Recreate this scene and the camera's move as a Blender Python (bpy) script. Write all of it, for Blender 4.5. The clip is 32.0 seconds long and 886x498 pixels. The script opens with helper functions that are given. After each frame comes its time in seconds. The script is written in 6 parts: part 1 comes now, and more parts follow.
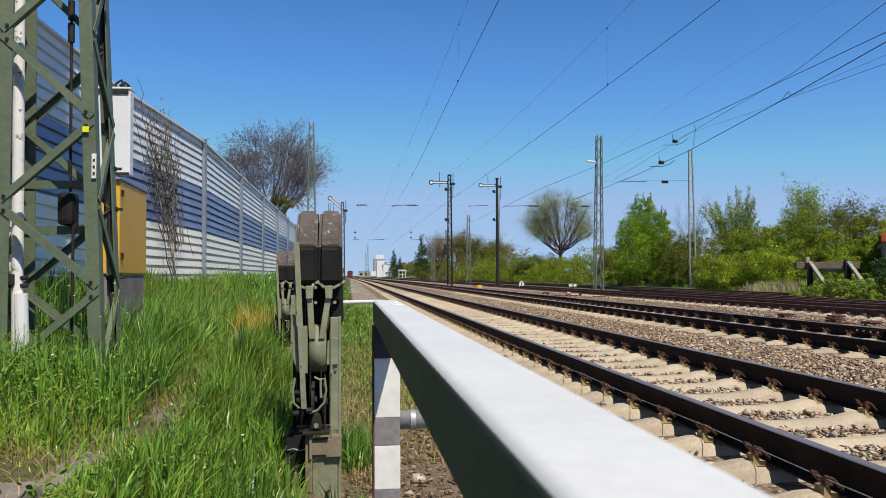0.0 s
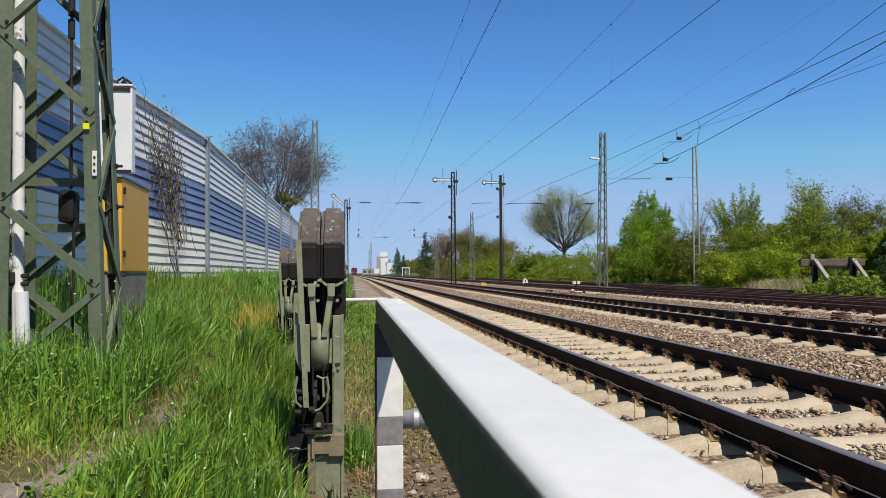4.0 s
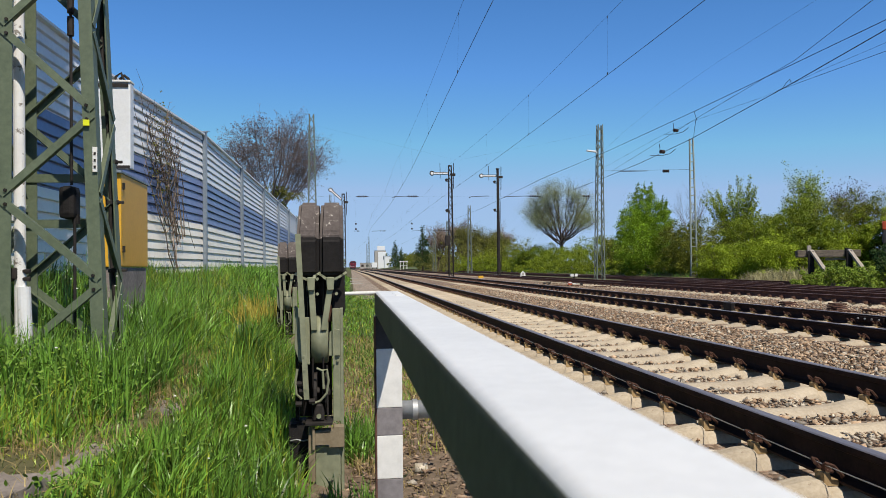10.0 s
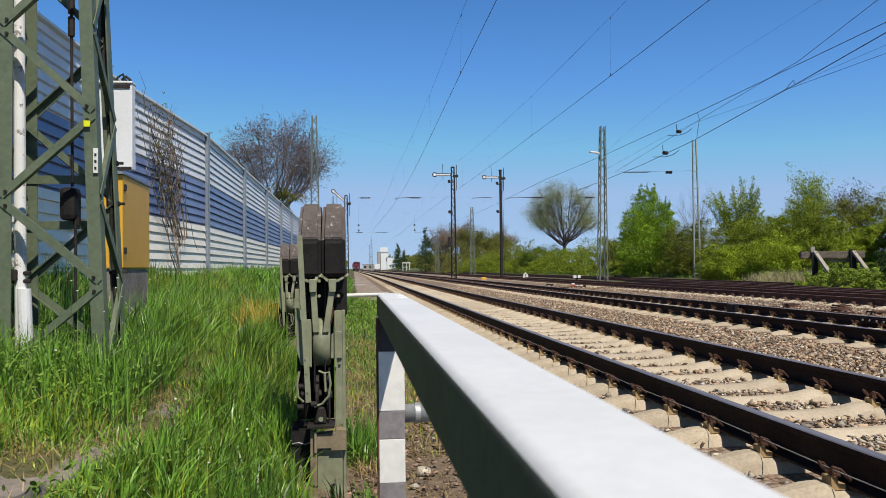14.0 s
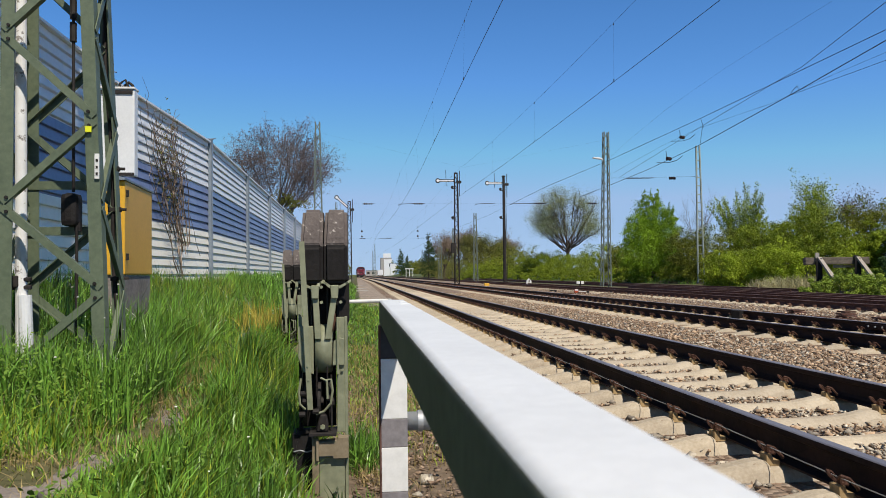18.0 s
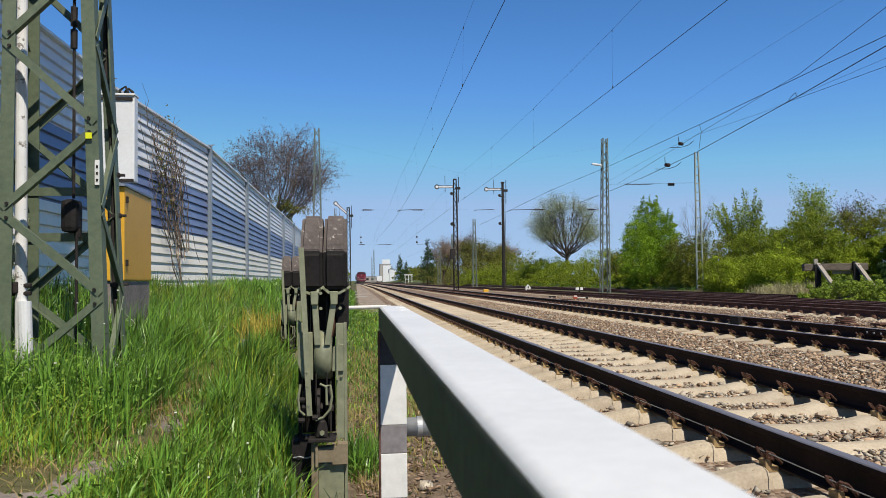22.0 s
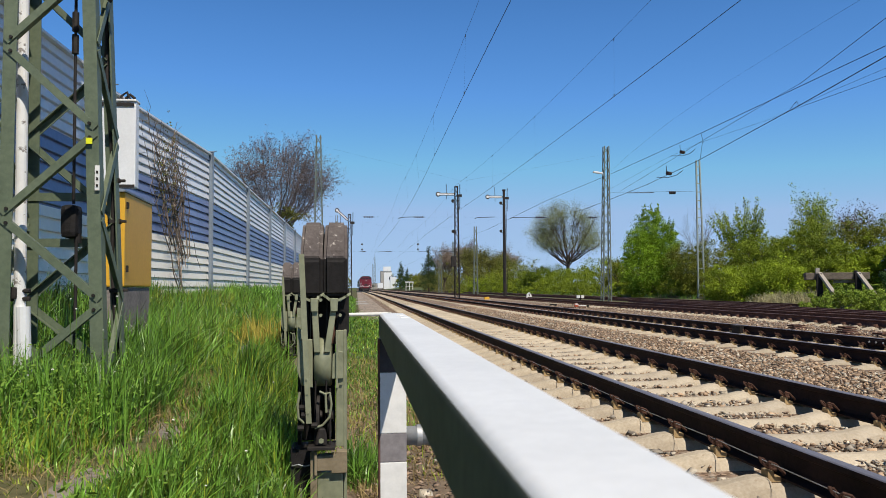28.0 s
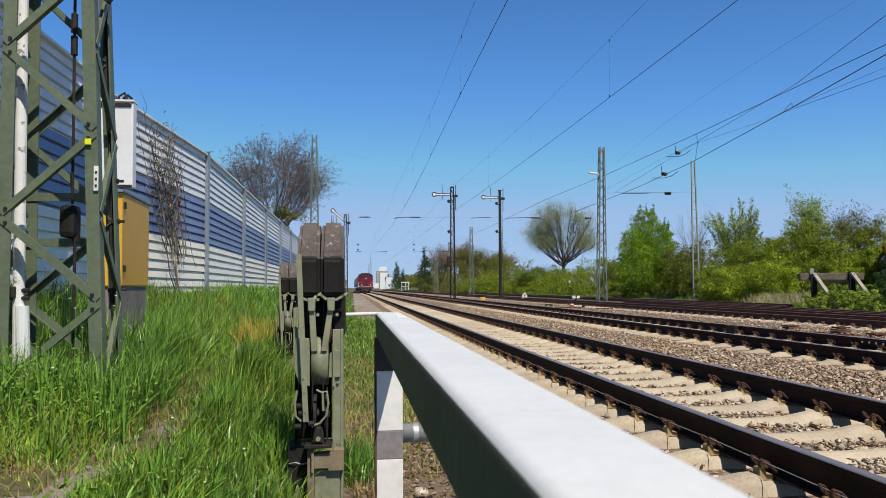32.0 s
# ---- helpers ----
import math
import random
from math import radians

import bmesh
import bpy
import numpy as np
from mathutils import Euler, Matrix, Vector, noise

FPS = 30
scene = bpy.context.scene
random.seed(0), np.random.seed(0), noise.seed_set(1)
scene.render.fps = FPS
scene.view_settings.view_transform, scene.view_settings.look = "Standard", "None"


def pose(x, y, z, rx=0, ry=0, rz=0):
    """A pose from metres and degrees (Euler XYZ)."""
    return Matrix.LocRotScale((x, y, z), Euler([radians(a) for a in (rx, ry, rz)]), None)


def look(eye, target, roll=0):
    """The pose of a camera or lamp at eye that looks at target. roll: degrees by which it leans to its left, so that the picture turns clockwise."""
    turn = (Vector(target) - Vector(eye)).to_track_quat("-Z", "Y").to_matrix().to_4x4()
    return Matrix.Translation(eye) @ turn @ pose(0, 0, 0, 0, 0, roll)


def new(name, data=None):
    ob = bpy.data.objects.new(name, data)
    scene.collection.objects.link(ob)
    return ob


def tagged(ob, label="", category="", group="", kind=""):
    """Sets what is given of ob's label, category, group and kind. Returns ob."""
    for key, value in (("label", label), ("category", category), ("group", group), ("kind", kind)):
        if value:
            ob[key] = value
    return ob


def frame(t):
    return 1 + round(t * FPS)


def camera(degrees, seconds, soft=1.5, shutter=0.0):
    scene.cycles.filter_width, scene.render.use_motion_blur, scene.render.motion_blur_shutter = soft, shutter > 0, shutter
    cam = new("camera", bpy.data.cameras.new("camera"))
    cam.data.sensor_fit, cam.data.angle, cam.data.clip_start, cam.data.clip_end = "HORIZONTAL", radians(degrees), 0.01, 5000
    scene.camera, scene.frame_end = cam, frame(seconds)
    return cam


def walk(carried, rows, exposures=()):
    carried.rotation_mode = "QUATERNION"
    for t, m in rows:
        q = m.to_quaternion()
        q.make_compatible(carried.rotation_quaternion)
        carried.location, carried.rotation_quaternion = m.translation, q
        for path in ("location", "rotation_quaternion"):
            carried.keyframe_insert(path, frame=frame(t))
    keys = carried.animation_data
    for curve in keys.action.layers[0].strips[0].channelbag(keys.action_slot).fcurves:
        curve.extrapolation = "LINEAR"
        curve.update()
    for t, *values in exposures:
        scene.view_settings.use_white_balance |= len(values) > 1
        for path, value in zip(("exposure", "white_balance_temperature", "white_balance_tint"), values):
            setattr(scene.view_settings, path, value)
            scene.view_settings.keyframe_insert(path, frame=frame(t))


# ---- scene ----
cam = camera(60.3, 32.0, soft=0.6)
cam.data.dof.use_dof, cam.data.dof.focus_distance, cam.data.dof.aperture_fstop = True, 9.0, 11.0
PATH = [
    (0, 0.000, 0.007, 1.141, 91.973, 0.314, -6.972),
    (0.5, 0.000, 0.013, 1.143, 91.968, 0.305, -6.938),
    (1, 0.003, 0.026, 1.143, 91.958, 0.295, -6.852),
    (1.5, 0.004, 0.034, 1.143, 91.934, 0.317, -6.784),
    (2, 0.003, 0.042, 1.143, 91.886, 0.321, -6.744),
    (2.5, 0.004, 0.042, 1.143, 91.839, 0.325, -6.718),
    (3, 0.004, 0.042, 1.143, 91.820, 0.320, -6.715),
    (3.5, 0.005, 0.042, 1.143, 91.810, 0.331, -6.711),
    (5.5, 0.006, 0.040, 1.141, 91.578, 0.483, -6.662),
    (6, 0.006, 0.038, 1.142, 91.486, 0.553, -6.647),
    (6.5, 0.006, 0.035, 1.142, 91.417, 0.626, -6.664),
    (7, 0.004, 0.024, 1.141, 91.373, 0.697, -6.714),
    (7.5, 0.003, 0.014, 1.140, 91.340, 0.721, -6.767),
    (8, 0.003, 0.007, 1.140, 91.300, 0.734, -6.815),
    (8.5, 0.002, 0.002, 1.140, 91.290, 0.724, -6.849),
    (9, 0.000, -0.000, 1.140, 91.289, 0.721, -6.874),
    (9.5, 0.000, -0.002, 1.140, 91.288, 0.716, -6.877),
    (10, 0.000, -0.003, 1.140, 91.288, 0.716, -6.877),
    (10.5, 0.000, -0.004, 1.140, 91.293, 0.723, -6.879),
    (11, 0.000, -0.004, 1.140, 91.298, 0.737, -6.878),
    (11.5, 0.000, -0.004, 1.140, 91.296, 0.728, -6.879),
    (12, 0.000, -0.003, 1.140, 91.303, 0.717, -6.873),
    (12.5, 0.002, 0.003, 1.140, 91.343, 0.725, -6.832),
    (13, 0.002, 0.009, 1.141, 91.356, 0.722, -6.782),
    (13.5, 0.002, 0.017, 1.142, 91.376, 0.720, -6.732),
    (14, 0.003, 0.027, 1.142, 91.395, 0.722, -6.673),
    (14.5, 0.006, 0.033, 1.142, 91.403, 0.739, -6.610),
    (16.5, 0.007, 0.058, 1.143, 91.725, 0.740, -6.441),
    (17, 0.007, 0.058, 1.144, 91.762, 0.740, -6.444),
    (17.5, 0.007, 0.057, 1.143, 91.795, 0.748, -6.432),
    (18, 0.007, 0.056, 1.143, 91.845, 0.725, -6.435),
    (18.5, 0.007, 0.054, 1.143, 91.922, 0.733, -6.430),
    (19, 0.005, 0.053, 1.144, 92.019, 0.734, -6.464),
    (19.5, 0.006, 0.051, 1.144, 92.094, 0.715, -6.473),
    (20, 0.006, 0.050, 1.143, 92.164, 0.722, -6.472),
    (20.5, 0.006, 0.048, 1.143, 92.222, 0.731, -6.482),
    (21, 0.006, 0.048, 1.143, 92.251, 0.739, -6.485),
    (21.5, 0.006, 0.047, 1.143, 92.283, 0.721, -6.493),
    (22, 0.005, 0.047, 1.143, 92.303, 0.715, -6.505),
    (22.5, 0.005, 0.046, 1.142, 92.327, 0.723, -6.501),
    (23, 0.005, 0.046, 1.142, 92.333, 0.696, -6.506),
    (23.5, 0.005, 0.046, 1.142, 92.338, 0.690, -6.507),
    (24, 0.005, 0.045, 1.142, 92.336, 0.681, -6.510),
    (24.5, 0.006, 0.050, 1.143, 92.350, 0.676, -6.484),
    (25, 0.006, 0.052, 1.143, 92.369, 0.641, -6.473),
    (25.5, 0.007, 0.055, 1.143, 92.384, 0.627, -6.449),
    (27.5, 0.008, 0.064, 1.143, 92.678, 0.504, -6.421),
    (28, 0.008, 0.065, 1.143, 92.855, 0.458, -6.435),
    (28.5, 0.007, 0.064, 1.144, 92.998, 0.391, -6.455),
    (29, 0.007, 0.065, 1.144, 93.024, 0.371, -6.458),
    (29.5, 0.007, 0.065, 1.144, 93.025, 0.368, -6.457),
    (30, 0.007, 0.063, 1.143, 93.027, 0.379, -6.461),
    (30.5, 0.005, 0.057, 1.144, 93.001, 0.373, -6.510),
    (31, 0.004, 0.047, 1.143, 92.951, 0.395, -6.595),
    (31.5, 0.003, 0.035, 1.142, 92.907, 0.402, -6.689),
    (32, 0.003, 0.025, 1.140, 92.877, 0.413, -6.751),
]

walk(cam, [(t, pose(x, y, z, rx, ry, rz)) for t, x, y, z, rx, ry, rz in PATH], exposures=[(0.0, 0.0), (32.0, 0.0)])

# ---- light: clear spring noon, sun high behind the camera ----
SUN = Vector((0.262, -0.68, 1.0)).normalized()
world = bpy.data.worlds.new("sky")
scene.world = world
world.use_nodes = True
wn = world.node_tree.nodes
sky = wn.new("ShaderNodeTexSky")
sky.sky_type, sky.sun_disc = "NISHITA", False
sky.sun_elevation = math.asin(SUN.z)
sky.sun_rotation = math.atan2(SUN.x, SUN.y)
sky.altitude, sky.air_density, sky.dust_density, sky.ozone_density = 1500, 1.0, 0.0, 2.0
clear = wn.new("ShaderNodeHueSaturation")
clear.inputs["Saturation"].default_value = 1.15
tint = wn.new("ShaderNodeMix")
tint.data_type, tint.blend_type = "RGBA", "MULTIPLY"
tint.inputs[0].default_value = 1.0
tint.inputs[7].default_value = (0.825, 0.96, 1.13, 1)
world.node_tree.links.new(sky.outputs[0], tint.inputs[6])
world.node_tree.links.new(tint.outputs[2], clear.inputs["Color"])
haze = wn.new("ShaderNodeMix")
haze.data_type, haze.blend_type = "RGBA", "DARKEN"
haze.inputs[0].default_value = 0.9
haze.inputs[7].default_value = (2.55, 3.72, 5.7, 1)
world.node_tree.links.new(clear.outputs[0], haze.inputs[6])
# the clear sky deepens towards the zenith
high = wn.new("ShaderNodeTexCoord")
part_z = wn.new("ShaderNodeSeparateXYZ")
deep = wn.new("ShaderNodeMapRange")
deep.interpolation_type = "SMOOTHSTEP"
for socket, value in zip(("From Min", "From Max", "To Min", "To Max"), (0.30, 0.8, 1.0, 0.12)):
    deep.inputs[socket].default_value = value
zenith = wn.new("ShaderNodeMix")
zenith.data_type, zenith.blend_type = "RGBA", "MULTIPLY"
zenith.inputs[0].default_value = 1.0
world.node_tree.links.new(high.outputs["Generated"], part_z.inputs[0])
world.node_tree.links.new(part_z.outputs["Z"], deep.inputs["Value"])
world.node_tree.links.new(haze.outputs[2], zenith.inputs[6])
world.node_tree.links.new(deep.outputs[0], zenith.inputs[7])
world.node_tree.links.new(zenith.outputs[2], wn["Background"].inputs[0])
wn["Background"].inputs[1].default_value = 0.132
sun = new("sun", bpy.data.lights.new("sun", "SUN"))
sun.data.energy, sun.data.angle, sun.data.color = 5.0, radians(0.5), (1.0, 0.92, 0.80)
sun.matrix_world = look(SUN * 50, (0, 0, 0))

# ---- materials ----
def ramp(nt, fac, stops):
    r = nt.nodes.new("ShaderNodeValToRGB")
    el = r.color_ramp.elements
    while len(el) < len(stops):
        el.new(0.5)
    for e, (p, c) in zip(el, stops):
        e.position, e.color = p, (*c, 1)
    nt.links.new(fac, r.inputs[0])
    return r.outputs[0]


def mixed(nt, fac, a, b, blend="MIX"):
    m = nt.nodes.new("ShaderNodeMix")
    m.data_type, m.blend_type = "RGBA", blend
    for sock, v in ((m.inputs[0], fac), (m.inputs[6], a), (m.inputs[7], b)):
        if isinstance(v, bpy.types.NodeSocket):
            nt.links.new(v, sock)
        else:
            sock.default_value = v if not isinstance(v, tuple) else (*v, 1)
    return m.outputs[2]


def noise_out(nt, scale, detail=4, rough=0.6, coords="Object", stretch=(1, 1, 1)):
    tc = nt.nodes.new("ShaderNodeTexCoord")
    mp = nt.nodes.new("ShaderNodeMapping")
    mp.inputs["Scale"].default_value = stretch
    n = nt.nodes.new("ShaderNodeTexNoise")
    n.inputs["Scale"].default_value, n.inputs["Detail"].default_value, n.inputs["Roughness"].default_value = scale, detail, rough
    nt.links.new(tc.outputs[coords], mp.inputs[0])
    nt.links.new(mp.outputs[0], n.inputs["Vector"])
    return n.outputs[0]


def bumped(nt, height, strength, distance=0.01):
    b = nt.nodes.new("ShaderNodeBump")
    b.inputs["Strength"].default_value, b.inputs["Distance"].default_value = strength, distance
    nt.links.new(height, b.inputs["Height"])
    nt.links.new(b.outputs[0], nt.nodes["Principled BSDF"].inputs["Normal"])


def surface(name, low, high, rough=0.6, metal=0.0, grain=30.0, stain=2.0, bump=0.2, spots=None, spot_cut=0.62, vary=0.0, stretch=(1, 1, 1), leaf=0.0):
    """Two-scale procedural paint: low/high colours mixed by grain and stains, optional wear spots, variation per object or island."""
    m = bpy.data.materials.new(name)
    m.use_nodes = True
    nt = m.node_tree
    p = nt.nodes["Principled BSDF"]
    g = noise_out(nt, grain, 5, 0.65, stretch=stretch)
    s = noise_out(nt, stain, 3, 0.55, stretch=stretch)
    both = nt.nodes.new("ShaderNodeMath")
    both.operation = "MULTIPLY_ADD"
    both.inputs[1].default_value = 0.5
    nt.links.new(g, both.inputs[0])
    half = nt.nodes.new("ShaderNodeMath")
    half.operation = "MULTIPLY"
    half.inputs[1].default_value = 0.5
    nt.links.new(s, half.inputs[0])
    nt.links.new(half.outputs[0], both.inputs[2])
    col = ramp(nt, both.outputs[0], [(0.36, low), (0.64, high)])
    if spots:
        w = noise_out(nt, stain * 4, 6, 0.7, stretch=stretch)
        col = mixed(nt, ramp(nt, w, [(spot_cut, (0, 0, 0)), (spot_cut + 0.05, (1, 1, 1))]), col, spots)
    if vary:
        src = nt.nodes.new("ShaderNodeObjectInfo").outputs["Random"] if vary > 0 else nt.nodes.new("ShaderNodeNewGeometry").outputs["Random Per Island"]
        a = abs(vary)
        v = ramp(nt, src, [(0.0, (1 - a, 1 - a, 1 - a)), (1.0, (1 + a, 1 + a, 1 + a * 0.8))])
        col = mixed(nt, 1.0, col, v, "MULTIPLY")
    nt.links.new(col, p.inputs["Base Color"])
    p.inputs["Specular IOR Level"].default_value = 0.5 if rough < 0.6 else 0.25
    p.inputs["Roughness"].default_value, p.inputs["Metallic"].default_value = rough, metal
    if bump:
        bumped(nt, g, bump)
    if leaf:
        tr = nt.nodes.new("ShaderNodeBsdfTranslucent")
        nt.links.new(col, tr.inputs[0])
        mx = nt.nodes.new("ShaderNodeMixShader")
        mx.inputs[0].default_value = leaf
        nt.links.new(p.outputs[0], mx.inputs[1])
        nt.links.new(tr.outputs[0], mx.inputs[2])
        nt.links.new(mx.outputs[0], nt.nodes["Material Output"].inputs[0])
    return m


def stones_material(name, colours, scale, bump=0.8):
    """Small broken stone: one colour a cell, dark gaps by real relief of the bump."""
    m = bpy.data.materials.new(name)
    m.use_nodes = True
    nt = m.node_tree
    p = nt.nodes["Principled BSDF"]
    tc = nt.nodes.new("ShaderNodeTexCoord")
    v = nt.nodes.new("ShaderNodeTexVoronoi")
    v.inputs["Scale"].default_value = scale
    nt.links.new(tc.outputs["Object"], v.inputs["Vector"])
    sep = nt.nodes.new("ShaderNodeSeparateColor")
    nt.links.new(v.outputs["Color"], sep.inputs[0])
    n = len(colours)
    col = ramp(nt, sep.outputs[0], [(i / max(1, n - 1), c) for i, c in enumerate(colours)])
    big = ramp(nt, noise_out(nt, 0.7, 4), [(0.35, (0.75, 0.72, 0.7)), (0.65, (1.1, 1.08, 1.05))])
    col = mixed(nt, 1.0, col, big, "MULTIPLY")
    nt.links.new(col, p.inputs["Base Color"])
    p.inputs["Roughness"].default_value = 0.9
    inv = nt.nodes.new("ShaderNodeMath")
    inv.operation = "SUBTRACT"
    inv.inputs[0].default_value = 1.0
    nt.links.new(v.outputs["Distance"], inv.inputs[1])
    bumped(nt, inv.outputs[0], bump, 0.03)
    return m


M = {}
M["white_paint"] = surface("white_paint", (0.67, 0.685, 0.70), (0.77, 0.785, 0.80), 0.45, grain=60, stain=4, bump=0.05)
M["pipe_white"] = surface("pipe_white", (0.72, 0.72, 0.71), (0.84, 0.84, 0.83), 0.45, grain=25, stain=5, bump=0.08, spots=(0.26, 0.235, 0.21), spot_cut=0.585)
M["white_dirty"] = surface("white_dirty", (0.62, 0.615, 0.59), (0.81, 0.80, 0.77), 0.5, grain=25, stain=3, bump=0.08, spots=(0.36, 0.33, 0.27), spot_cut=0.67)
M["beam_side"] = surface("green_grey_shaded_side", (0.06, 0.07, 0.053), (0.10, 0.11, 0.086), 0.7, grain=50, stain=3, bump=0.05)
M["grey_paint"] = surface("grey_paint", (0.17, 0.155, 0.16), (0.27, 0.25, 0.255), 0.6, grain=40, stain=6, bump=0.1)
M["dark_band"] = surface("dark_band_paint", (0.035, 0.033, 0.035), (0.06, 0.056, 0.06), 0.6, grain=40, stain=6, bump=0.1)
M["mast_green"] = surface("mast_green", (0.08, 0.105, 0.065), (0.14, 0.172, 0.108), 0.5, grain=35, stain=2.5, bump=0.08, spots=(0.09, 0.085, 0.06), spot_cut=0.70)
M["steel_green"] = surface("steel_green", (0.17, 0.182, 0.115), (0.28, 0.292, 0.19), 0.55, grain=30, stain=6, bump=0.1, spots=(0.13, 0.11, 0.08), spot_cut=0.68)
M["pale_mast"] = surface("pale_mast", (0.24, 0.28, 0.25), (0.36, 0.40, 0.36), 0.6, grain=10, stain=1, bump=0)
M["far_mast"] = surface("far_mast", (0.10, 0.125, 0.11), (0.17, 0.20, 0.175), 0.6, grain=10, stain=1, bump=0)
M["dark_iron"] = surface("dark_iron", (0.012, 0.0105, 0.01), (0.04, 0.034, 0.031), 0.7, 0.0, grain=30, stain=5, bump=0.2)
M["cast_weight"] = surface("cast_weight", (0.07, 0.058, 0.055), (0.135, 0.115, 0.108), 0.75, grain=90, stain=9, bump=0.35, spots=(0.45, 0.41, 0.38), spot_cut=0.61)
# black castings; also the painted shade on the tensioner weights' lower faces
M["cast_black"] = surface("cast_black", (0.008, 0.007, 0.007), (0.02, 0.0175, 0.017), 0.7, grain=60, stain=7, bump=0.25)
M["galvanised"] = surface("galvanised", (0.30, 0.31, 0.32), (0.44, 0.45, 0.46), 0.55, 0.5, grain=50, stain=8, bump=0.05)
M["wall_white"] = surface("wall_white", (0.86, 0.80, 0.69), (0.94, 0.89, 0.79), 0.45, grain=12, stain=1.2, bump=0.03, spots=(0.5, 0.48, 0.42), spot_cut=0.68)
M["wall_pale"] = surface("wall_pale", (0.70, 0.72, 0.76), (0.82, 0.84, 0.87), 0.4, grain=12, stain=1.2, bump=0.03)
M["wall_blue"] = surface("wall_blue", (0.14, 0.18, 0.335), (0.20, 0.25, 0.43), 0.4, grain=12, stain=1.2, bump=0.03)
M["wall_post"] = surface("wall_post", (0.20, 0.245, 0.30), (0.30, 0.35, 0.41), 0.45, 0.3, grain=20, stain=2, bump=0.03)
M["yellow_paint"] = surface("yellow_paint", (0.62, 0.33, 0.02), (0.72, 0.40, 0.03), 0.5, grain=30, stain=3, bump=0.04)
M["slab"] = surface("path_slab", (0.16, 0.137, 0.125), (0.30, 0.262, 0.238), 0.9, grain=40, stain=5, bump=0.3, spots=(0.12, 0.105, 0.085), spot_cut=0.72)
M["concrete"] = surface("concrete", (0.28, 0.27, 0.25), (0.42, 0.40, 0.37), 0.85, grain=40, stain=5, bump=0.25, spots=(0.2, 0.19, 0.17), spot_cut=0.66)
M["sleeper"] = surface("sleeper_concrete", (0.35, 0.29, 0.215), (0.52, 0.45, 0.355), 0.9, grain=45, stain=3, bump=0.3, spots=(0.24, 0.17, 0.12), spot_cut=0.66, vary=0.12)
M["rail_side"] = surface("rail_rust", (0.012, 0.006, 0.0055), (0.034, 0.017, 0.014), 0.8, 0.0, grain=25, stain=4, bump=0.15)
M["rail_top"] = surface("rail_steel", (0.36, 0.33, 0.35), (0.5, 0.47, 0.49), 0.6, 1.0, grain=60, stain=3, bump=0.02, stretch=(8, 0.3, 1))
M["rail_brown"] = surface("rail_brown", (0.065, 0.032, 0.025), (0.165, 0.085, 0.065), 0.85, 0.0, grain=25, stain=4, bump=0.15)
M["rail_rusty_top"] = surface("rail_rusty_top", (0.12, 0.07, 0.06), (0.24, 0.155, 0.135), 0.6, 0.3, grain=40, stain=3, bump=0.05)
M["shoulder"] = surface("clip_shoulder", (0.34, 0.23, 0.11), (0.52, 0.38, 0.21), 0.9, grain=60, stain=10, bump=0.2, vary=0.15)
M["clip_rust"] = surface("clip_rust", (0.05, 0.024, 0.018), (0.13, 0.066, 0.045), 0.8, 0.1, grain=60, stain=10, bump=0.2, vary=0.2)
M["wood_old"] = surface("wood_old", (0.05, 0.04, 0.032), (0.20, 0.165, 0.13), 0.85, grain=25, stain=3, bump=0.3, stretch=(1, 1, 6))
M["wood_pale"] = surface("wood_pale", (0.24, 0.21, 0.18), (0.42, 0.38, 0.33), 0.85, grain=25, stain=3, bump=0.3, stretch=(6, 1, 1))
M["wire"] = surface("wire_copper", (0.02, 0.022, 0.025), (0.035, 0.036, 0.04), 0.6, 0.2, grain=10, stain=1, bump=0)
M["insulator"] = surface("insulator", (0.02, 0.012, 0.01), (0.05, 0.03, 0.025), 0.7, grain=10, stain=2, bump=0)
M["ballast"] = stones_material("ballast_stone", [(0.11, 0.07, 0.047), (0.25, 0.17, 0.12), (0.32, 0.245, 0.185), (0.17, 0.115, 0.08), (0.37, 0.30, 0.245)], 24, 1.0)
M["gravel"] = stones_material("gravel_path", [(0.17, 0.14, 0.115), (0.40, 0.34, 0.285), (0.26, 0.215, 0.18)], 9, 0.6)
M["stone"] = surface("broken_stone", (0.24, 0.16, 0.11), (0.50, 0.365, 0.265), 0.9, grain=60, stain=14, bump=0.3, vary=-0.5)
M["stone_pale"] = surface("broken_stone_pale", (0.29, 0.25, 0.21), (0.56, 0.50, 0.43), 0.9, grain=60, stain=14, bump=0.3, vary=-0.5)
M["tan_steel"] = surface("tan_steel", (0.17, 0.135, 0.085), (0.28, 0.23, 0.155), 0.7, grain=40, stain=8, bump=0.15, spots=(0.12, 0.085, 0.06), spot_cut=0.66)
M["clod"] = surface("soil_clod", (0.15, 0.10, 0.07), (0.38, 0.275, 0.205), 0.95, grain=60, stain=14, bump=0.4, vary=-0.4)
M["tag_yellow"] = surface("tag_yellow", (0.72, 0.75, 0.01), (0.8, 0.82, 0.02), 0.4, grain=30, stain=4, bump=0)
M["soil"] = surface("bank_soil", (0.05, 0.055, 0.022), (0.13, 0.12, 0.06), 0.95, grain=8, stain=0.8, bump=0.5)
M["field"] = surface("far_field", (0.06, 0.085, 0.025), (0.13, 0.15, 0.06), 0.95, grain=1.5, stain=0.1, bump=0.2)
M["dry_soil"] = surface("dry_soil", (0.11, 0.08, 0.055), (0.25, 0.19, 0.135), 0.95, grain=30, stain=4, bump=0.5)
M["bark"] = surface("bark", (0.05, 0.038, 0.032), (0.12, 0.095, 0.08), 0.9, grain=20, stain=4, bump=0.4, stretch=(3, 3, 0.6))
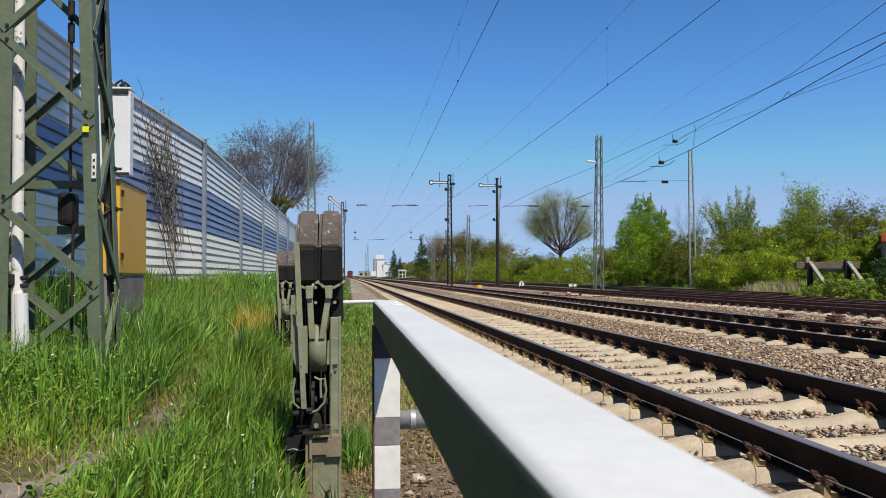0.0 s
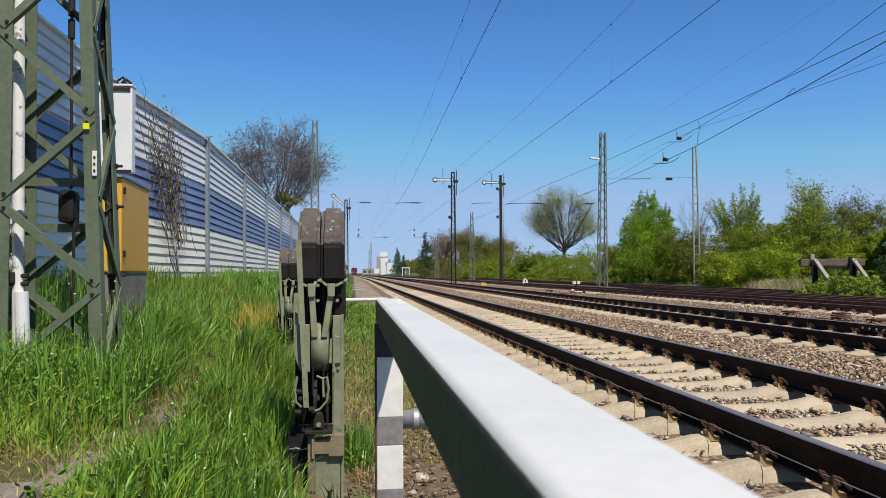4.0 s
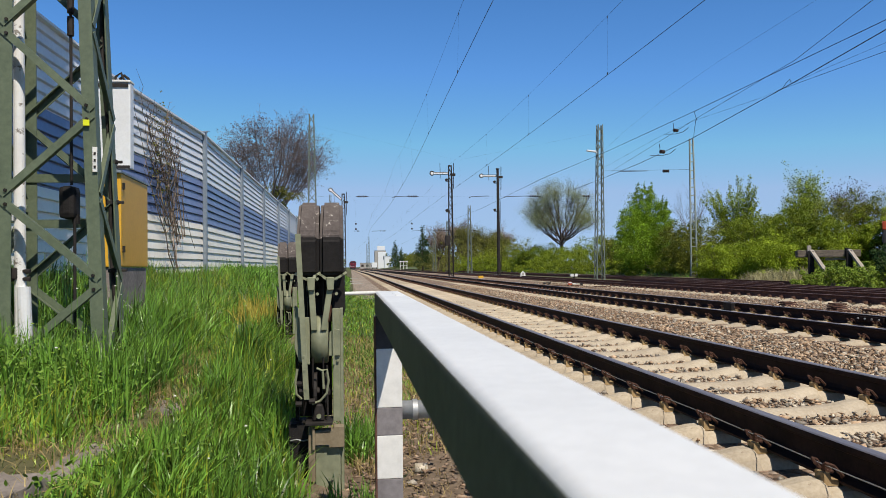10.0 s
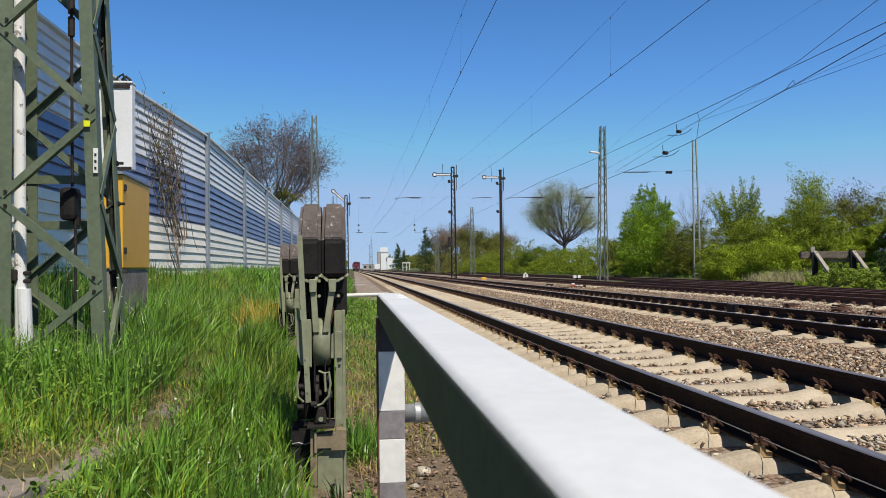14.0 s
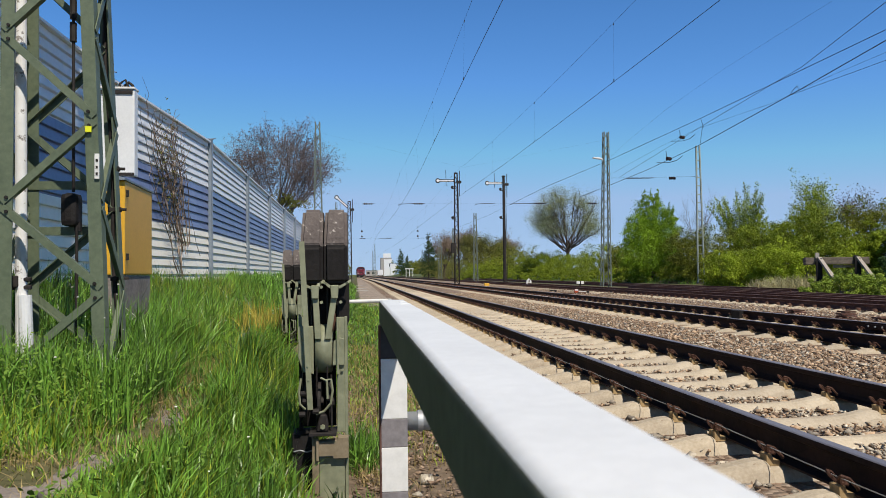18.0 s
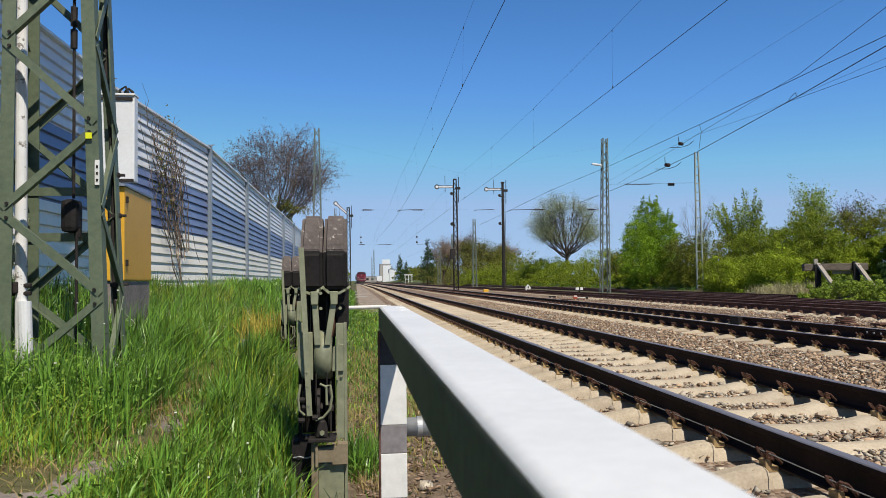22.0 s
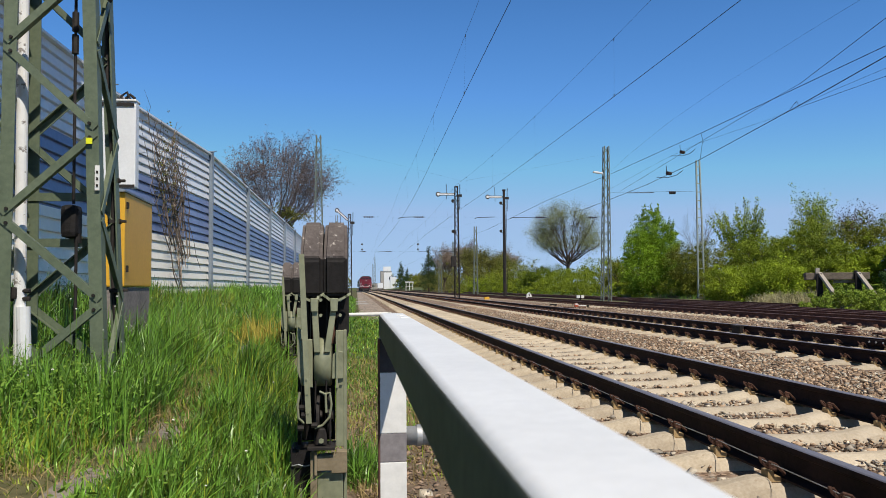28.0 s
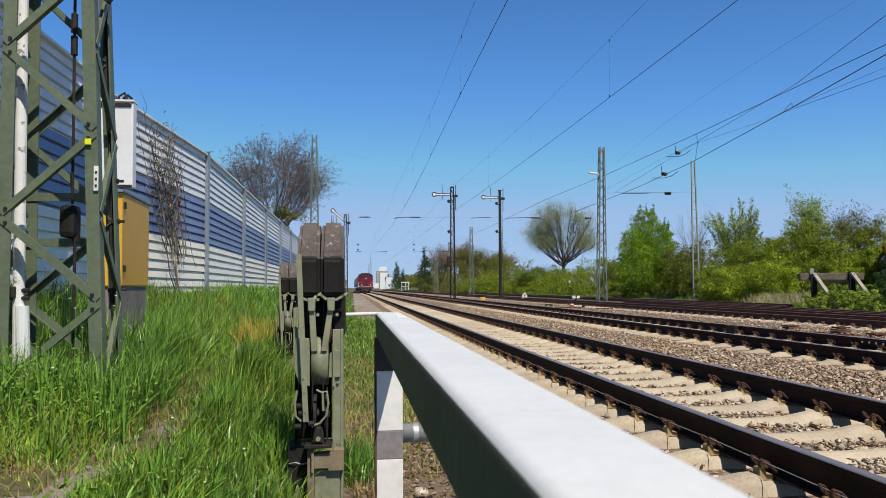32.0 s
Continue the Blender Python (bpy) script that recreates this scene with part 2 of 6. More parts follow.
M["twig_bark"] = surface("twig_bark", (0.11, 0.09, 0.085), (0.23, 0.195, 0.185), 0.9, grain=20, stain=4, bump=0.4, stretch=(3, 3, 0.6))
M["grass"] = surface("grass_blade", (0.036, 0.098, 0.011), (0.205, 0.385, 0.056), 0.38, grain=3, stain=0.9, bump=0, vary=-0.75, leaf=0.14)
M["grass_light"] = surface("grass_yellow_green", (0.12, 0.18, 0.014), (0.36, 0.42, 0.05), 0.42, grain=3, stain=1.2, bump=0, vary=-0.65, leaf=0.14)
M["creeper_bark"] = surface("creeper_bark", (0.09, 0.065, 0.05), (0.40, 0.31, 0.245), 0.9, grain=30, stain=6, bump=0.3, vary=0.3)
M["straw_yellow"] = surface("yellow_grass", (0.38, 0.30, 0.05), (0.60, 0.50, 0.11), 0.7, grain=3, stain=1, bump=0, vary=-0.3, leaf=0.3)
M["straw"] = surface("dry_grass", (0.30, 0.22, 0.10), (0.52, 0.41, 0.20), 0.7, grain=3, stain=1, bump=0, vary=-0.3, leaf=0.3)
M["loco_red"] = surface("loco_red", (0.125, 0.008, 0.02), (0.19, 0.014, 0.033), 0.4, grain=6, stain=0.8, bump=0.02)
M["wagon_orange"] = surface("wagon_orange", (0.42, 0.06, 0.015), (0.55, 0.10, 0.03), 0.5, grain=6, stain=0.8, bump=0.02)
M["coach_side"] = surface("coach_side", (0.03, 0.028, 0.032), (0.055, 0.05, 0.056), 0.5, grain=5, stain=0.6, bump=0.02)
M["loco_grey"] = surface("loco_grey", (0.03, 0.03, 0.033), (0.07, 0.068, 0.07), 0.6, grain=6, stain=1, bump=0.02)
M["glass"] = surface("dark_glass", (0.02, 0.025, 0.03), (0.04, 0.045, 0.05), 0.08, grain=4, stain=1, bump=0)
M["flower"] = surface("flower_white", (0.7, 0.7, 0.62), (0.82, 0.82, 0.75), 0.6, grain=20, stain=4, bump=0)
for key, lo, hi in (("leaf_bright", (0.08, 0.115, 0.008), (0.30, 0.385, 0.025)), ("leaf_green", (0.055, 0.12, 0.006), (0.28, 0.45, 0.022)), ("leaf_fresh", (0.11, 0.16, 0.008), (0.38, 0.49, 0.03)), ("leaf_weed", (0.055, 0.12, 0.012), (0.19, 0.31, 0.04)), ("leaf_mid", (0.06, 0.075, 0.008), (0.26, 0.285, 0.03)), ("leaf_dark", (0.014, 0.035, 0.008), (0.05, 0.10, 0.02)),
                    ("leaf_willow", (0.20, 0.245, 0.105), (0.40, 0.445, 0.225)), ("leaf_olive", (0.075, 0.08, 0.016), (0.24, 0.24, 0.055)), ("leaf_brown", (0.14, 0.10, 0.07), (0.36, 0.275, 0.21)),
                    ("leaf_red", (0.05, 0.02, 0.022), (0.12, 0.055, 0.05)), ("leaf_ivy", (0.075, 0.13, 0.010), (0.28, 0.38, 0.045)), ("straw_pale", (0.24, 0.22, 0.10), (0.46, 0.42, 0.24)), ("bud", (0.13, 0.105, 0.12), (0.27, 0.225, 0.25))):
    M[key] = surface(key, lo, hi, 0.62, grain=2.0, stain=0.35, bump=0, vary=-0.22, leaf=0.12)


# ---- building helpers ----
def part(name, bm, material, parent=None, label=""):
    """Links a bmesh, or a (vertices, faces) pair, as one mesh object under a thing or a part."""
    me = bpy.data.meshes.new(name)
    if isinstance(bm, tuple):
        me.from_pydata(*bm[:1], [], bm[1])
    else:
        bm.to_mesh(me)
        bm.free()
    for m in material if isinstance(material, list) else [material]:
        me.materials.append(M[m])
    ob = new(name, me)
    if parent:
        ob.parent = parent
    if label:
        ob["label"] = label
    return ob


def thing(name, label, category, at=(0, 0, 0), group="", kind="", rz=0.0):
    e = new(name)
    e.matrix_basis = pose(*at, 0, 0, rz)
    return tagged(e, label, category, group, kind)


def bx(bm, c, s, turn=None, bevel=0.0, index=0):
    """A box of centre c and size s, with bevelled edges."""
    r = bmesh.ops.create_cube(bm, size=1.0)
    mat = Matrix.Translation(c) @ (turn.to_4x4() if turn else Matrix()) @ Matrix.Diagonal((*s, 1))
    bmesh.ops.transform(bm, matrix=mat, verts=r["verts"])
    faces = {f for v in r["verts"] for f in v.link_faces}
    for f in faces:
        f.material_index = index
    if bevel:
        edges = {e for v in r["verts"] for e in v.link_edges}
        bmesh.ops.bevel(bm, geom=list(edges), offset=bevel, segments=2, affect="EDGES", profile=0.6)
    return bm


def rod(bm, a, b, r, n=8, r2=None, caps=True):
    """A round bar from a to b."""
    a, b = Vector(a), Vector(b)
    d = b - a
    c = bmesh.ops.create_cone(bm, cap_ends=caps, segments=n, radius1=r, radius2=r if r2 is None else r2, depth=d.length)
    m = Matrix.Translation((a + b) / 2) @ d.to_track_quat("Z", "Y").to_matrix().to_4x4()
    bmesh.ops.transform(bm, matrix=m, verts=c["verts"])
    return bm


def bar(bm, a, b, w, t, up=(0, 0, 1)):
    """A flat bar from a to b: w wide across, t thick along up."""
    a, b = Vector(a), Vector(b)
    d = (b - a).normalized()
    u = Vector(up)
    s = d.cross(u).normalized()
    u = s.cross(d)
    r = bmesh.ops.create_cube(bm, size=1.0)
    m = Matrix.Translation((a + b) / 2) @ Matrix((s, d, u)).transposed().to_4x4() @ Matrix.Diagonal((w, (b - a).length, t, 1))
    bmesh.ops.transform(bm, matrix=m, verts=r["verts"])
    return bm


def angle_bar(bm, a, b, w, t, e1, e2):
    """An L section along a-b with legs of width w towards e1 and e2."""
    a, b, e1, e2 = Vector(a), Vector(b), Vector(e1), Vector(e2)
    prof = [(0, 0), (w, 0), (w, t), (t, t), (t, w), (0, w)]
    ring = [[bm.verts.new(p + e1 * u + e2 * v) for u, v in prof] for p in (a, b)]
    for i in range(6):
        bm.faces.new((ring[0][i], ring[0][(i + 1) % 6], ring[1][(i + 1) % 6], ring[1][i]))
    bm.faces.new(ring[0][::-1])
    bm.faces.new(ring[1])
    return bm


def tube(bm, pts, r, n=6, r_end=None):
    """A tube along points."""
    pts = [Vector(p) for p in pts]
    rings = []
    for i, p in enumerate(pts):
        d = (pts[min(i + 1, len(pts) - 1)] - pts[max(i - 1, 0)]).normalized()
        u = d.orthogonal().normalized() if i == 0 else (u - d * u.dot(d)).normalized()
        v = d.cross(u)
        rr = r if r_end is None else r + (r_end - r) * i / (len(pts) - 1)
        rings.append([bm.verts.new(p + (u * math.cos(k * math.tau / n) + v * math.sin(k * math.tau / n)) * rr) for k in range(n)])
    for a, b in zip(rings, rings[1:]):
        for k in range(n):
            bm.faces.new((a[k], a[(k + 1) % n], b[(k + 1) % n], b[k]))
    bm.faces.new(rings[0][::-1])
    bm.faces.new(rings[-1])
    return bm


def prism(bm, outline, a, b, index=0):
    """An outline of (u, v) pairs extruded: a(u, v) gives the first end, b(u, v) the second."""
    r0 = [bm.verts.new(a(u, v)) for u, v in outline]
    r1 = [bm.verts.new(b(u, v)) for u, v in outline]
    n = len(outline)
    fs = [bm.faces.new((r0[i], r0[(i + 1) % n], r1[(i + 1) % n], r1[i])) for i in range(n)]
    fs += [bm.faces.new(r0[::-1]), bm.faces.new(r1)]
    for f in fs:
        f.material_index = index
    bmesh.ops.recalc_face_normals(bm, faces=fs)
    return bm


def mesh_arrays(name, verts, faces, material, parent=None):
    """Quads or triangles from arrays, quickly."""
    me = bpy.data.meshes.new(name)
    k = faces.shape[1]
    me.vertices.add(len(verts))
    me.vertices.foreach_set("co", np.asarray(verts, np.float32).ravel())
    me.loops.add(faces.size)
    me.loops.foreach_set("vertex_index", faces.astype(np.int32).ravel())
    me.polygons.add(len(faces))
    me.polygons.foreach_set("loop_start", np.arange(0, faces.size, k, dtype=np.int32))
    me.polygons.foreach_set("loop_total", np.full(len(faces), k, np.int32))
    me.update(calc_edges=True)
    me.validate()
    for m in material if isinstance(material, list) else [material]:
        me.materials.append(M[m])
    ob = new(name, me)
    if parent:
        ob.parent = parent
    return ob


def smooth(ob):
    ob.data.polygons.foreach_set("use_smooth", [True] * len(ob.data.polygons))
    return ob


rng = np.random.default_rng(7)


# ---- ground: one sheet to the horizon, a bank on the left, a low bank under the shrubs on the right ----
RAIL_Z = 0.30
LIFT = [(-3000, 0.9), (-6, 0.9), (-2.8, 0.86), (-1.4, 0.5), (-0.9, 0.42), (-0.35, 0.1), (0.0, 0.0), (18.5, 0.0), (21, 0.25), (26, 0.9), (60, 1.6), (3000, 1.6)]


def lift(x):
    for (x0, z0), (x1, z1) in zip(LIFT, LIFT[1:]):
        if x <= x1:
            f = (x - x0) / (x1 - x0)
            return z0 + (z1 - z0) * f * f * (3 - 2 * f)
    return LIFT[-1][1]


def ground_z(x, y):
    z = lift(x)
    if x < -0.2:
        z += 0.05 * noise.noise((x * 0.9, y * 0.9, 0)) * min(1, (-0.2 - x) * 2)
    return z


gx = [-2500, -900, -300, -80, -25, -9] + [-5 + 0.25 * i for i in range(22)] + [0.5, 1, 3, 6, 10, 14, 17, 18.5, 19.5, 20.5, 21.5, 23, 25, 27, 32, 40, 60, 120, 400, 900, 2500]
gy = [-400, -60, -15, -5] + [-3 + 0.3 * i for i in range(60)] + [15 + 1.5 * i for i in range(30)] + [62, 70, 80, 100, 140, 200, 300, 500, 900, 1600, 3500]
gv = [(x, y, ground_z(x, y)) for y in gy for x in gx]
nx = len(gx)
gf = [(j * nx + i, j * nx + i + 1, (j + 1) * nx + i + 1, (j + 1) * nx + i) for j in range(len(gy) - 1) for i in range(nx - 1)]
ground = smooth(part("ground", (gv, gf), ["soil", "field", "dry_soil"]))
for f in ground.data.polygons:
    c = f.center
    f.material_index = 1 if abs(c.x) > 60 or c.y > 200 else (2 if -0.3 < c.x < 1.6 and c.y < 9 else 0)
tagged(ground, "brown soil and grassy ground reaching to the horizon", "ground", kind="structure")

# gravel walkway beside the line, from a few metres on
bm = bmesh.new()
prism(bm, [(-0.12, 0.0), (-0.05, 0.035), (1.25, 0.035), (1.3, 0.0)], lambda u, v: (u + 0.22, 27, v), lambda u, v: (u, 900, v))
tagged(part("gravel_path", bm, "gravel"), "grey-brown fine gravel walkway beside the railway line", "path", kind="structure")

# pale slabs along the edge of the walkway
for x, y, turn in ((0.28, 52.0, 5), (0.22, 60.0, -6), (0.12, 75.0, 4)):
    t = thing("edge_slab", "pale weathered concrete slab at the walkway edge", "paving slab", (x, y, 0.02), "edge slabs", rz=turn)
    bm = bmesh.new()
    bx(bm, (0, 0, 0.02), (0.9, 1.3, 0.06), bevel=0.012)
    part("slab", bm, "concrete", t)

BEND_Y, BEND = 100.0, -0.0075


def bend(y):
    """The line turns slightly to one side beyond a hundred metres."""
    return BEND * max(0.0, y - BEND_Y)


# ballast bed under all tracks
bm = bmesh.new()
prism(bm, [(0.95, -0.02), (1.5, 0.05), (4.35, 0.05), (4.6, 0.085), (9.6, 0.085), (10.2, 0.06), (17.4, 0.06), (18.6, -0.02)], lambda u, v: (u, -14, v), lambda u, v: (u, BEND_Y, v))
prism(bm, [(0.95, -0.02), (1.5, 0.05), (4.35, 0.05), (4.6, 0.085), (9.6, 0.085), (10.2, 0.06), (17.4, 0.06), (18.6, -0.02)], lambda u, v: (u, BEND_Y, v), lambda u, v: (u + BEND * 800, 900, v))
tagged(part("ballast_bed", bm, "ballast"), "brown and grey crushed stone ballast under the tracks", "ballast", kind="structure")

# ---- tracks ----
HEAD = 0.036


def rail_profile():
    half = [(0.0, 0.172), (0.026, 0.1715), (0.034, 0.167), (HEAD, 0.158), (HEAD, 0.142), (0.030, 0.134), (0.010, 0.124), (0.008, 0.09), (0.009, 0.05), (0.022, 0.026), (0.070, 0.013), (0.075, 0.011), (0.075, 0.0)]
    return half + [(-u, v) for u, v in half[:0:-1]]


def add_rail(parent, x0, y0, x1, y1, top="rail_top", z=RAIL_Z - 0.172):
    bm = bmesh.new()
    prism(bm, rail_profile(), lambda u, v: (x0 + u, y0, z + v), lambda u, v: (x1 + u, y1, z + v))
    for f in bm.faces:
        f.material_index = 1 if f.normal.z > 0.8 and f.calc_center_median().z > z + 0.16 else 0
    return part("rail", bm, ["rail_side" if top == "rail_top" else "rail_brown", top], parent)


def sleeper_mesh():
    """Prestressed concrete sleeper: rounded humps on both sides of each sunken rail seat, lower waist, tapered sides and ends."""
    sect = [(-1.3, 0.15, 0.165), (-1.27, 0.19, 0.19), (-1.14, 0.19, 0.20), (-1.04, 0.19, 0.218), (-0.985, 0.19, 0.229), (-0.93, 0.19, 0.232), (-0.908, 0.19, 0.226), (-0.902, 0.20, 0.198),
            (-0.605, 0.20, 0.198), (-0.599, 0.19, 0.226), (-0.577, 0.19, 0.232), (-0.52, 0.19, 0.229), (-0.46, 0.19, 0.218), (-0.32, 0.18, 0.196), (0.0, 0.17, 0.188)]
    sect = sect + [(-a, b, c) for a, b, c in sect[-2::-1]]
    vs, fs = [], []
    for x, w, h in sect:
        t, z = w / 2, h - 0.214
        vs += [(x, -t - 0.035, -0.1), (x, -t - 0.008, z - 0.045), (x, -t + 0.022, z - 0.012), (x, -t + 0.06, z), (x, t - 0.06, z), (x, t - 0.022, z - 0.012), (x, t + 0.008, z - 0.045), (x, t + 0.035, -0.1)]
    for i in range(len(sect) - 1):
        for k in range(7):
            a = i * 8 + k
            fs.append((a, a + 1, a + 9, a + 8))
    fs += [tuple(range(7, -1, -1)), tuple(range(len(vs) - 8, len(vs)))]
    return vs, fs


def clip_mesh(side):
    """Rail fastening: tan guide plate against the hump, screw head and a bent spring clip with two loops."""
    bm = bmesh.new()
    s = side
    prism(bm, [(0.076, -0.012), (0.147, -0.012), (0.147, 0.046), (0.138, 0.052), (0.118, 0.046), (0.112, 0.016), (0.076, 0.014)], lambda u, v: (s * u, -0.036, v), lambda u, v: (s * u, 0.036, v), 1)
    rod(bm, (s * 0.108, 0, 0.01), (s * 0.108, 0, 0.066), 0.013, 6)
    rod(bm, (s * 0.108, 0, 0.052), (s * 0.108, 0, 0.074), 0.020, 6)
    rod(bm, (s * 0.108, 0, 0.047), (s * 0.108, 0, 0.052), 0.027, 8)
    for k in (-1, 1):
        tube(bm, [(s * 0.090, k * 0.013, 0.046), (s * 0.128, k * 0.017, 0.056), (s * 0.150, k * 0.030, 0.082), (s * 0.148, k * 0.050, 0.096), (s * 0.120, k * 0.064, 0.086), (s * 0.092, k * 0.068, 0.054), (s * 0.070, k * 0.058, 0.036), (s * 0.060, k * 0.036, 0.028)], 0.0085, 5)
    return bm


def far_clips(parent, spots):
    """Fastenings too small to pick apart, joined."""
    base = np.array([(-0.05, -0.06, 0), (0.05, -0.06, 0), (0.05, 0.06, 0), (-0.05, 0.06, 0), (-0.03, -0.05, 0.075), (0.03, -0.05, 0.075), (0.03, 0.05, 0.075), (-0.03, 0.05, 0.075)])
    quads = np.array([(0, 1, 5, 4), (1, 2, 6, 5), (2, 3, 7, 6), (3, 0, 4, 7), (4, 5, 6, 7)])
    p = np.array(spots)
    v = (base[None] + p[:, None]).reshape(-1, 3)
    f = (quads[None] + 8 * np.arange(len(p))[:, None, None]).reshape(-1, 4)
    tagged(mesh_arrays("rail_clips", v, f, "clip_rust", parent), "rusty rail fastenings", kind="stuff")


SLEEPER = bpy.data.meshes.new("sleeper")
sv, sf = sleeper_mesh()
bv = [(x, y * (w + 0.03 * (z < 0)), z) for x, w in ((-1.29, 0.08), (1.29, 0.08)) for y, z in ((-1, -0.1), (-1, -0.008), (1, -0.008), (1, -0.1))]
bf = [(0, 1, 5, 4), (1, 2, 6, 5), (2, 3, 7, 6), (3, 2, 1, 0), (4, 5, 6, 7)]
SLEEPER.from_pydata(sv, [], sf)
SLEEPER.materials.append(M["sleeper"])
CLIP = {}
for side in (-1, 1):
    cm = clip_mesh(side)
    CLIP[side] = bpy.data.meshes.new("rail_clip")
    cm.to_mesh(CLIP[side])
    cm.free()
    CLIP[side].materials.append(M["clip_rust"])
    CLIP[side].materials.append(M["shoulder"])


def track(label, cx, first, near_to, far_to, clips_to, top="rail_top", z=RAIL_Z, start=-12.0):
    t = thing("railway_track", label, "railway track", kind="structure")
    foot = z - 0.172
    for s in (-0.7535, 0.7535):
        add_rail(t, cx + s, start, cx + s, BEND_Y, top, foot)
        add_rail(t, cx + s, BEND_Y, cx + s + bend(900), 900, top, foot)
    y, far_v, far_f, spots = first, [], [], []
    n = 0
    while y > start + 1:
        y -= 0.6
    while y < far_to:
        if y < near_to:
            o = new("sleeper", SLEEPER)
            o.parent = t
            o.matrix_basis = pose(cx + rng.normal(0, 0.006), y, foot, 0, 0, rng.normal(0, 0.25))
        else:
            k = len(far_v)
            far_v += [(cx + bend(y) + a, y + b, foot + c) for a, b, c in bv]
            far_f += [tuple(i + k for i in f) for f in bf]
        for s in (-0.7535, 0.7535):
            for side in (-1, 1):
                if -6.0 < y < clips_to:
                    o = new("rail_clip", CLIP[side])
                    o.parent = t
                    o.matrix_basis = pose(cx + s, y + rng.normal(0, 0.004), foot, 0, 0, rng.normal(0, 2))
                elif clips_to <= y < 90:
                    spots.append((cx + s + side * 0.115, y, foot))
        y += 0.6
    tagged(part("sleepers", (far_v, far_f), "sleeper", t), "pale concrete sleepers", kind="stuff")
    far_clips(t, spots)
    return t


track("railway track with worn shiny rails on pale concrete sleepers", 3.03, 3.302, 45, 260, 30)
track("railway track with shiny rails half buried in ballast", 7.27, 8.93, 45, 200, 26)
track("rusty siding track with brown rails on stone ballast", 13.05, 9.1, 40, 160, 12, "rail_rusty_top", RAIL_Z - 0.02)

# turnout rails beside the third track and the stub siding towards the stop
t = thing("turnout_track", "rusty turnout rails curving beside the siding", "railway track", kind="structure")
for x0, y0, x1, y1 in ((14.45, 8, 15.2, 34), (14.9, 8, 16.8, 46), (15.6, 8, 18.0, 50)):
    add_rail(t, x0, y0, x1, y1, "rail_rusty_top", RAIL_Z - 0.19)
t = thing("stub_track", "short rusty siding ending at an old buffer stop", "railway track", kind="structure")
for dx in (-0.7535, 0.7535):
    add_rail(t, 18.45 + dx, 29.6, 18.45 + dx, 400, "rail_rusty_top", 0.12)

# fishplate and a small rail box on the second track
plate = thing("fishplate", "dark steel fishplate with four pale bolts on the rail", "rail joint", (7.978, 10.97, 0.235))
bm = bmesh.new()
bx(bm, (0, 0, 0), (0.03, 0.66, 0.075), bevel=0.006)
part("plate", bm, "rail_side", plate)
for dy in (-0.24, -0.08, 0.08, 0.24):
    bm = bmesh.new()
    rod(bm, (-0.035, dy, 0), (-0.01, dy, 0), 0.016, 6)
    part("bolt", bm, "galvanised", plate)
rbox = thing("rail_contact_box", "small dark contact box fixed to the rail", "track equipment", (7.93, 15.3, 0.10))
bm = bmesh.new()
bx(bm, (0, 0, 0.09), (0.10, 0.34, 0.17), bevel=0.015)
part("housing", bm, "cast_black", rbox)
bm = bmesh.new()
bx(bm, (0.0, 0, 0.182), (0.12, 0.36, 0.015), bevel=0.004)
part("lid", bm, "dark_iron", rbox)

# thin signal wire running along the near rail
bm = bmesh.new()
tube(bm, [(2.135, -10 + 1.2 * i, 0.222 - 0.010 * (i % 2)) for i in range(60)], 0.0028, 4)
tagged(part("signal_wire", bm, "galvanised"), "thin steel signal wire stretched along the rail", "wire")


# ---- loose stones: real pieces where the camera sees them singly ----
def stones(name, label, spots, sizes, material="stone", flat=0.6):
    n = len(spots)
    octa = np.array([(1, 0, 0), (-1, 0, 0), (0, 1, 0), (0, -1, 0), (0, 0, 1), (0, 0, -1)], float)
    faces = np.array([(0, 2, 4), (2, 1, 4), (1, 3, 4), (3, 0, 4), (2, 0, 5), (1, 2, 5), (3, 1, 5), (0, 3, 5)])
    v = octa[None] * rng.uniform(0.6, 1.5, (n, 6, 1)) + rng.uniform(-0.5, 0.5, (n, 6, 3))
    v *= (sizes[:, None] * rng.uniform(0.28, 1.7, (n, 3)))[:, None, :]
    ang = rng.uniform(0, math.tau, (n, 3))
    for k in range(3):
        c, s = np.cos(ang[:, k])[:, None], np.sin(ang[:, k])[:, None]
        i, j = [(0, 1), (1, 2), (0, 2)][k]
        a, b = v[:, :, i].copy(), v[:, :, j].copy()
        v[:, :, i], v[:, :, j] = a * c - b * s, a * s + b * c
    v[:, :, 2] *= flat
    v += np.asarray(spots)[:, None, :]
    f = (faces[None] + 6 * np.arange(n)[:, None, None]).reshape(-1, 3)
    return tagged(mesh_arrays(name, v.reshape(-1, 3), f, material), label, "stones", kind="stuff")


def spread(n, x0, x1, y0, y1, z, jitter=0.02, power=2.0):
    """Spots over a strip, denser towards its near end."""
    y = y0 + (y1 - y0) * rng.random(n) ** power
    return np.c_[rng.uniform(x0, x1, n), y, z + rng.uniform(-jitter, jitter, n)]


def cribs(n, cx, first, y0, y1, depth=0.048):
    """Spots in the gaps between sleepers."""
    k = rng.integers(int((y0 - first) / 0.6), int((y1 - first) / 0.6), n)
    y = first + 0.6 * k + 0.3 + rng.uniform(-0.20, 0.20, n)
    x = cx + np.where(rng.random(n) < 0.8, rng.uniform(-0.55, 0.55, n), rng.choice((-1, 1), n) * rng.uniform(0.95, 1.35, n))
    return np.c_[x, y, depth + rng.uniform(-0.025, 0.02, n)]


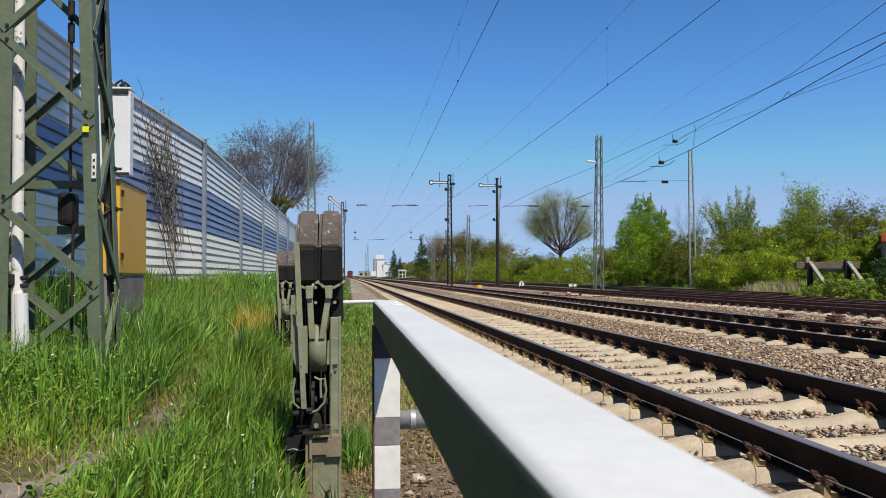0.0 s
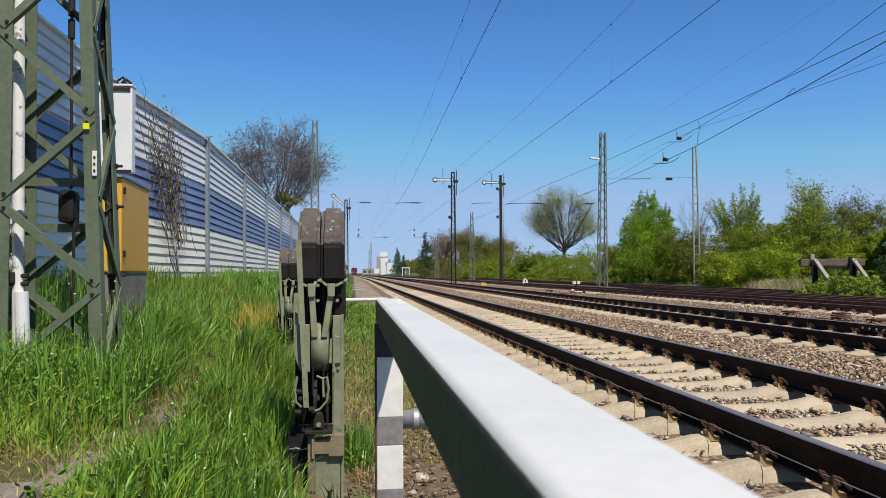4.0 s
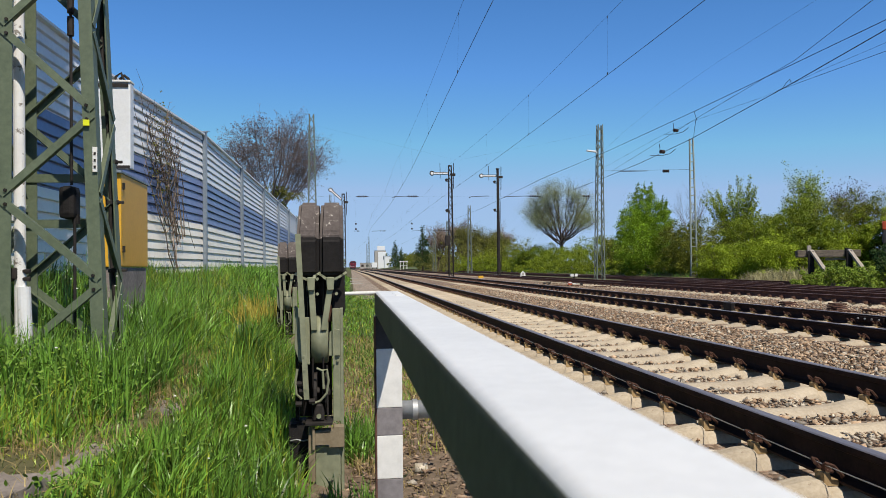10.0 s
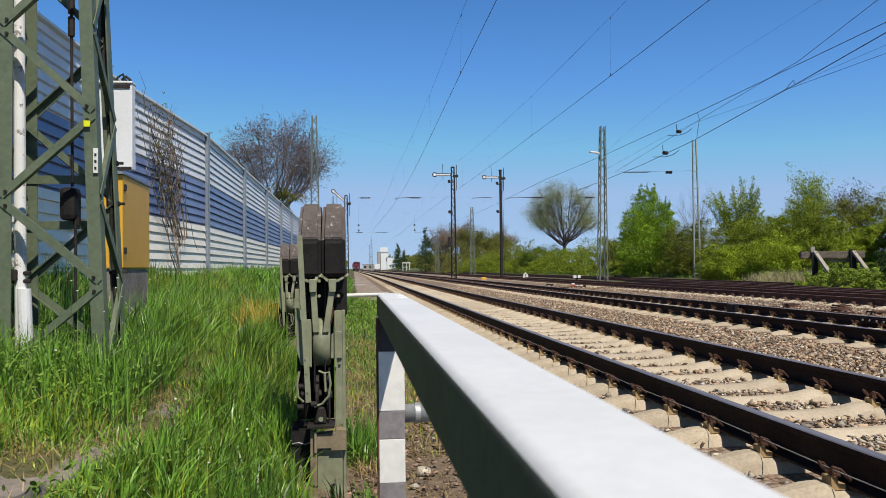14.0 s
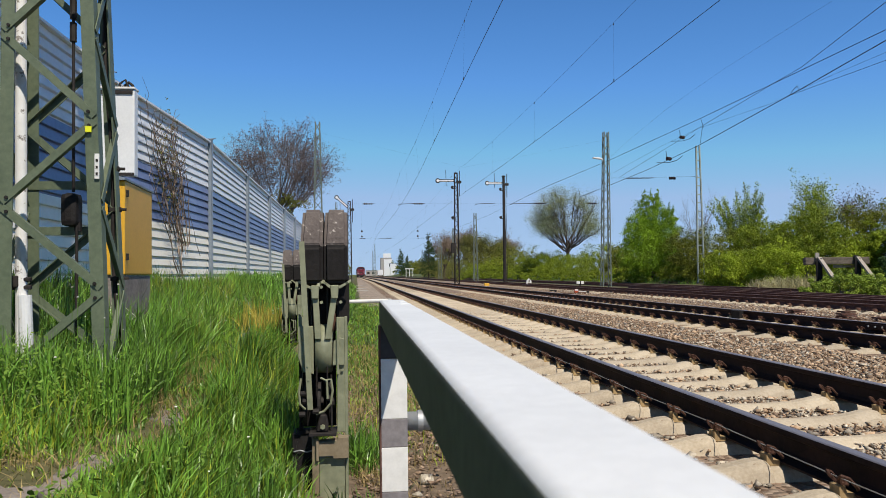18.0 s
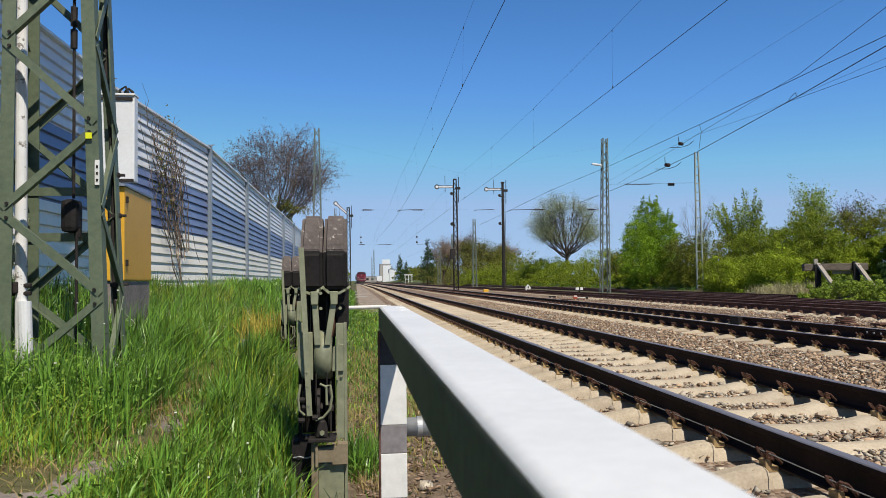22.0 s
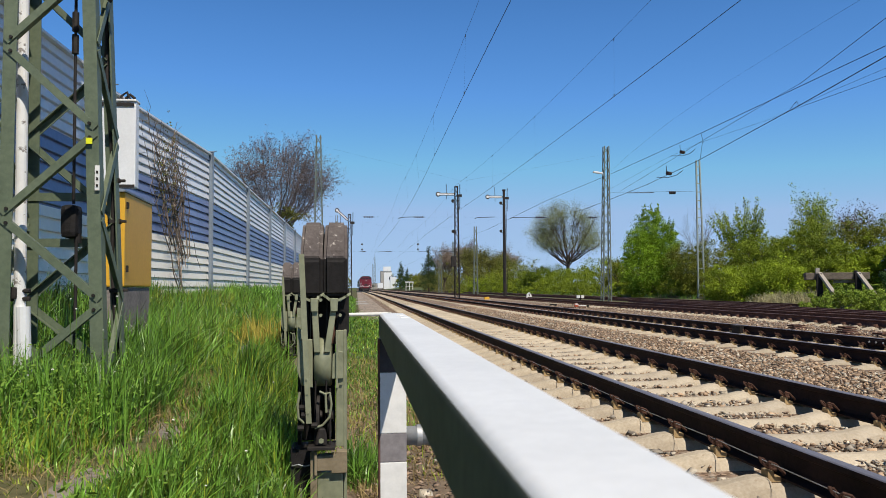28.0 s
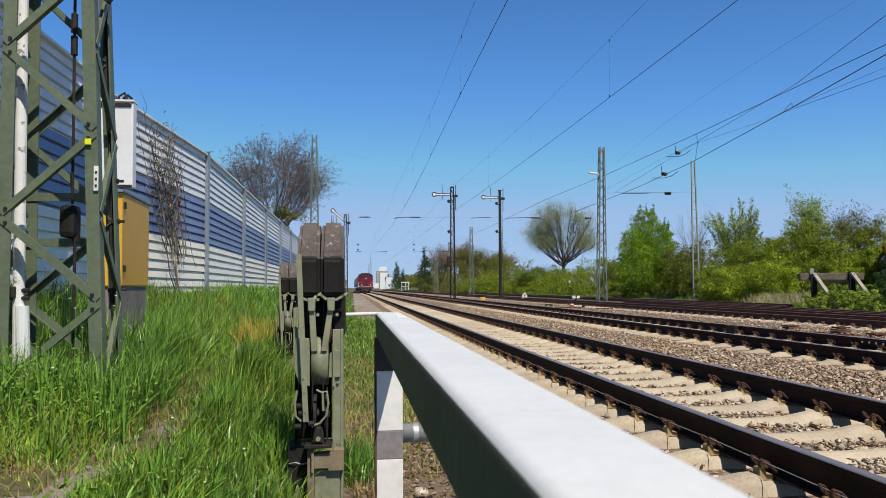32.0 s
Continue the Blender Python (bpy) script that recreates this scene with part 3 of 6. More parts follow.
s = np.vstack([spread(42000, 4.35, 5.95, 5.5, 40, 0.10, 0.03, 1.8), spread(16000, 8.7, 11.7, 8, 45, 0.09, 0.03), cribs(11500, 3.03, 3.302, 2.5, 24, 0.066), cribs(9000, 7.27, 8.93, 6, 40, 0.075),
               spread(3500, 11.9, 14.3, 12, 45, 0.10, 0.03), spread(2600, 1.25, 1.75, 2.0, 20, 0.08, 0.03, 1.4)])
pale = rng.random(len(s)) < np.where(np.abs(s[:, 0] - 3.03) < 1.4, 0.55, 0.26)
stones("ballast_stones", "loose brown broken stones between the rails", s[~pale], 0.010 + 0.020 * rng.random((~pale).sum()) ** 1.4)
stones("ballast_stones", "pale grey broken stones among the brown ballast", s[pale], 0.010 + 0.019 * rng.random(pale.sum()) ** 1.3, "stone_pale")
s = spread(90, 0.1, 1.2, 2.6, 6, 0.03, 0.015, 1.3)
stones("ground_stones", "pale broken stones lying on bare soil", s, 0.012 + 0.022 * rng.random(len(s)), "stone_pale", 0.6)
s = spread(6000, -0.15, 1.25, 2.3, 9, 0.02, 0.02, 1.3)
stones("ground_stones", "brown broken stones and clods on bare soil", s, 0.005 + 0.020 * rng.random(len(s)) ** 2.2, "clod", 0.5)


# ---- noise barrier: steel posts, ribbed panels in three colour bands ----
def barrier_panel(a, b, z0, z1, parent):
    """One field of the barrier between two posts; each ribbed board a part of its band."""
    a, b = Vector((*a, 0)), Vector((*b, 0))
    d = (b - a).normalized()
    out = Vector((d.y, -d.x, 0))
    a, b = a + d * 0.03, b - d * 0.03
    for (f0, f1, mat) in ((0.0, 0.425, "wall_white"), (0.425, 0.70, "wall_blue"), (0.70, 1.0, "wall_pale")):
        n = round((f1 - f0) * (z1 - z0) / 0.142)
        h = (f1 - f0) * (z1 - z0) / n
        for i in range(n):
            z = z0 + f0 * (z1 - z0) + i * h
            prof = [(-0.07, 0.0), (-0.030, 0.0), (-0.030, 0.024), (0.006, 0.028), (0.011, 0.033), (0.010, 0.040), (-0.006, h - 0.003), (-0.07, h - 0.002)]
            bm = bmesh.new()
            prism(bm, prof, lambda u, v: a + out * u + Vector((0, 0, z + v)), lambda u, v: b + out * u + Vector((0, 0, z + v)))
            part("barrier_board", bm, mat, parent)
    bm = bmesh.new()
    prism(bm, [(-0.08, 0), (0.055, 0), (0.055, 0.03), (-0.08, 0.06)], lambda u, v: a + out * u + Vector((0, 0, z1 + v)), lambda u, v: b + out * u + Vector((0, 0, z1 + v)))
    part("capping", bm, "wall_pale", parent)


def barrier_post(p, z0, z1):
    """An H-section steel post with a small cap bracket."""
    t = thing("barrier_post", "galvanised steel post between noise barrier panels", "post", (p[0], p[1], z0), "posts of the noise barrier")
    bm = bmesh.new()
    h = z1 - z0
    bx(bm, (0.075, 0, h / 2), (0.012, 0.075, h))
    bx(bm, (-0.085, 0, h / 2), (0.014, 0.13, h))
    bx(bm, (0.0, 0, h / 2), (0.16, 0.012, h))
    part("post", bm, "wall_post", t)
    bm = bmesh.new()
    bx(bm, (0.04, 0.0, h + 0.01), (0.12, 0.05, 0.02))
    rod(bm, (0.06, 0, h + 0.02), (0.10, 0.22, h + 0.06), 0.008, 5)
    part("top_bracket", bm, "wall_post", t)


WALL = [(-3.42, 0.4), (-3.38, 5.4), (-3.30, 10.5), (-2.9, 15.55)] + [(-2.9, 15.55 + 5.17 * i) for i in range(1, 28)]
for i, (a, b) in enumerate(zip(WALL, WALL[1:])):
    w = thing("noise_barrier", "ribbed metal noise barrier panel, white below, blue and pale blue above", "noise barrier", group="panels of the noise barrier", kind="structure")
    barrier_panel(a, b, 0.72, 3.87 if i < 2 else 3.80, w)
for p in WALL:
    barrier_post(p, 0.5, 3.86)


# ---- white steel railing beside the line ----
rail = thing("steel_railing", "white painted square steel railing with grey and white banded post", "railing")
bm = bmesh.new()
corner_l = [(0.106 - 0.013 * math.cos(k * math.pi / 16), 1.029 + 0.013 * math.sin(k * math.pi / 16)) for k in range(9)]
corner_r = [(0.183 + 0.010 * math.sin(k * math.pi / 12), 1.032 + 0.010 * math.cos(k * math.pi / 12)) for k in range(7)]
prism(bm, [(0.097, 0.95), (0.093, 0.957)] + corner_l + corner_r + [(0.193, 0.957), (0.189, 0.95)],
      lambda u, v: (u, -2.2, v), lambda u, v: (u, 3.08, v))
# left side and underside get darker green-grey: their shade is in the colour
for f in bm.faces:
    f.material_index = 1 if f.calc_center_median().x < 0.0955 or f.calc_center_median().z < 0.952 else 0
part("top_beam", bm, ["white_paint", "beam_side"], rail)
for y0 in (2.97, -1.9):
    bands = [(0.0, 0.32, "grey_paint"), (0.32, 0.487, "white_dirty"), (0.487, 0.594, "grey_paint"), (0.594, 0.822, "white_dirty"), (0.822, 0.95, "dark_band")]
    for z0, z1, m in bands:
        bm = bmesh.new()
        bx(bm, (0.143, y0 + 0.05, (z0 + z1) / 2), (0.1, 0.1, z1 - z0 - 0.001), bevel=0.003)
        part("post_band", bm, m, rail)
bm = bmesh.new()
rod(bm, (0.19, 3.02, 0.575), (0.62, 3.02, 0.575), 0.036, 36)
smooth(part("stub_tube", bm, "galvanised", rail, "dull galvanised tube"))
bm = bmesh.new()
rod(bm, (0.235, 3.02, 0.575), (0.255, 3.02, 0.575), 0.041, 36)
part("tube_collar", bm, "galvanised", rail)

# small pale bars laid on the beam top for scratches
for y in (2.62, 2.82):
    bm = bmesh.new()
    bx(bm, (0.165, y, 1.0425), (0.028, 0.010, 0.003), Euler((0, 0, radians(12))).to_matrix())
    part("weld_mark", bm, "pipe_white", rail)
# added dark strip standing in for the post's shaded left face
bm = bmesh.new()
bx(bm, (0.0905, 3.0, 0.47), (0.008, 0.06, 0.955), bevel=0.002)
part("edge_strip", bm, "rail_brown", rail, "dark reddish-brown strip for the shaded side face of the post")
cross = thing("tube_railing", "thin white tubular cross rail on two posts", "railing")
bm = bmesh.new()
tube(bm, [(-0.14, 7.0, 0.90), (0.31, 7.0, 0.905)], 0.017, 10)
part("tube", bm, "white_dirty", cross)
for x in (-0.13, 0.30):
    bm = bmesh.new()
    rod(bm, (x, 7.0, -0.05), (x, 7.0, 0.92), 0.02, 10)
    part("post", bm, "white_dirty", cross)


# ---- signal wire tensioners: two cast weights on levers over a steel frame ----
def tensioner(at, label, rz=0.0):
    t = thing("wire_tensioner", label, "wire tensioner", at, "signal wire tensioners", rz=rz)

    def plate(name, outline, y0, y1, mat, lab="", bevel=0.002):
        """A plate of that front outline between two depths."""
        bm = bmesh.new()
        prism(bm, outline, lambda u, v: (u, y0, v), lambda u, v: (u, y1, v))
        if bevel:
            bmesh.ops.bevel(bm, geom=list(bm.edges), offset=bevel, segments=1, affect="EDGES")
        return part(name, bm, mat, t, lab)

    def rect(x0, x1, z0, z1):
        return [(x0, z0), (x1, z0), (x1, z1), (x0, z1)]

    def bolt(x, y, z, r=0.0065):
        bm = bmesh.new()
        rod(bm, (x, y - 0.005, z), (x, y + 0.01, z), r * 0.85, 6)
        part("bolt", bm, "steel_green", t)

    # cast weights: broad blocks with rounded shoulders, top leaning back, lower face tucked under, its shade painted
    # black
    for x0, x1 in ((-0.088, 0.0005), (0.0035, 0.098)):
        bm = bmesh.new()
        side = [(-0.090, 0.920), (0.10, 0.908), (0.19, 1.02), (0.20, 1.15), (0.15, 1.225), (0.07, 1.228), (0.03, 1.218), (-0.090, 1.092), (-0.098, 1.068)]
        xm, w = (x0 + x1) / 2, (x1 - x0) / 2
        prism(bm, side, lambda u, v: (xm - w * (0.94 if v > 1.2 else 1.0), u, v), lambda u, v: (xm + w * (0.94 if v > 1.2 else 1.0), u, v))
        bmesh.ops.bevel(bm, geom=list(bm.edges), offset=0.014, segments=3, affect="EDGES")
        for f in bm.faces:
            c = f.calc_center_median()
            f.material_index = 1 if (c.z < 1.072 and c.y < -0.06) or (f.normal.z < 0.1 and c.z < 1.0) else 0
        part("cast_weight", bm, ["cast_weight", "cast_black"], t, "brown weathered cast weight with shade painted black on its lower face")
    # lower dark plates of the swinging frame
    plate("swing_plate", [(0.052, 0.74), (0.09, 0.735), (0.102, 0.77), (0.102, 0.95), (0.052, 0.95)], -0.03, 0.10, "cast_black")
    plate("swing_plate", rect(-0.085, -0.058, 0.70, 0.95), 0.0, 0.12, "cast_black")
    plate("swing_plate", rect(-0.055, 0.05, 0.72, 0.94), 0.06, 0.09, "cast_black")
    # forked straps under the weights
    for x0, x1, xs in ((-0.086, -0.004, -0.030), (0.006, 0.100, 0.046)):
        bm = bmesh.new()
        for a, b in (((x0, -0.078, 0.922), (x0 + 0.012, -0.10, 0.914)), ((x0 + 0.012, -0.10, 0.914), (xs - 0.014, -0.105, 0.902)), ((x1, -0.078, 0.924), (x1 - 0.012, -0.10, 0.916)),
                     ((x1 - 0.012, -0.10, 0.916), (xs + 0.014, -0.105, 0.902))):
            bar(bm, a, b, 0.009, 0.03, (0, 1, 0))
        part("fork_strap", bm, "steel_green", t)
        plate("lever_head", [(xs - 0.013, 0.86), (xs + 0.013, 0.86), (xs + 0.016, 0.912), (xs - 0.016, 0.912)], -0.125, -0.09, "steel_green")
        plate("lever_arm", [(xs * 0.5 - 0.017, 0.70), (xs * 0.5 + 0.007, 0.70), (xs + 0.012, 0.88), (xs - 0.012, 0.88)], -0.112, -0.092, "steel_green")
        for z in (0.905, 0.845):
            bolt(xs + 0.024, -0.11, z, 0.008)
        plate("link", [(xs - 0.012, 0.73), (xs + 0.006, 0.73), (xs + 0.002, 0.80), (xs - 0.010, 0.80)], -0.075, -0.06, "clip_rust")
    # broad light plates in the middle
    plate("front_plate", [(-0.099, 0.63), (-0.080, 0.575), (-0.038, 0.562), (-0.038, 0.752), (-0.093, 0.752)], -0.10, -0.09, "steel_green")
    for x0, x1, zc, r in ((-0.033, 0.034, 0.655, 0.098), (-0.088, -0.044, 0.648, 0.088)):
        bm = bmesh.new()
        rod(bm, (x0, -0.012, zc), (x1, -0.012, zc), r, 28)
        bmesh.ops.bevel(bm, geom=[e for e in bm.edges if abs(e.verts[0].co.x - e.verts[1].co.x) < 1e-4], offset=0.005, segments=2, affect="EDGES")
        smooth(part("rope_drum", bm, "steel_green", t, "broad green rope drum seen edge on"))
    plate("bracket_plate", [(0.036, 0.595), (0.082, 0.595), (0.082, 0.70), (0.060, 0.705), (0.040, 0.69)], -0.098, -0.088, "steel_green")
    plate("bracket_plate", [(-0.099, 0.745), (-0.072, 0.745), (-0.072, 0.775), (-0.099, 0.80)], -0.06, -0.05, "steel_green")
    # uprights
    plate("upright", rect(0.052, 0.082, 0.33, 0.785), -0.085, -0.075, "steel_green")
    plate("upright_flange", rect(0.082, 0.094, -0.30, 0.785), -0.085, 0.02, "steel_green")
    plate("upright_web", rect(0.052, 0.060, 0.56, 0.785), -0.11, -0.075, "steel_green")
    plate("upright", rect(-0.104, -0.092, -0.30, 0.60), 0.02, 0.10, "cast_black")
    plate("inner_web", rect(-0.09, 0.045, 0.33, 0.74), 0.05, 0.06, "cast_black")
    for z in (0.666, 0.575):
        bolt(0.073, -0.09, z)
    # tall guide strip before everything else
    bm = bmesh.new()
    bar(bm, (-0.080, -0.128, 1.085), (-0.050, -0.135, 0.43), 0.021, 0.007, (0, 1, 0))
    part("guide_strip", bm, "steel_green", t)
    for z in (0.60, 0.545, 0.47):
        bolt(-0.052 - (z - 0.43) * 0.045, -0.136, z, 0.005)
    # rope wheels seen edge on, hooks and shackles
    for x in (-0.072, -0.018, 0.026):
        bm = bmesh.new()
        rod(bm, (x - 0.006, -0.03, 0.44), (x + 0.006, -0.03, 0.44), 0.085, 20)
        rod(bm, (x - 0.015, -0.03, 0.44), (x + 0.015, -0.03, 0.44), 0.024, 10)
        part("rope_wheel", bm, "dark_iron", t)
    for pts in ([(-0.086, -0.12, 0.55), (-0.094, -0.125, 0.50), (-0.09, -0.125, 0.45), (-0.070, -0.12, 0.43)], [(0.006, -0.125, 0.54), (0.030, -0.128, 0.545), (0.036, -0.128, 0.50), (0.028, -0.125, 0.45), (0.002, -0.12, 0.42), (-0.028, -0.12, 0.41)],
                [(-0.01, -0.12, 0.55), (0.014, -0.13, 0.54), (0.016, -0.13, 0.47)]):
        bm = bmesh.new()
        tube(bm, pts, 0.005, 7)
        part("hook", bm, "steel_green", t)
    for x, z in ((-0.078, 0.49), (-0.068, 0.46), (-0.03, 0.42), (0.022, 0.47), (-0.082, 0.41)):
        bm = bmesh.new()
        rod(bm, (x - 0.012, -0.118, z), (x + 0.012, -0.118, z), 0.011, 8)
        part("pin", bm, "dark_iron", t)
    plate("bearing_block", [(-0.028, 0.342), (0.018, 0.342), (0.018, 0.375), (0.010, 0.408), (-0.012, 0.408), (-0.022, 0.38)], -0.13, -0.09, "dark_iron", bevel=0.005)
    bolt(-0.003, -0.132, 0.362, 0.012)
    plate("bearing_shelf", rect(-0.056, 0.05, 0.328, 0.341), -0.15, -0.02, "dark_iron")
    plate("side_link", rect(0.028, 0.034, 0.34, 0.56), -0.115, -0.105, "dark_iron", bevel=0)
    # lower bracket and base box
    plate("cross_bracket", [(-0.02, 0.245), (0.035, 0.245), (0.035, 0.235), (0.096, 0.235), (0.096, 0.318), (0.055, 0.318), (0.05, 0.306), (-0.02, 0.302)], -0.125, -0.075, "tan_steel", "tan weathered steel bracket")
    plate("tan_strip", rect(-0.046, -0.019, 0.10, 0.318), -0.12, -0.108, "tan_steel")
    plate("strip_edge", rect(-0.030, -0.019, 0.23, 0.315), -0.135, -0.121, "tan_steel")
    plate("base_box", rect(-0.019, 0.080, -0.32, 0.236), -0.10, 0.05, "steel_green")
    plate("wire_box", rect(-0.126, -0.047, -0.30, 0.32), -0.06, 0.08, "cast_black", "black recessed wire box")
    plate("foot_plate", [(-0.105, -0.3), (-0.06, -0.3), (-0.066, 0.06), (-0.08, 0.175), (-0.09, 0.175), (-0.098, 0.06)], -0.10, -0.09, "steel_green")
    bm = bmesh.new()
    tube(bm, [(0.036, -0.125, -0.3), (0.036, -0.125, 0.08), (0.040, -0.122, 0.10), (0.048, -0.115, 0.10)], 0.006, 6)
    part("stay_rod", bm, "dark_iron", t)
    for x in (-0.03, 0.012):
        bm = bmesh.new()
        tube(bm, [(x, -0.08, 0.33), (x + 0.003, -0.082, 0.62), (x * 1.3, -0.06, 0.93)], 0.0035, 5)
        part("wire_rope", bm, "dark_iron", t)
    bm = bmesh.new()
    tube(bm, [(-0.12, -0.065, 0.255), (-0.095, -0.075, 0.262), (-0.07, -0.066, 0.252), (-0.05, -0.07, 0.258)], 0.003, 5)
    part("wire_rope", bm, "galvanised", t)
    return t


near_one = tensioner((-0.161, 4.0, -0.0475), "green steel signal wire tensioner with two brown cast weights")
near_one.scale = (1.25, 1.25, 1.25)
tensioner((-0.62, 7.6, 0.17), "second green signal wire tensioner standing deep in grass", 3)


# ---- lattice mast close by, with pipe and cables ----
def lattice_mast(name, label, at, half, height, taper, node, leg, brace, mat, group="", lean=0.0):
    t = thing(name, label, "lattice mast", at, group)
    (hx, hy), H = half, height

    def corner(sx, sy, z):
        k = max(1 - taper * z, 0.45)
        return Vector((sx * hx * k + lean * z, sy * hy * k, z))

    for sx in (-1, 1):
        for sy in (-1, 1):
            bm = bmesh.new()
            knee = min(H, 0.55 / taper)
            angle_bar(bm, corner(sx, sy, -0.4), corner(sx, sy, knee), leg, leg * 0.12, (-sx, 0, 0), (0, -sy, 0))
            if knee < H:
                angle_bar(bm, corner(sx, sy, knee), corner(sx, sy, H), leg, leg * 0.12, (-sx, 0, 0), (0, -sy, 0))
            bmesh.ops.recalc_face_normals(bm, faces=bm.faces[:])
            part("mast_leg", bm, mat, t)
    n = int(H / node)
    for face in range(4):
        for i in range(n):
            z0, z1 = 0.08 + i * node, 0.08 + (i + 1) * node
            s = 1 if (i + (face > 1)) % 2 else -1
            if face in (0, 2):
                sy = -1 if face == 0 else 1
                a, b = corner(-s, sy, z0), corner(s, sy, z1)
                out = Vector((0, sy, 0))
            else:
                sx = 1 if face == 1 else -1
                a, b = corner(sx, -s, z0), corner(sx, s, z1)
                out = Vector((sx, 0, 0))
            bm = bmesh.new()
            d = (b - a).normalized()
            bar(bm, a + out * 0.005 + d * leg * 0.3, b + out * 0.005 - d * leg * 0.3, brace, brace * 0.14, out)
            side = d.cross(out).normalized()
            bar(bm, a + side * brace * 0.45 - out * brace * 0.4 + d * leg * 0.5, b + side * brace * 0.45 - out * brace * 0.4 - d * leg * 0.5, brace * 0.14, brace * 0.8, out)
            part("brace", bm, mat, t)
    return t, corner


mast, corner = lattice_mast("catenary_mast", "green painted steel lattice mast standing in tall grass", (-1.473, 4.18, 0.14), (0.269, 0.18), 11.6, 0.077, 0.43, 0.064, 0.036, "mast_green", lean=-0.0203)
for i in range(9):
    sx = 1 if i % 2 == 0 else -1
    for dz in (-0.035, 0.035):
        p = corner(sx, -1, 0.08 + 0.43 * i + dz)
        bm = bmesh.new()
        rod(bm, p + Vector((-sx * 0.04, -0.016, 0)), p + Vector((-sx * 0.04, 0.004, 0)), 0.009, 6)
        part("bolt_head", bm, "dark_iron", mast)
for z in (1.255, 1.50):
    bm = bmesh.new()
    bx(bm, (-0.06, 0.15, z), (0.42, 0.012, 0.045))
    part("cross_plate", bm, "mast_green", mast)
bm = bmesh.new()
bx(bm, (0.156, -0.170, 1.745), (0.030, 0.006, 0.030))
part("yellow_tag", bm, "tag_yellow", mast, "small bright yellow square tag")
bm = bmesh.new()
bx(bm, (0.197, -0.168, 1.56), (0.022, 0.006, 0.125))
part("number_plate", bm, "white_dirty", mast)
for dz in (0.024, 0.0, -0.024):
    bm = bmesh.new()
    bx(bm, (0.197, -0.172, 1.555 + dz * 1.4), (0.010, 0.003, 0.014))
    part("plate_mark", bm, "dark_iron", mast)
# unseen frame added above the switch rod: upright boards that shade the barrier
switch = thing("barrier_shade_frame", "unseen dark switch frame of upright boards, added to shade the barrier", "switch gear", (-1.62, 4.19, 0.14))
for x in (-0.50, -0.30, -0.02, 0.20, 0.48):
    for z0, z1 in ((7.3, 8.5), (8.65, 9.7), (9.85, 11.3)):
        bm = bmesh.new()
        bx(bm, (x, 0.05, (z0 + z1) / 2), (0.205, 0.16, z1 - z0), bevel=0.01)
        part("insulator", bm, "insulator", switch)
for z in (7.28, 8.58, 9.78, 11.35):
    bm = bmesh.new()
    bx(bm, (0, 0.05, z), (1.06, 0.10, 0.09))
    part("cross_bar", bm, "mast_green", switch)
# switch box and rods inside the mast
bm = bmesh.new()
bx(bm, (-0.010, 0.08, 1.362), (0.085, 0.11, 0.175), bevel=0.028)
rod(bm, (0.022, 0.08, 1.30), (0.022, 0.08, 1.25), 0.020, 8)
part("switch_box", bm, "cast_black", mast)
bm = bmesh.new()
rod(bm, (0.022, 0.06, 0.1), (0.022, 0.06, 1.28), 0.008, 10)
part("lower_tube", bm, "dark_iron", mast)
bm = bmesh.new()
rod(bm, (0.02, 0.02, 1.45), (0.0, 0.02, 7.3), 0.008, 8)
part("switch_rod", bm, "dark_iron", mast)
for z in (2.24, 2.36, 2.62, 2.9):
    bm = bmesh.new()
    rod(bm, (0.016, 0.02, z), (0.016, 0.02, z + 0.10), 0.018, 8)
    part("rod_coupling", bm, "dark_iron", mast)
bm = bmesh.new()
bx(bm, (0.10, -0.02, 2.60), (0.26, 0.05, 0.03), Euler((0, radians(36), 0)).to_matrix())
bx(bm, (0.02, -0.02, 2.70), (0.06, 0.06, 0.10), bevel=0.01)
part("crank_arm", bm, "dark_iron", mast)
bm = bmesh.new()
tube(bm, [(0.215 - 0.008 * i + 0.010 * math.sin(i * 1.3), 0.165 - 0.003 * i, 0.3 + 0.22 * i) for i in range(20)], 0.011, 8)
part("cable", bm, "dark_iron", mast, "black cable clamped to the mast")
for z in (1.0, 1.37, 1.59):
    bm = bmesh.new()
    bx(bm, (0.225 - 0.036 * (z - 0.3), 0.15, z), (0.065, 0.035, 0.026), bevel=0.004)
    rod(bm, (0.25 - 0.036 * (z - 0.3), 0.15, z), (0.285 - 0.036 * (z - 0.3), 0.15, z), 0.008, 6)
    part("cable_clamp", bm, "dark_iron", mast)

pipe = thing("white_pipe", "white painted cable pipe with peeling paint beside the mast", "pipe", (-1.685, 4.15, 0.4))
bm = bmesh.new()
tube(bm, [(0.0, 0, 0.35), (-0.03, 0, 4.6)], 0.028, 16)
part("pipe", bm, "pipe_white", pipe)
bm = bmesh.new()
tube(bm, [(0.05, -0.02, -0.1), (0.012, 0, 0.66)], 0.035, 16)
part("sleeve", bm, "white_paint", pipe)
bm = bmesh.new()
for z in (0.70, 0.74):
    rod(bm, (-0.05, -0.01, z), (0.05, -0.01, z), 0.012, 6)
bx(bm, (-0.03, -0.02, 0.73), (0.05, 0.05, 0.06), bevel=0.008)
part("pipe_clamp", bm, "dark_iron", pipe)

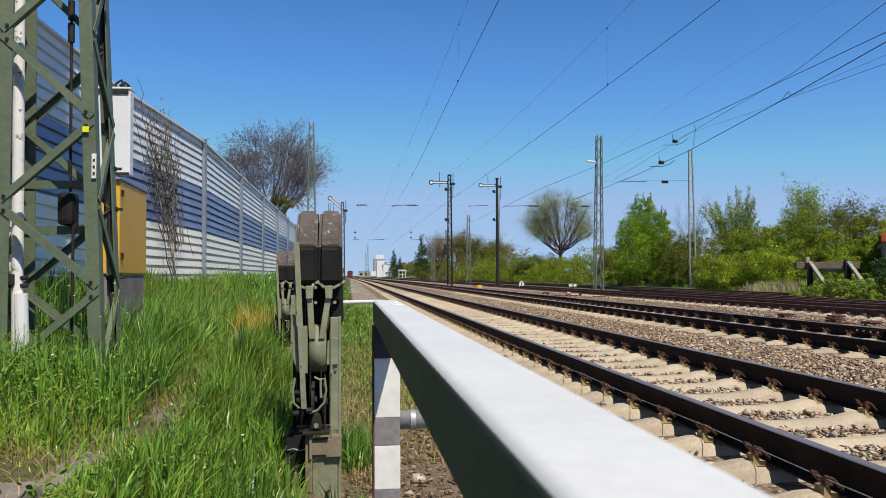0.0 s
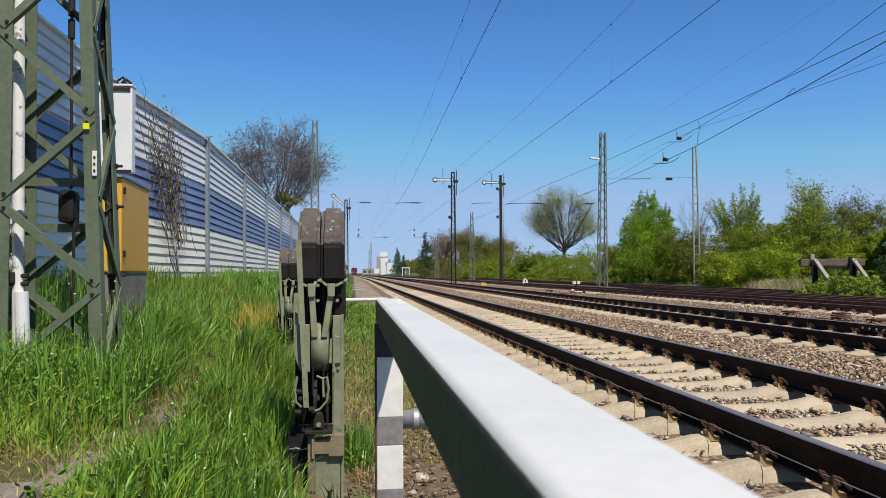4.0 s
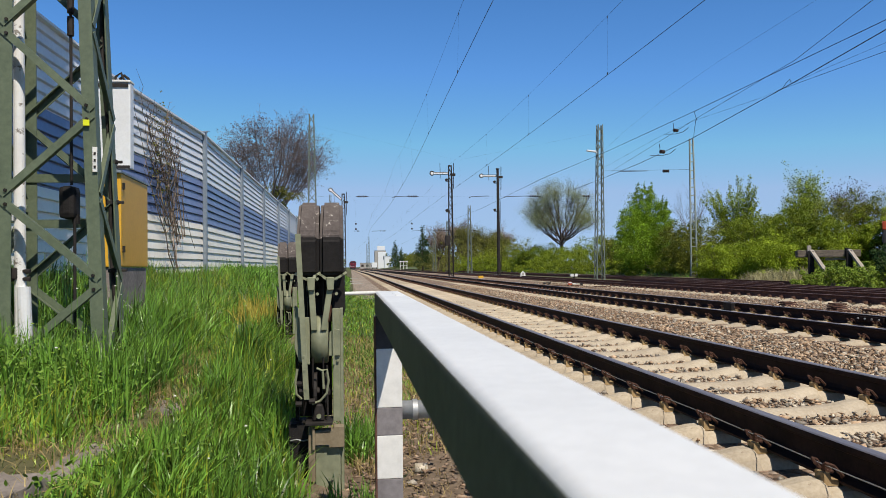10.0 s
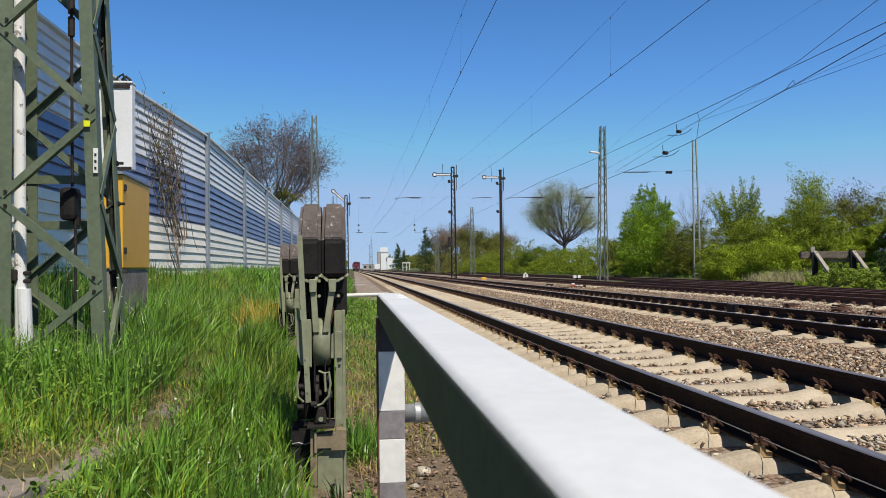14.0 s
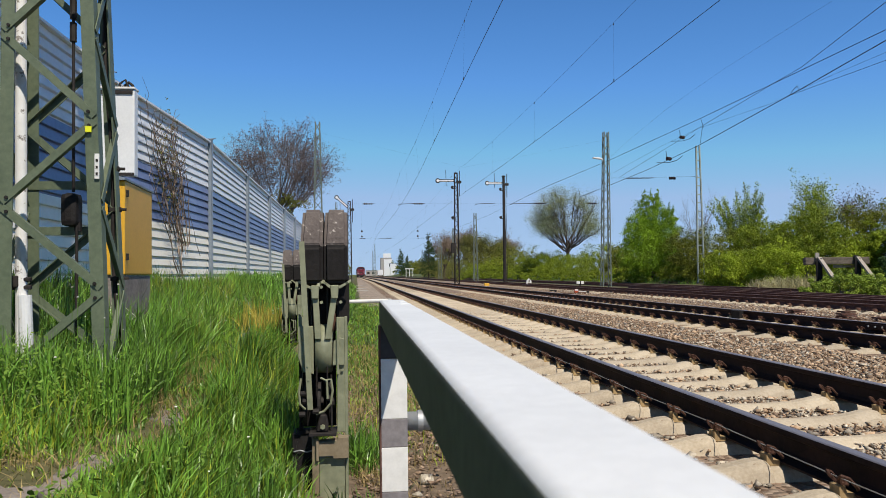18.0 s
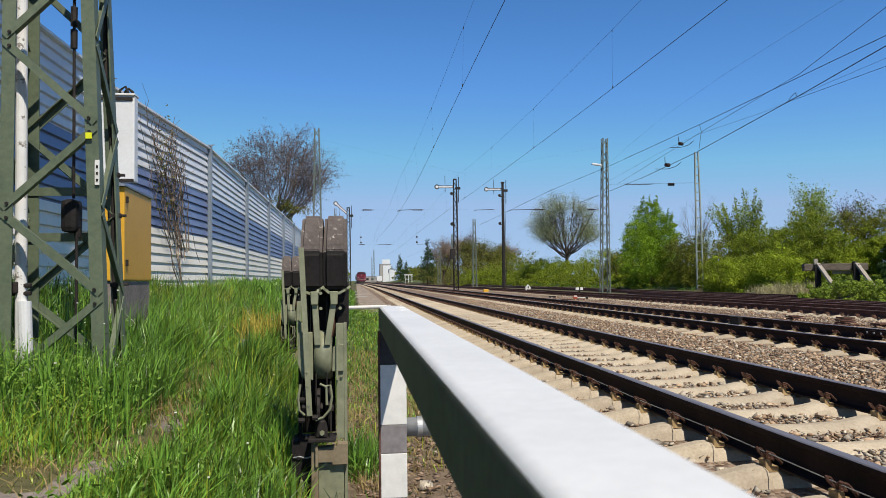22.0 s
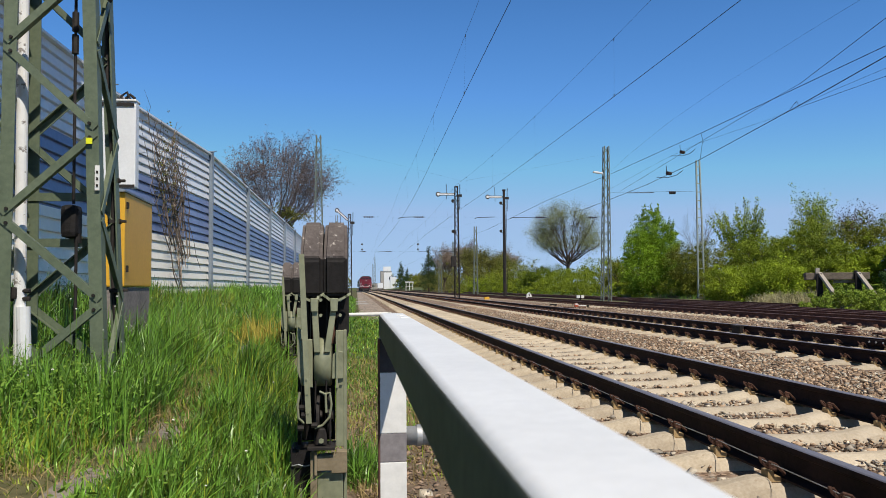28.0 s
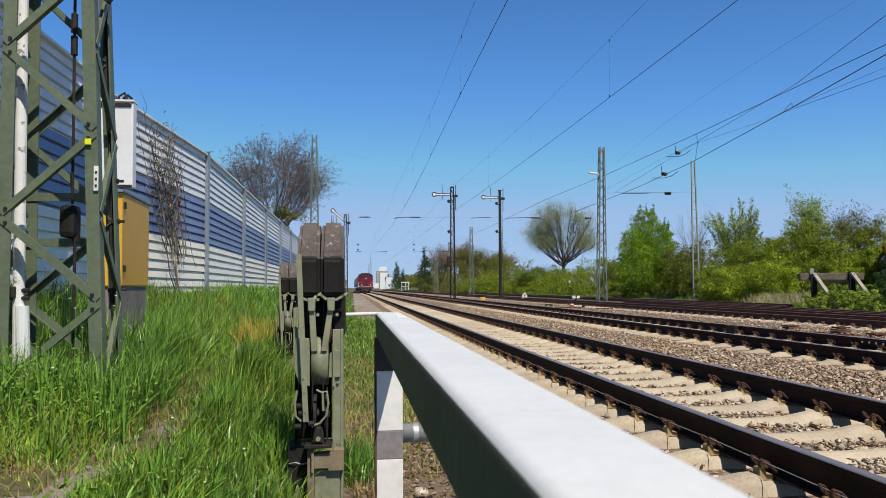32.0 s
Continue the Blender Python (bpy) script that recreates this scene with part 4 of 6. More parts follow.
# ---- cabinets in front of the barrier ----
box = thing("white_cabinet", "white sheet metal cabinet mounted high on a post", "cabinet", (-1.848, 6.2, 1.935))
bm = bmesh.new()
bx(bm, (0, 0.06, 0.34), (0.28, 0.10, 0.68), bevel=0.010)
part("body", bm, "white_paint", box)
bm = bmesh.new()
bx(bm, (0.0, 0.06, 0.688), (0.286, 0.125, 0.018), bevel=0.006)
part("lid", bm, "white_dirty", box)
bm = bmesh.new()
bx(bm, (0.0, 0.006, 0.655), (0.25, 0.012, 0.028))
part("vent_strip", bm, "dark_iron", box)
bm = bmesh.new()
bx(bm, (0.0, 0.006, 0.012), (0.27, 0.012, 0.024))
part("drip_strip", bm, "dark_iron", box)
bm = bmesh.new()
bx(bm, (-0.09, 0.13, -0.6), (0.06, 0.06, 1.9))
part("post", bm, "mast_green", box)
bm = bmesh.new()
tube(bm, [(0.06, 0.1, 0.68), (0.04, 0.1, 0.73), (0.07, 0.1, 0.755), (0.10, 0.1, 0.73), (0.11, 0.1, 0.68)], 0.012, 8)
tube(bm, [(0.0, 0.08, 0.68), (0.01, 0.08, 0.74), (0.05, 0.08, 0.77), (0.09, 0.08, 0.68)], 0.010, 8)
part("cable_loop", bm, "dark_iron", box)

cab = thing("yellow_cabinet", "yellow and ochre painted cable cabinet on a grey plinth", "cabinet", (-1.821, 6.0, 0.60), rz=2.5)
bm = bmesh.new()
bx(bm, (0, 0.46, 0.92), (0.20, 0.92, 0.71), bevel=0.01)
part("body", bm, "yellow_paint", cab)
bm = bmesh.new()
prism(bm, [(-0.112, 1.276), (0.108, 1.276), (0.110, 1.290), (0.0, 1.322), (-0.112, 1.290)], lambda u, v: (u, -0.03, v), lambda u, v: (u, 0.96, v))
part("roof", bm, "wall_post", cab)
bm = bmesh.new()
bx(bm, (0, 0.46, 0.23), (0.18, 0.88, 0.66), bevel=0.01)
part("plinth", bm, "slab", cab)
bm = bmesh.new()
bx(bm, (0.106, 0.05, 1.18), (0.02, 0.03, 0.05), bevel=0.004)
part("hinge", bm, "dark_iron", cab)
bm = bmesh.new()
bx(bm, (0.106, 0.05, 0.70), (0.02, 0.03, 0.05), bevel=0.004)
part("hinge", bm, "dark_iron", cab)


# ---- masts and signals along the line ----
lattice_mast("catenary_mast", "grey-green steel lattice mast beside the noise barrier", (-2.5, 51, 0.8), (0.36, 0.36), 10.5, 0.05, 0.65, 0.075, 0.045, "far_mast", group="catenary masts")
m_r, c_r = lattice_mast("catenary_mast", "grey-green lattice mast with a white lamp at the hedge", (17.03, 51, 0.1), (0.31, 0.31), 10.7, 0.036, 0.62, 0.075, 0.042, "far_mast", group="catenary masts", lean=0.017)
bm = bmesh.new()
rod(bm, (0.02, -0.1, 8.72), (-0.30, -0.15, 8.80), 0.03, 6)
bx(bm, (-0.50, -0.2, 8.84), (0.66, 0.24, 0.11), Euler((0, radians(7), 0)).to_matrix(), bevel=0.03)
part("lamp_head", bm, "white_paint", m_r, "white street lamp head")
for x, y, h in ((14.4, 92, 8.4), (12.9, 118, 6.6), (4.9, 210, 9.5), (5.4, 260, 9), (-2.6, 100, 10.5), (-2.6, 150, 10.5), (19, 150, 10), (19.5, 205, 10)):
    lattice_mast("catenary_mast", "slim grey-green lattice mast far along the line", (x, y, 0.1), (0.28, 0.28), h, 0.05, 0.9, 0.075, 0.045, "far_mast", group="catenary masts")

lad = thing("ladder_mast", "slim pale green mast with rungs between two flat legs", "mast", (22.02, 47, 0.25))
for sx in (-1, 1):
    bm = bmesh.new()
    bar(bm, (sx * 0.22, 0, -0.3), (sx * 0.11 - 0.03, 0, 8.95), 0.07, 0.12, (0, 1, 0))
    part("mast_leg", bm, "pale_mast", lad)
for i in range(int(8.95 / 0.55)):
    z = 0.3 + 0.55 * i
    bm = bmesh.new()
    bx(bm, (-0.03 * z / 8.95, 0, z), (2 * (0.22 - 0.11 * z / 8.95), 0.08, 0.05))
    part("rung", bm, "pale_mast", lad)


def semaphore(at, h, tilt, lattice, label, back=True):
    t = thing("semaphore_signal", label, "railway signal", at, "semaphore signals")
    if lattice:
        for sx in (-1, 1):
            for sy in (-1, 1):
                bm = bmesh.new()
                rod(bm, (sx * 0.22, sy * 0.22, -0.3), (sx * 0.13, sy * 0.13, h), 0.045, 6)
                part("mast_leg", bm, "dark_iron", t)
        for i in range(int(h / 0.42)):
            bm = bmesh.new()
            z, s = i * 0.42, (1 if i % 2 else -1)
            w0, w1 = 0.22 - 0.09 * z / h, 0.22 - 0.09 * (z + 0.42) / h
            for sy in (-1, 1):
                rod(bm, (-s * w0, sy * w0, z), (s * w1, sy * w1, z + 0.42), 0.022, 5)
                rod(bm, (sy * w0, -s * w0, z), (sy * w1, s * w1, z + 0.42), 0.022, 5)
            part("lattice_brace", bm, "dark_iron", t)
    else:
        bm = bmesh.new()
        rod(bm, (0, 0, -0.3), (0, 0, h), 0.19, 10, 0.13)
        part("mast_tube", bm, "dark_iron", t)
    arm = new("signal_arm")
    arm.parent = t
    arm.matrix_basis = pose(0, -0.25, h - 0.75, 0, tilt, 0)
    bm = bmesh.new()
    bx(bm, (-0.95, 0, 0), (1.5, 0.03, 0.26), bevel=0.01)
    part("arm_blade", bm, "dark_iron", arm)
    bm = bmesh.new()
    bx(bm, (-0.95, -0.02, 0), (1.36, 0.012, 0.13))
    part("arm_stripe", bm, "white_paint", arm)
    bm = bmesh.new()
    rod(bm, (-1.78, 0.015, 0), (-1.78, -0.015, 0), 0.24, 20)
    part("arm_disc", bm, "dark_iron", arm)
    bm = bmesh.new()
    rod(bm, (-1.78, 0.02, 0), (-1.78, -0.03, 0), 0.14, 20)
    part("disc_face", bm, "white_paint", arm)
    for dz in (-1.35, -4.3):
        bm = bmesh.new()
        rod(bm, (-0.36, -0.2, h + dz), (-0.36, 0.12, h + dz), 0.13, 10)
        bx(bm, (-0.22, -0.1, h + dz - 0.15), (0.45, 0.08, 0.08))
        part("signal_lamp", bm, "dark_iron", t)
    bm = bmesh.new()
    bx(bm, (0.28, 0, h - 0.85), (0.5, 0.18, 0.25), bevel=0.03)
    rod(bm, (0.33, 0, h - 2.2), (0.36, 0, h + 0.25), 0.035, 6)
    rod(bm, (-0.95, 0, h - 1.2), (-0.98, 0, h + 0.3), 0.025, 5)
    bx(bm, (0, 0, h), (0.34, 0.34, 0.12), bevel=0.03)
    part("arm_gear", bm, "dark_iron", t)
    bm = bmesh.new()
    rod(bm, (0.25, -0.2, -0.2), (0.2, -0.12, h - 1), 0.02, 5)
    part("drive_rod", bm, "dark_iron", t)
    return t


semaphore((9.6, 73, 0.08), 10.75, 0, True, "dark lattice semaphore signal with white arm held level")
semaphore((15.4, 78.7, 0.08), 11.2, 0, False, "dark tubular semaphore signal with white arm held level")
semaphore((-0.75, 82, 0.05), 8.9, 42, True, "dark semaphore signal with arm raised beside the walkway")
for s_at in ((9.6, 73.0, 3.6),):
    b = thing("signal_box", "dark metal equipment box on the signal mast", "signal equipment", s_at)
    bm = bmesh.new()
    bx(bm, (-0.35, -0.1, 0.0), (0.45, 0.4, 1.0), bevel=0.04)
    part("housing", bm, "dark_iron", b)

# ---- overhead wires ----
def wire(label, pts, r, droppers=None):
    bm = bmesh.new()
    tube(bm, pts, r, 5)
    return tagged(part("overhead_wire", bm, "wire"), label, "wire", "overhead wires")


def catenary(x0, x1, contact, carrier, sway, y0=-6.0):
    """Contact wire and sagging carrier with droppers, in spans of 47 m; sway(f) is the sideways shift at f spans."""
    c, k = [], []
    for i in range(240):
        y = y0 + i * 1.8
        span = (y - 4) / 47.0
        f = span % 1.0
        sag = 4 * f * (1 - f)
        st = sway(span)
        c.append((x0 + st + bend(y), y, contact - 0.05 * sag))
        k.append((x1 + st * 0.4 + bend(y), y, carrier - 0.46 * sag))
    wire("dark overhead contact wire above the track", c, 0.0066)
    wire("thin carrier wire sagging between masts", k, 0.0032)
    t = thing("dropper_wires", "thin droppers holding the contact wire", "wire", group="overhead wires")
    for i in range(4, 70, 5):
        bm = bmesh.new()
        rod(bm, c[i], k[i], 0.0012, 4)
        bx(bm, Vector(c[i]) + Vector((0, 0, 0.03)), (0.02, 0.03, 0.07))
        bx(bm, Vector(k[i]) - Vector((0, 0, 0.03)), (0.015, 0.025, 0.06))
        part("dropper", bm, "wire", t)


catenary(2.90, 2.86, 6.12, 8.03, lambda f: -0.28 * math.cos(f * math.pi))
catenary(6.62, 6.70, 6.14, 8.05, lambda f: 0.12 * math.sin(f * math.pi))
wire("contact wire of the siding drawn sideways", [(9.6, 2, 6.14), (11.55, 15.14, 6.14), (12.31, 19.82, 6.14), (13.68, 29.32, 6.14), (14.33, 36.38, 6.14), (14.77, 42.93, 6.2), (15.3, 51, 6.3)], 0.012)
wire("carrier wire above the siding", [(13.05, -5, 7.3), (13.05, 17.1, 7.03), (13.05, 27.4, 6.92), (13.05, 37.9, 6.9), (13.05, 51, 7.05), (13.1, 75, 6.9), (13.1, 98, 7.1), (13.1, 260, 7.0)], 0.010)
wire("carrier wire drawn towards the outer mast", [(10.5, 6, 7.74), (13.1, 17.6, 7.7), (14.43, 23.21, 7.7), (14.6, 24.7, 7.7), (15.53, 32.09, 7.7), (16.5, 38.89, 7.7), (18.2, 51, 7.7)], 0.008)
wire("thin wire beside the siding", [(14.3, 10, 7.05), (14.34, 18.82, 7.0), (14.37, 21.72, 7.0), (14.6, 25.38, 7.0), (14.3, 30.5, 7.1), (15.0, 36, 7.3), (16.85, 50.95, 7.5)], 0.004)
wire("thin wire joining the contact wire", [(14.2, 10, 6.5), (13.39, 17.58, 6.4), (12.45, 20.6, 6.15)], 0.006)
wire("thin wire above the second track", [(11.9, 8, 8.1), (12.19, 18.53, 8.0), (12.51, 24.61, 8.0), (13.2, 31, 8.05), (14.6, 39.5, 8.2), (17.0, 50.9, 8.6)], 0.0025)
wire("looped jumper wire between two overhead wires", [(13.05, 27.6, 6.93), (13.2, 27.7, 6.6), (13.45, 28.3, 6.75), (13.62, 28.8, 6.45), (13.62, 28.9, 6.15)], 0.008)
wire("short looped jumper wire on the contact wire", [(12.35, 20.0, 6.15), (12.42, 20.2, 6.32), (12.5, 20.5, 6.3), (12.52, 20.8, 6.16)], 0.008)
for y, x0, x1 in ((51.0, -2.4, 16.9), (100.0, -2.6, 19)):
    wire("thin span wire between two masts", [(x0, y, 5.85), (7.2, y, 5.85), (x1, y, 5.85)], 0.0018)
    wire("upper span wire between two masts", [(x0, y, 10.6), (7.2, y, 8.3), (x1, y, 10.2)], 0.0018)
    for ins, arm in (((0.48, 1.12), None), ((3.84, 4.56), (2.78, 3.9)), (None, (7.98, 9.34)), ((12.17, 12.88), (10.4, 12.2)), ((15.95, 16.35), None)):
        at = ins[0] if ins else arm[0]
        t = thing("insulator_arm", "dark ribbed insulator with thin registration arm on the span wire" if ins and arm else ("dark ribbed insulator on the span wire" if ins else "thin registration arm on the span wire"), "insulator", (at, y, 5.85), "insulators")
        if ins:
            n = round((ins[1] - ins[0]) / 0.16)
            bm = bmesh.new()
            for k in range(n):
                rod(bm, (0.16 * k + 0.03, 0, 0), (0.16 * k + 0.10, 0, 0), 0.062, 8)
            rod(bm, (-0.08, 0, 0), (0.16 * n + 0.08, 0, 0), 0.02, 6)
            part("insulator", bm, "insulator", t)
        if arm:
            bm = bmesh.new()
            tube(bm, [(arm[0] - at, 0, -0.1), (arm[0] - at + 0.15, 0, -0.02), (arm[1] - at, 0, 0.02)], 0.02, 5)
            part("arm", bm, "wire", t)
for x in (0.69, 8.0):
    t = thing("hanging_insulator", "two dark round insulators hanging one above the other", "insulator", (x, 100.0, 0), "insulators")
    bm = bmesh.new()
    rod(bm, (0, 0, 5.85), (0, 0, 9.6 if x < 1 else 8.36), 0.003, 4)
    part("hanger", bm, "wire", t)
    for z in (6.12, 6.8):
        bm = bmesh.new()
        rod(bm, (0, 0, z - 0.10), (0, 0, z + 0.10), 0.13, 10, 0.09)
        part("bell", bm, "insulator", t)
for x, y, z in ((15.99, 35.87, 7.7), (14.05, 33.0, 6.2)):
    t = thing("section_insulator", "dark section insulator hanging in the overhead wires", "insulator", (x, y, z), "insulators")
    bm = bmesh.new()
    rod(bm, (-0.10, -0.06, 0), (0.10, 0.06, 0), 0.085, 10)
    part("body", bm, "insulator", t)
    bm = bmesh.new()
    tube(bm, [(-0.45, 0.3, -0.14), (0, 0, -0.18), (0.3, -0.2, -0.1), (0.5, -0.35, 0.08)], 0.014, 5)
    tube(bm, [(-0.1, 0, 0), (-0.12, 0, 0.35)], 0.015, 5)
    part("horn", bm, "wire", t)
t = thing("insulator_arm", "dark insulator with arm hung beside the outer mast", "insulator", (19.65, 51, 7.60), "insulators")
bm = bmesh.new()
for k in range(4):
    rod(bm, (2.1 + 0.12 * k, 0, 0), (2.15 + 0.12 * k, 0, 0), 0.11, 8)
rod(bm, (-2.4, 0, 0), (3.75, -0.9, 0), 0.008, 5)
part("insulator", bm, "insulator", t)
bm = bmesh.new()
tube(bm, [(-1.0, 0, -0.03), (0.7, 0, 0.0), (0.95, 0, 0.02)], 0.024, 5)
part("arm", bm, "wire", t)

# ---- small signals and fittings between the tracks ----
def small_box(name, label, cat, at, size, mat):
    t = thing(name, label, cat, at)
    bm = bmesh.new()
    bx(bm, (0, 0, size[2] / 2), size, bevel=min(size) * 0.15)
    part("housing", bm, mat, t)
    bm = bmesh.new()
    bx(bm, (0, 0, 0.02), (size[0] * 1.3, size[1] * 1.3, 0.05))
    part("base", bm, "concrete", t)
    return t


small_box("track_magnet", "yellow track magnet box beside the rails", "track equipment", (10.6, 62, 0.05), (0.42, 0.3, 0.26), "yellow_paint")
for x, y in ((13.9, 61), (14.6, 49)):
    g = thing("shunting_signal", "low white and black shunting signal", "railway signal", (x, y, 0.05), "low signals")
    bm = bmesh.new()
    prism(bm, [(-0.2, 0.15), (0.2, 0.15), (0.2, 0.4), (0, 0.62), (-0.2, 0.4)] if y > 60 else [(-0.24, 0.3), (0.24, 0.3), (0.24, 0.48), (-0.24, 0.48)], lambda u, v: (u, -0.1, v), lambda u, v: (u, 0.1, v))
    part("lamp_box", bm, "white_dirty", g)
    bm = bmesh.new()
    bx(bm, (0, 0, 0.15), (0.10, 0.12, 0.34))
    bx(bm, (0, -0.11, 0.39), (0.07, 0.02, 0.2))
    part("stand", bm, "dark_iron", g)
for x, y, n in ((10.24, 16.93, 3), (10.32, 15.22, 4), (10.61, 14.49, 2), (10.8, 36, 2), (12.2, 34, 3)):
    g = thing("slide_chair_stack", "rusty stacked slide plates and rods beside the rails", "track equipment", (x, y, 0.06), "point fittings")
    for k in range(n):
        bm = bmesh.new()
        bx(bm, (rng.normal(0, 0.02), rng.normal(0, 0.015), 0.03 + 0.045 * k), (0.36 - 0.03 * k, 0.26, 0.032), Euler((0, 0, float(rng.normal(0, 0.12)))).to_matrix(), 0.006)
        part("plate", bm, "rail_brown" if k < n - 1 else "clip_rust", g)
    bm = bmesh.new()
    rod(bm, (-0.3, 0.1, 0.05), (-1.1, 0.12, 0.06), 0.02, 6)
    part("rod", bm, "clip_rust", g)
lever = thing("point_lever", "red and white hand point lever with counterweight", "track equipment", (10.9, 36.76, 0.07))
bm = bmesh.new()
bx(bm, (0, 0, 0.03), (0.5, 0.3, 0.06), bevel=0.01)
part("base_plate", bm, "clip_rust", lever)
bm = bmesh.new()
rod(bm, (-0.15, -0.05, 0.13), (-0.15, 0.05, 0.13), 0.10, 16)
part("counterweight", bm, "wagon_orange", lever, "red painted round counterweight")
bm = bmesh.new()
bx(bm, (-0.15, -0.06, 0.18), (0.16, 0.02, 0.06), bevel=0.01)
part("white_mark", bm, "white_paint", lever)
bm = bmesh.new()
rod(bm, (-0.1, 0, 0.12), (0.34, 0, 0.10), 0.02, 8)
part("lever_arm", bm, "white_dirty", lever)
bm = bmesh.new()
bx(bm, (0.44, 0, 0.08), (0.10, 0.14, 0.12), bevel=0.01)
part("bearing", bm, "dark_iron", lever)
dock = thing("cable_box", "low dark track cable box beside the rails", "track equipment", (10.65, 40.84, 0.06))
bm = bmesh.new()
bx(bm, (0, 0, 0.05), (0.34, 0.3, 0.10), bevel=0.012)
part("housing", bm, "dark_iron", dock)
bm = bmesh.new()
bx(bm, (0, 0, 0.11), (0.38, 0.32, 0.02), bevel=0.005)
part("lid", bm, "cast_black", dock)
stake = thing("marker_post", "short white marker post beside the siding", "marker", (19.55, 64.03, 0.05))
bm = bmesh.new()
bx(bm, (0, 0, 0.12), (0.07, 0.07, 0.26), bevel=0.01)
part("post", bm, "white_dirty", stake)

# ---- old buffer stop ----
stop = thing("buffer_stop", "weathered wooden buffer stop with bent rail struts in ivy", "buffer stop", (19.45, 29.2, 0.42), rz=-12)
bm = bmesh.new()
bx(bm, (0.55, 0.16, 0.82), (1.2, 0.06, 0.12), bevel=0.01)
part("lower_plank", bm, "wood_pale", stop, "pale bare plank")
bm = bmesh.new()
bx(bm, (0, 0, 1.04), (2.5, 0.28, 0.29), bevel=0.03)
part("buffer_beam", bm, "wood_old", stop)
for sx in (-0.75, 0.75):
    bm = bmesh.new()
    bar(bm, (sx - 0.02, -0.22, 1.15), (sx + 0.02, -0.20, -0.1), 0.22, 0.10, (0, 1, 0))
    part("upright", bm, "cast_black", stop)
    bm = bmesh.new()
    bar(bm, (sx + 0.02, -0.18, 1.18), (sx + 0.45, -1.05, 0.0), 0.20, 0.07, (0, 0, 1))
    part("strut", bm, "wood_pale", stop, "pale weathered plank")
    bm = bmesh.new()
    bx(bm, (sx - 0.05, -0.16, 1.2 if sx < 0 else 1.08), (0.16, 0.08, 0.36), bevel=0.02)
    part("buffer_plate", bm, "wood_pale" if sx < 0 else "cast_black", stop)

# ---- plants ----
def leaf_quads(p, a, size):
    """Pointed leaf quads at p with normals a."""
    t = np.cross(a, rng.normal(size=p.shape))
    t /= np.linalg.norm(t, axis=1)[:, None]
    s = (size * rng.uniform(0.5, 1.25, len(p)))[:, None]
    b = np.cross(a, t)
    return np.stack([p - t * s * 0.5, p + b * s * 0.32, p + t * s * 0.5, p - b * s * 0.32], 1).reshape(-1, 3)


def leaves(name, blobs, n, size, material, parent=None, shell=0.5, up=0.35, per=90, core=0.14):
    """Small leaf quads round many uneven clumps, which stand in and about ellipsoid blobs of (x, y, z, rx, ry, rz); larger leaves fill their hearts."""
    w = np.array([b[3] * b[5] + b[4] * b[5] for b in blobs])
    clumps = max(10, n // per)
    b = np.array(blobs)[rng.choice(len(blobs), clumps, p=w / w.sum())]
    d = rng.normal(size=(clumps, 3))
    d /= np.linalg.norm(d, axis=1)[:, None]
    r = (shell + (1 - shell) * rng.random(clumps) ** 0.5) * (1 + 0.13 * rng.normal(size=clumps))
    c = b[:, :3] + d * r[:, None] * b[:, 3:6]
    least = b[:, 3:6].min(1)
    rad = np.minimum(least, np.maximum(2.2, least * 0.6)) * rng.uniform(0.18, 0.46, clumps)
    verts = []
    for count, near_, far_, sz, wild in ((per, 0.72, 1.12, size, 0.6), (int(per * core), 0.15, 0.62, size * 1.9, 0.9)):
        if count < 1:
            continue
        m = clumps * count
        o = rng.normal(size=(m, 3))
        o /= np.linalg.norm(o, axis=1)[:, None]
        p = np.repeat(c, count, 0) + o * (np.repeat(rad, count) * rng.uniform(near_, far_, m))[:, None] * np.array((1, 1, 0.75))
        a = o + wild * rng.normal(size=(m, 3))
        a[:, 2] += up
        a /= np.linalg.norm(a, axis=1)[:, None]
        verts.append(leaf_quads(p, a, sz))
    v = np.vstack(verts)
    return mesh_arrays(name, v, np.arange(len(v)).reshape(-1, 4), material, parent)


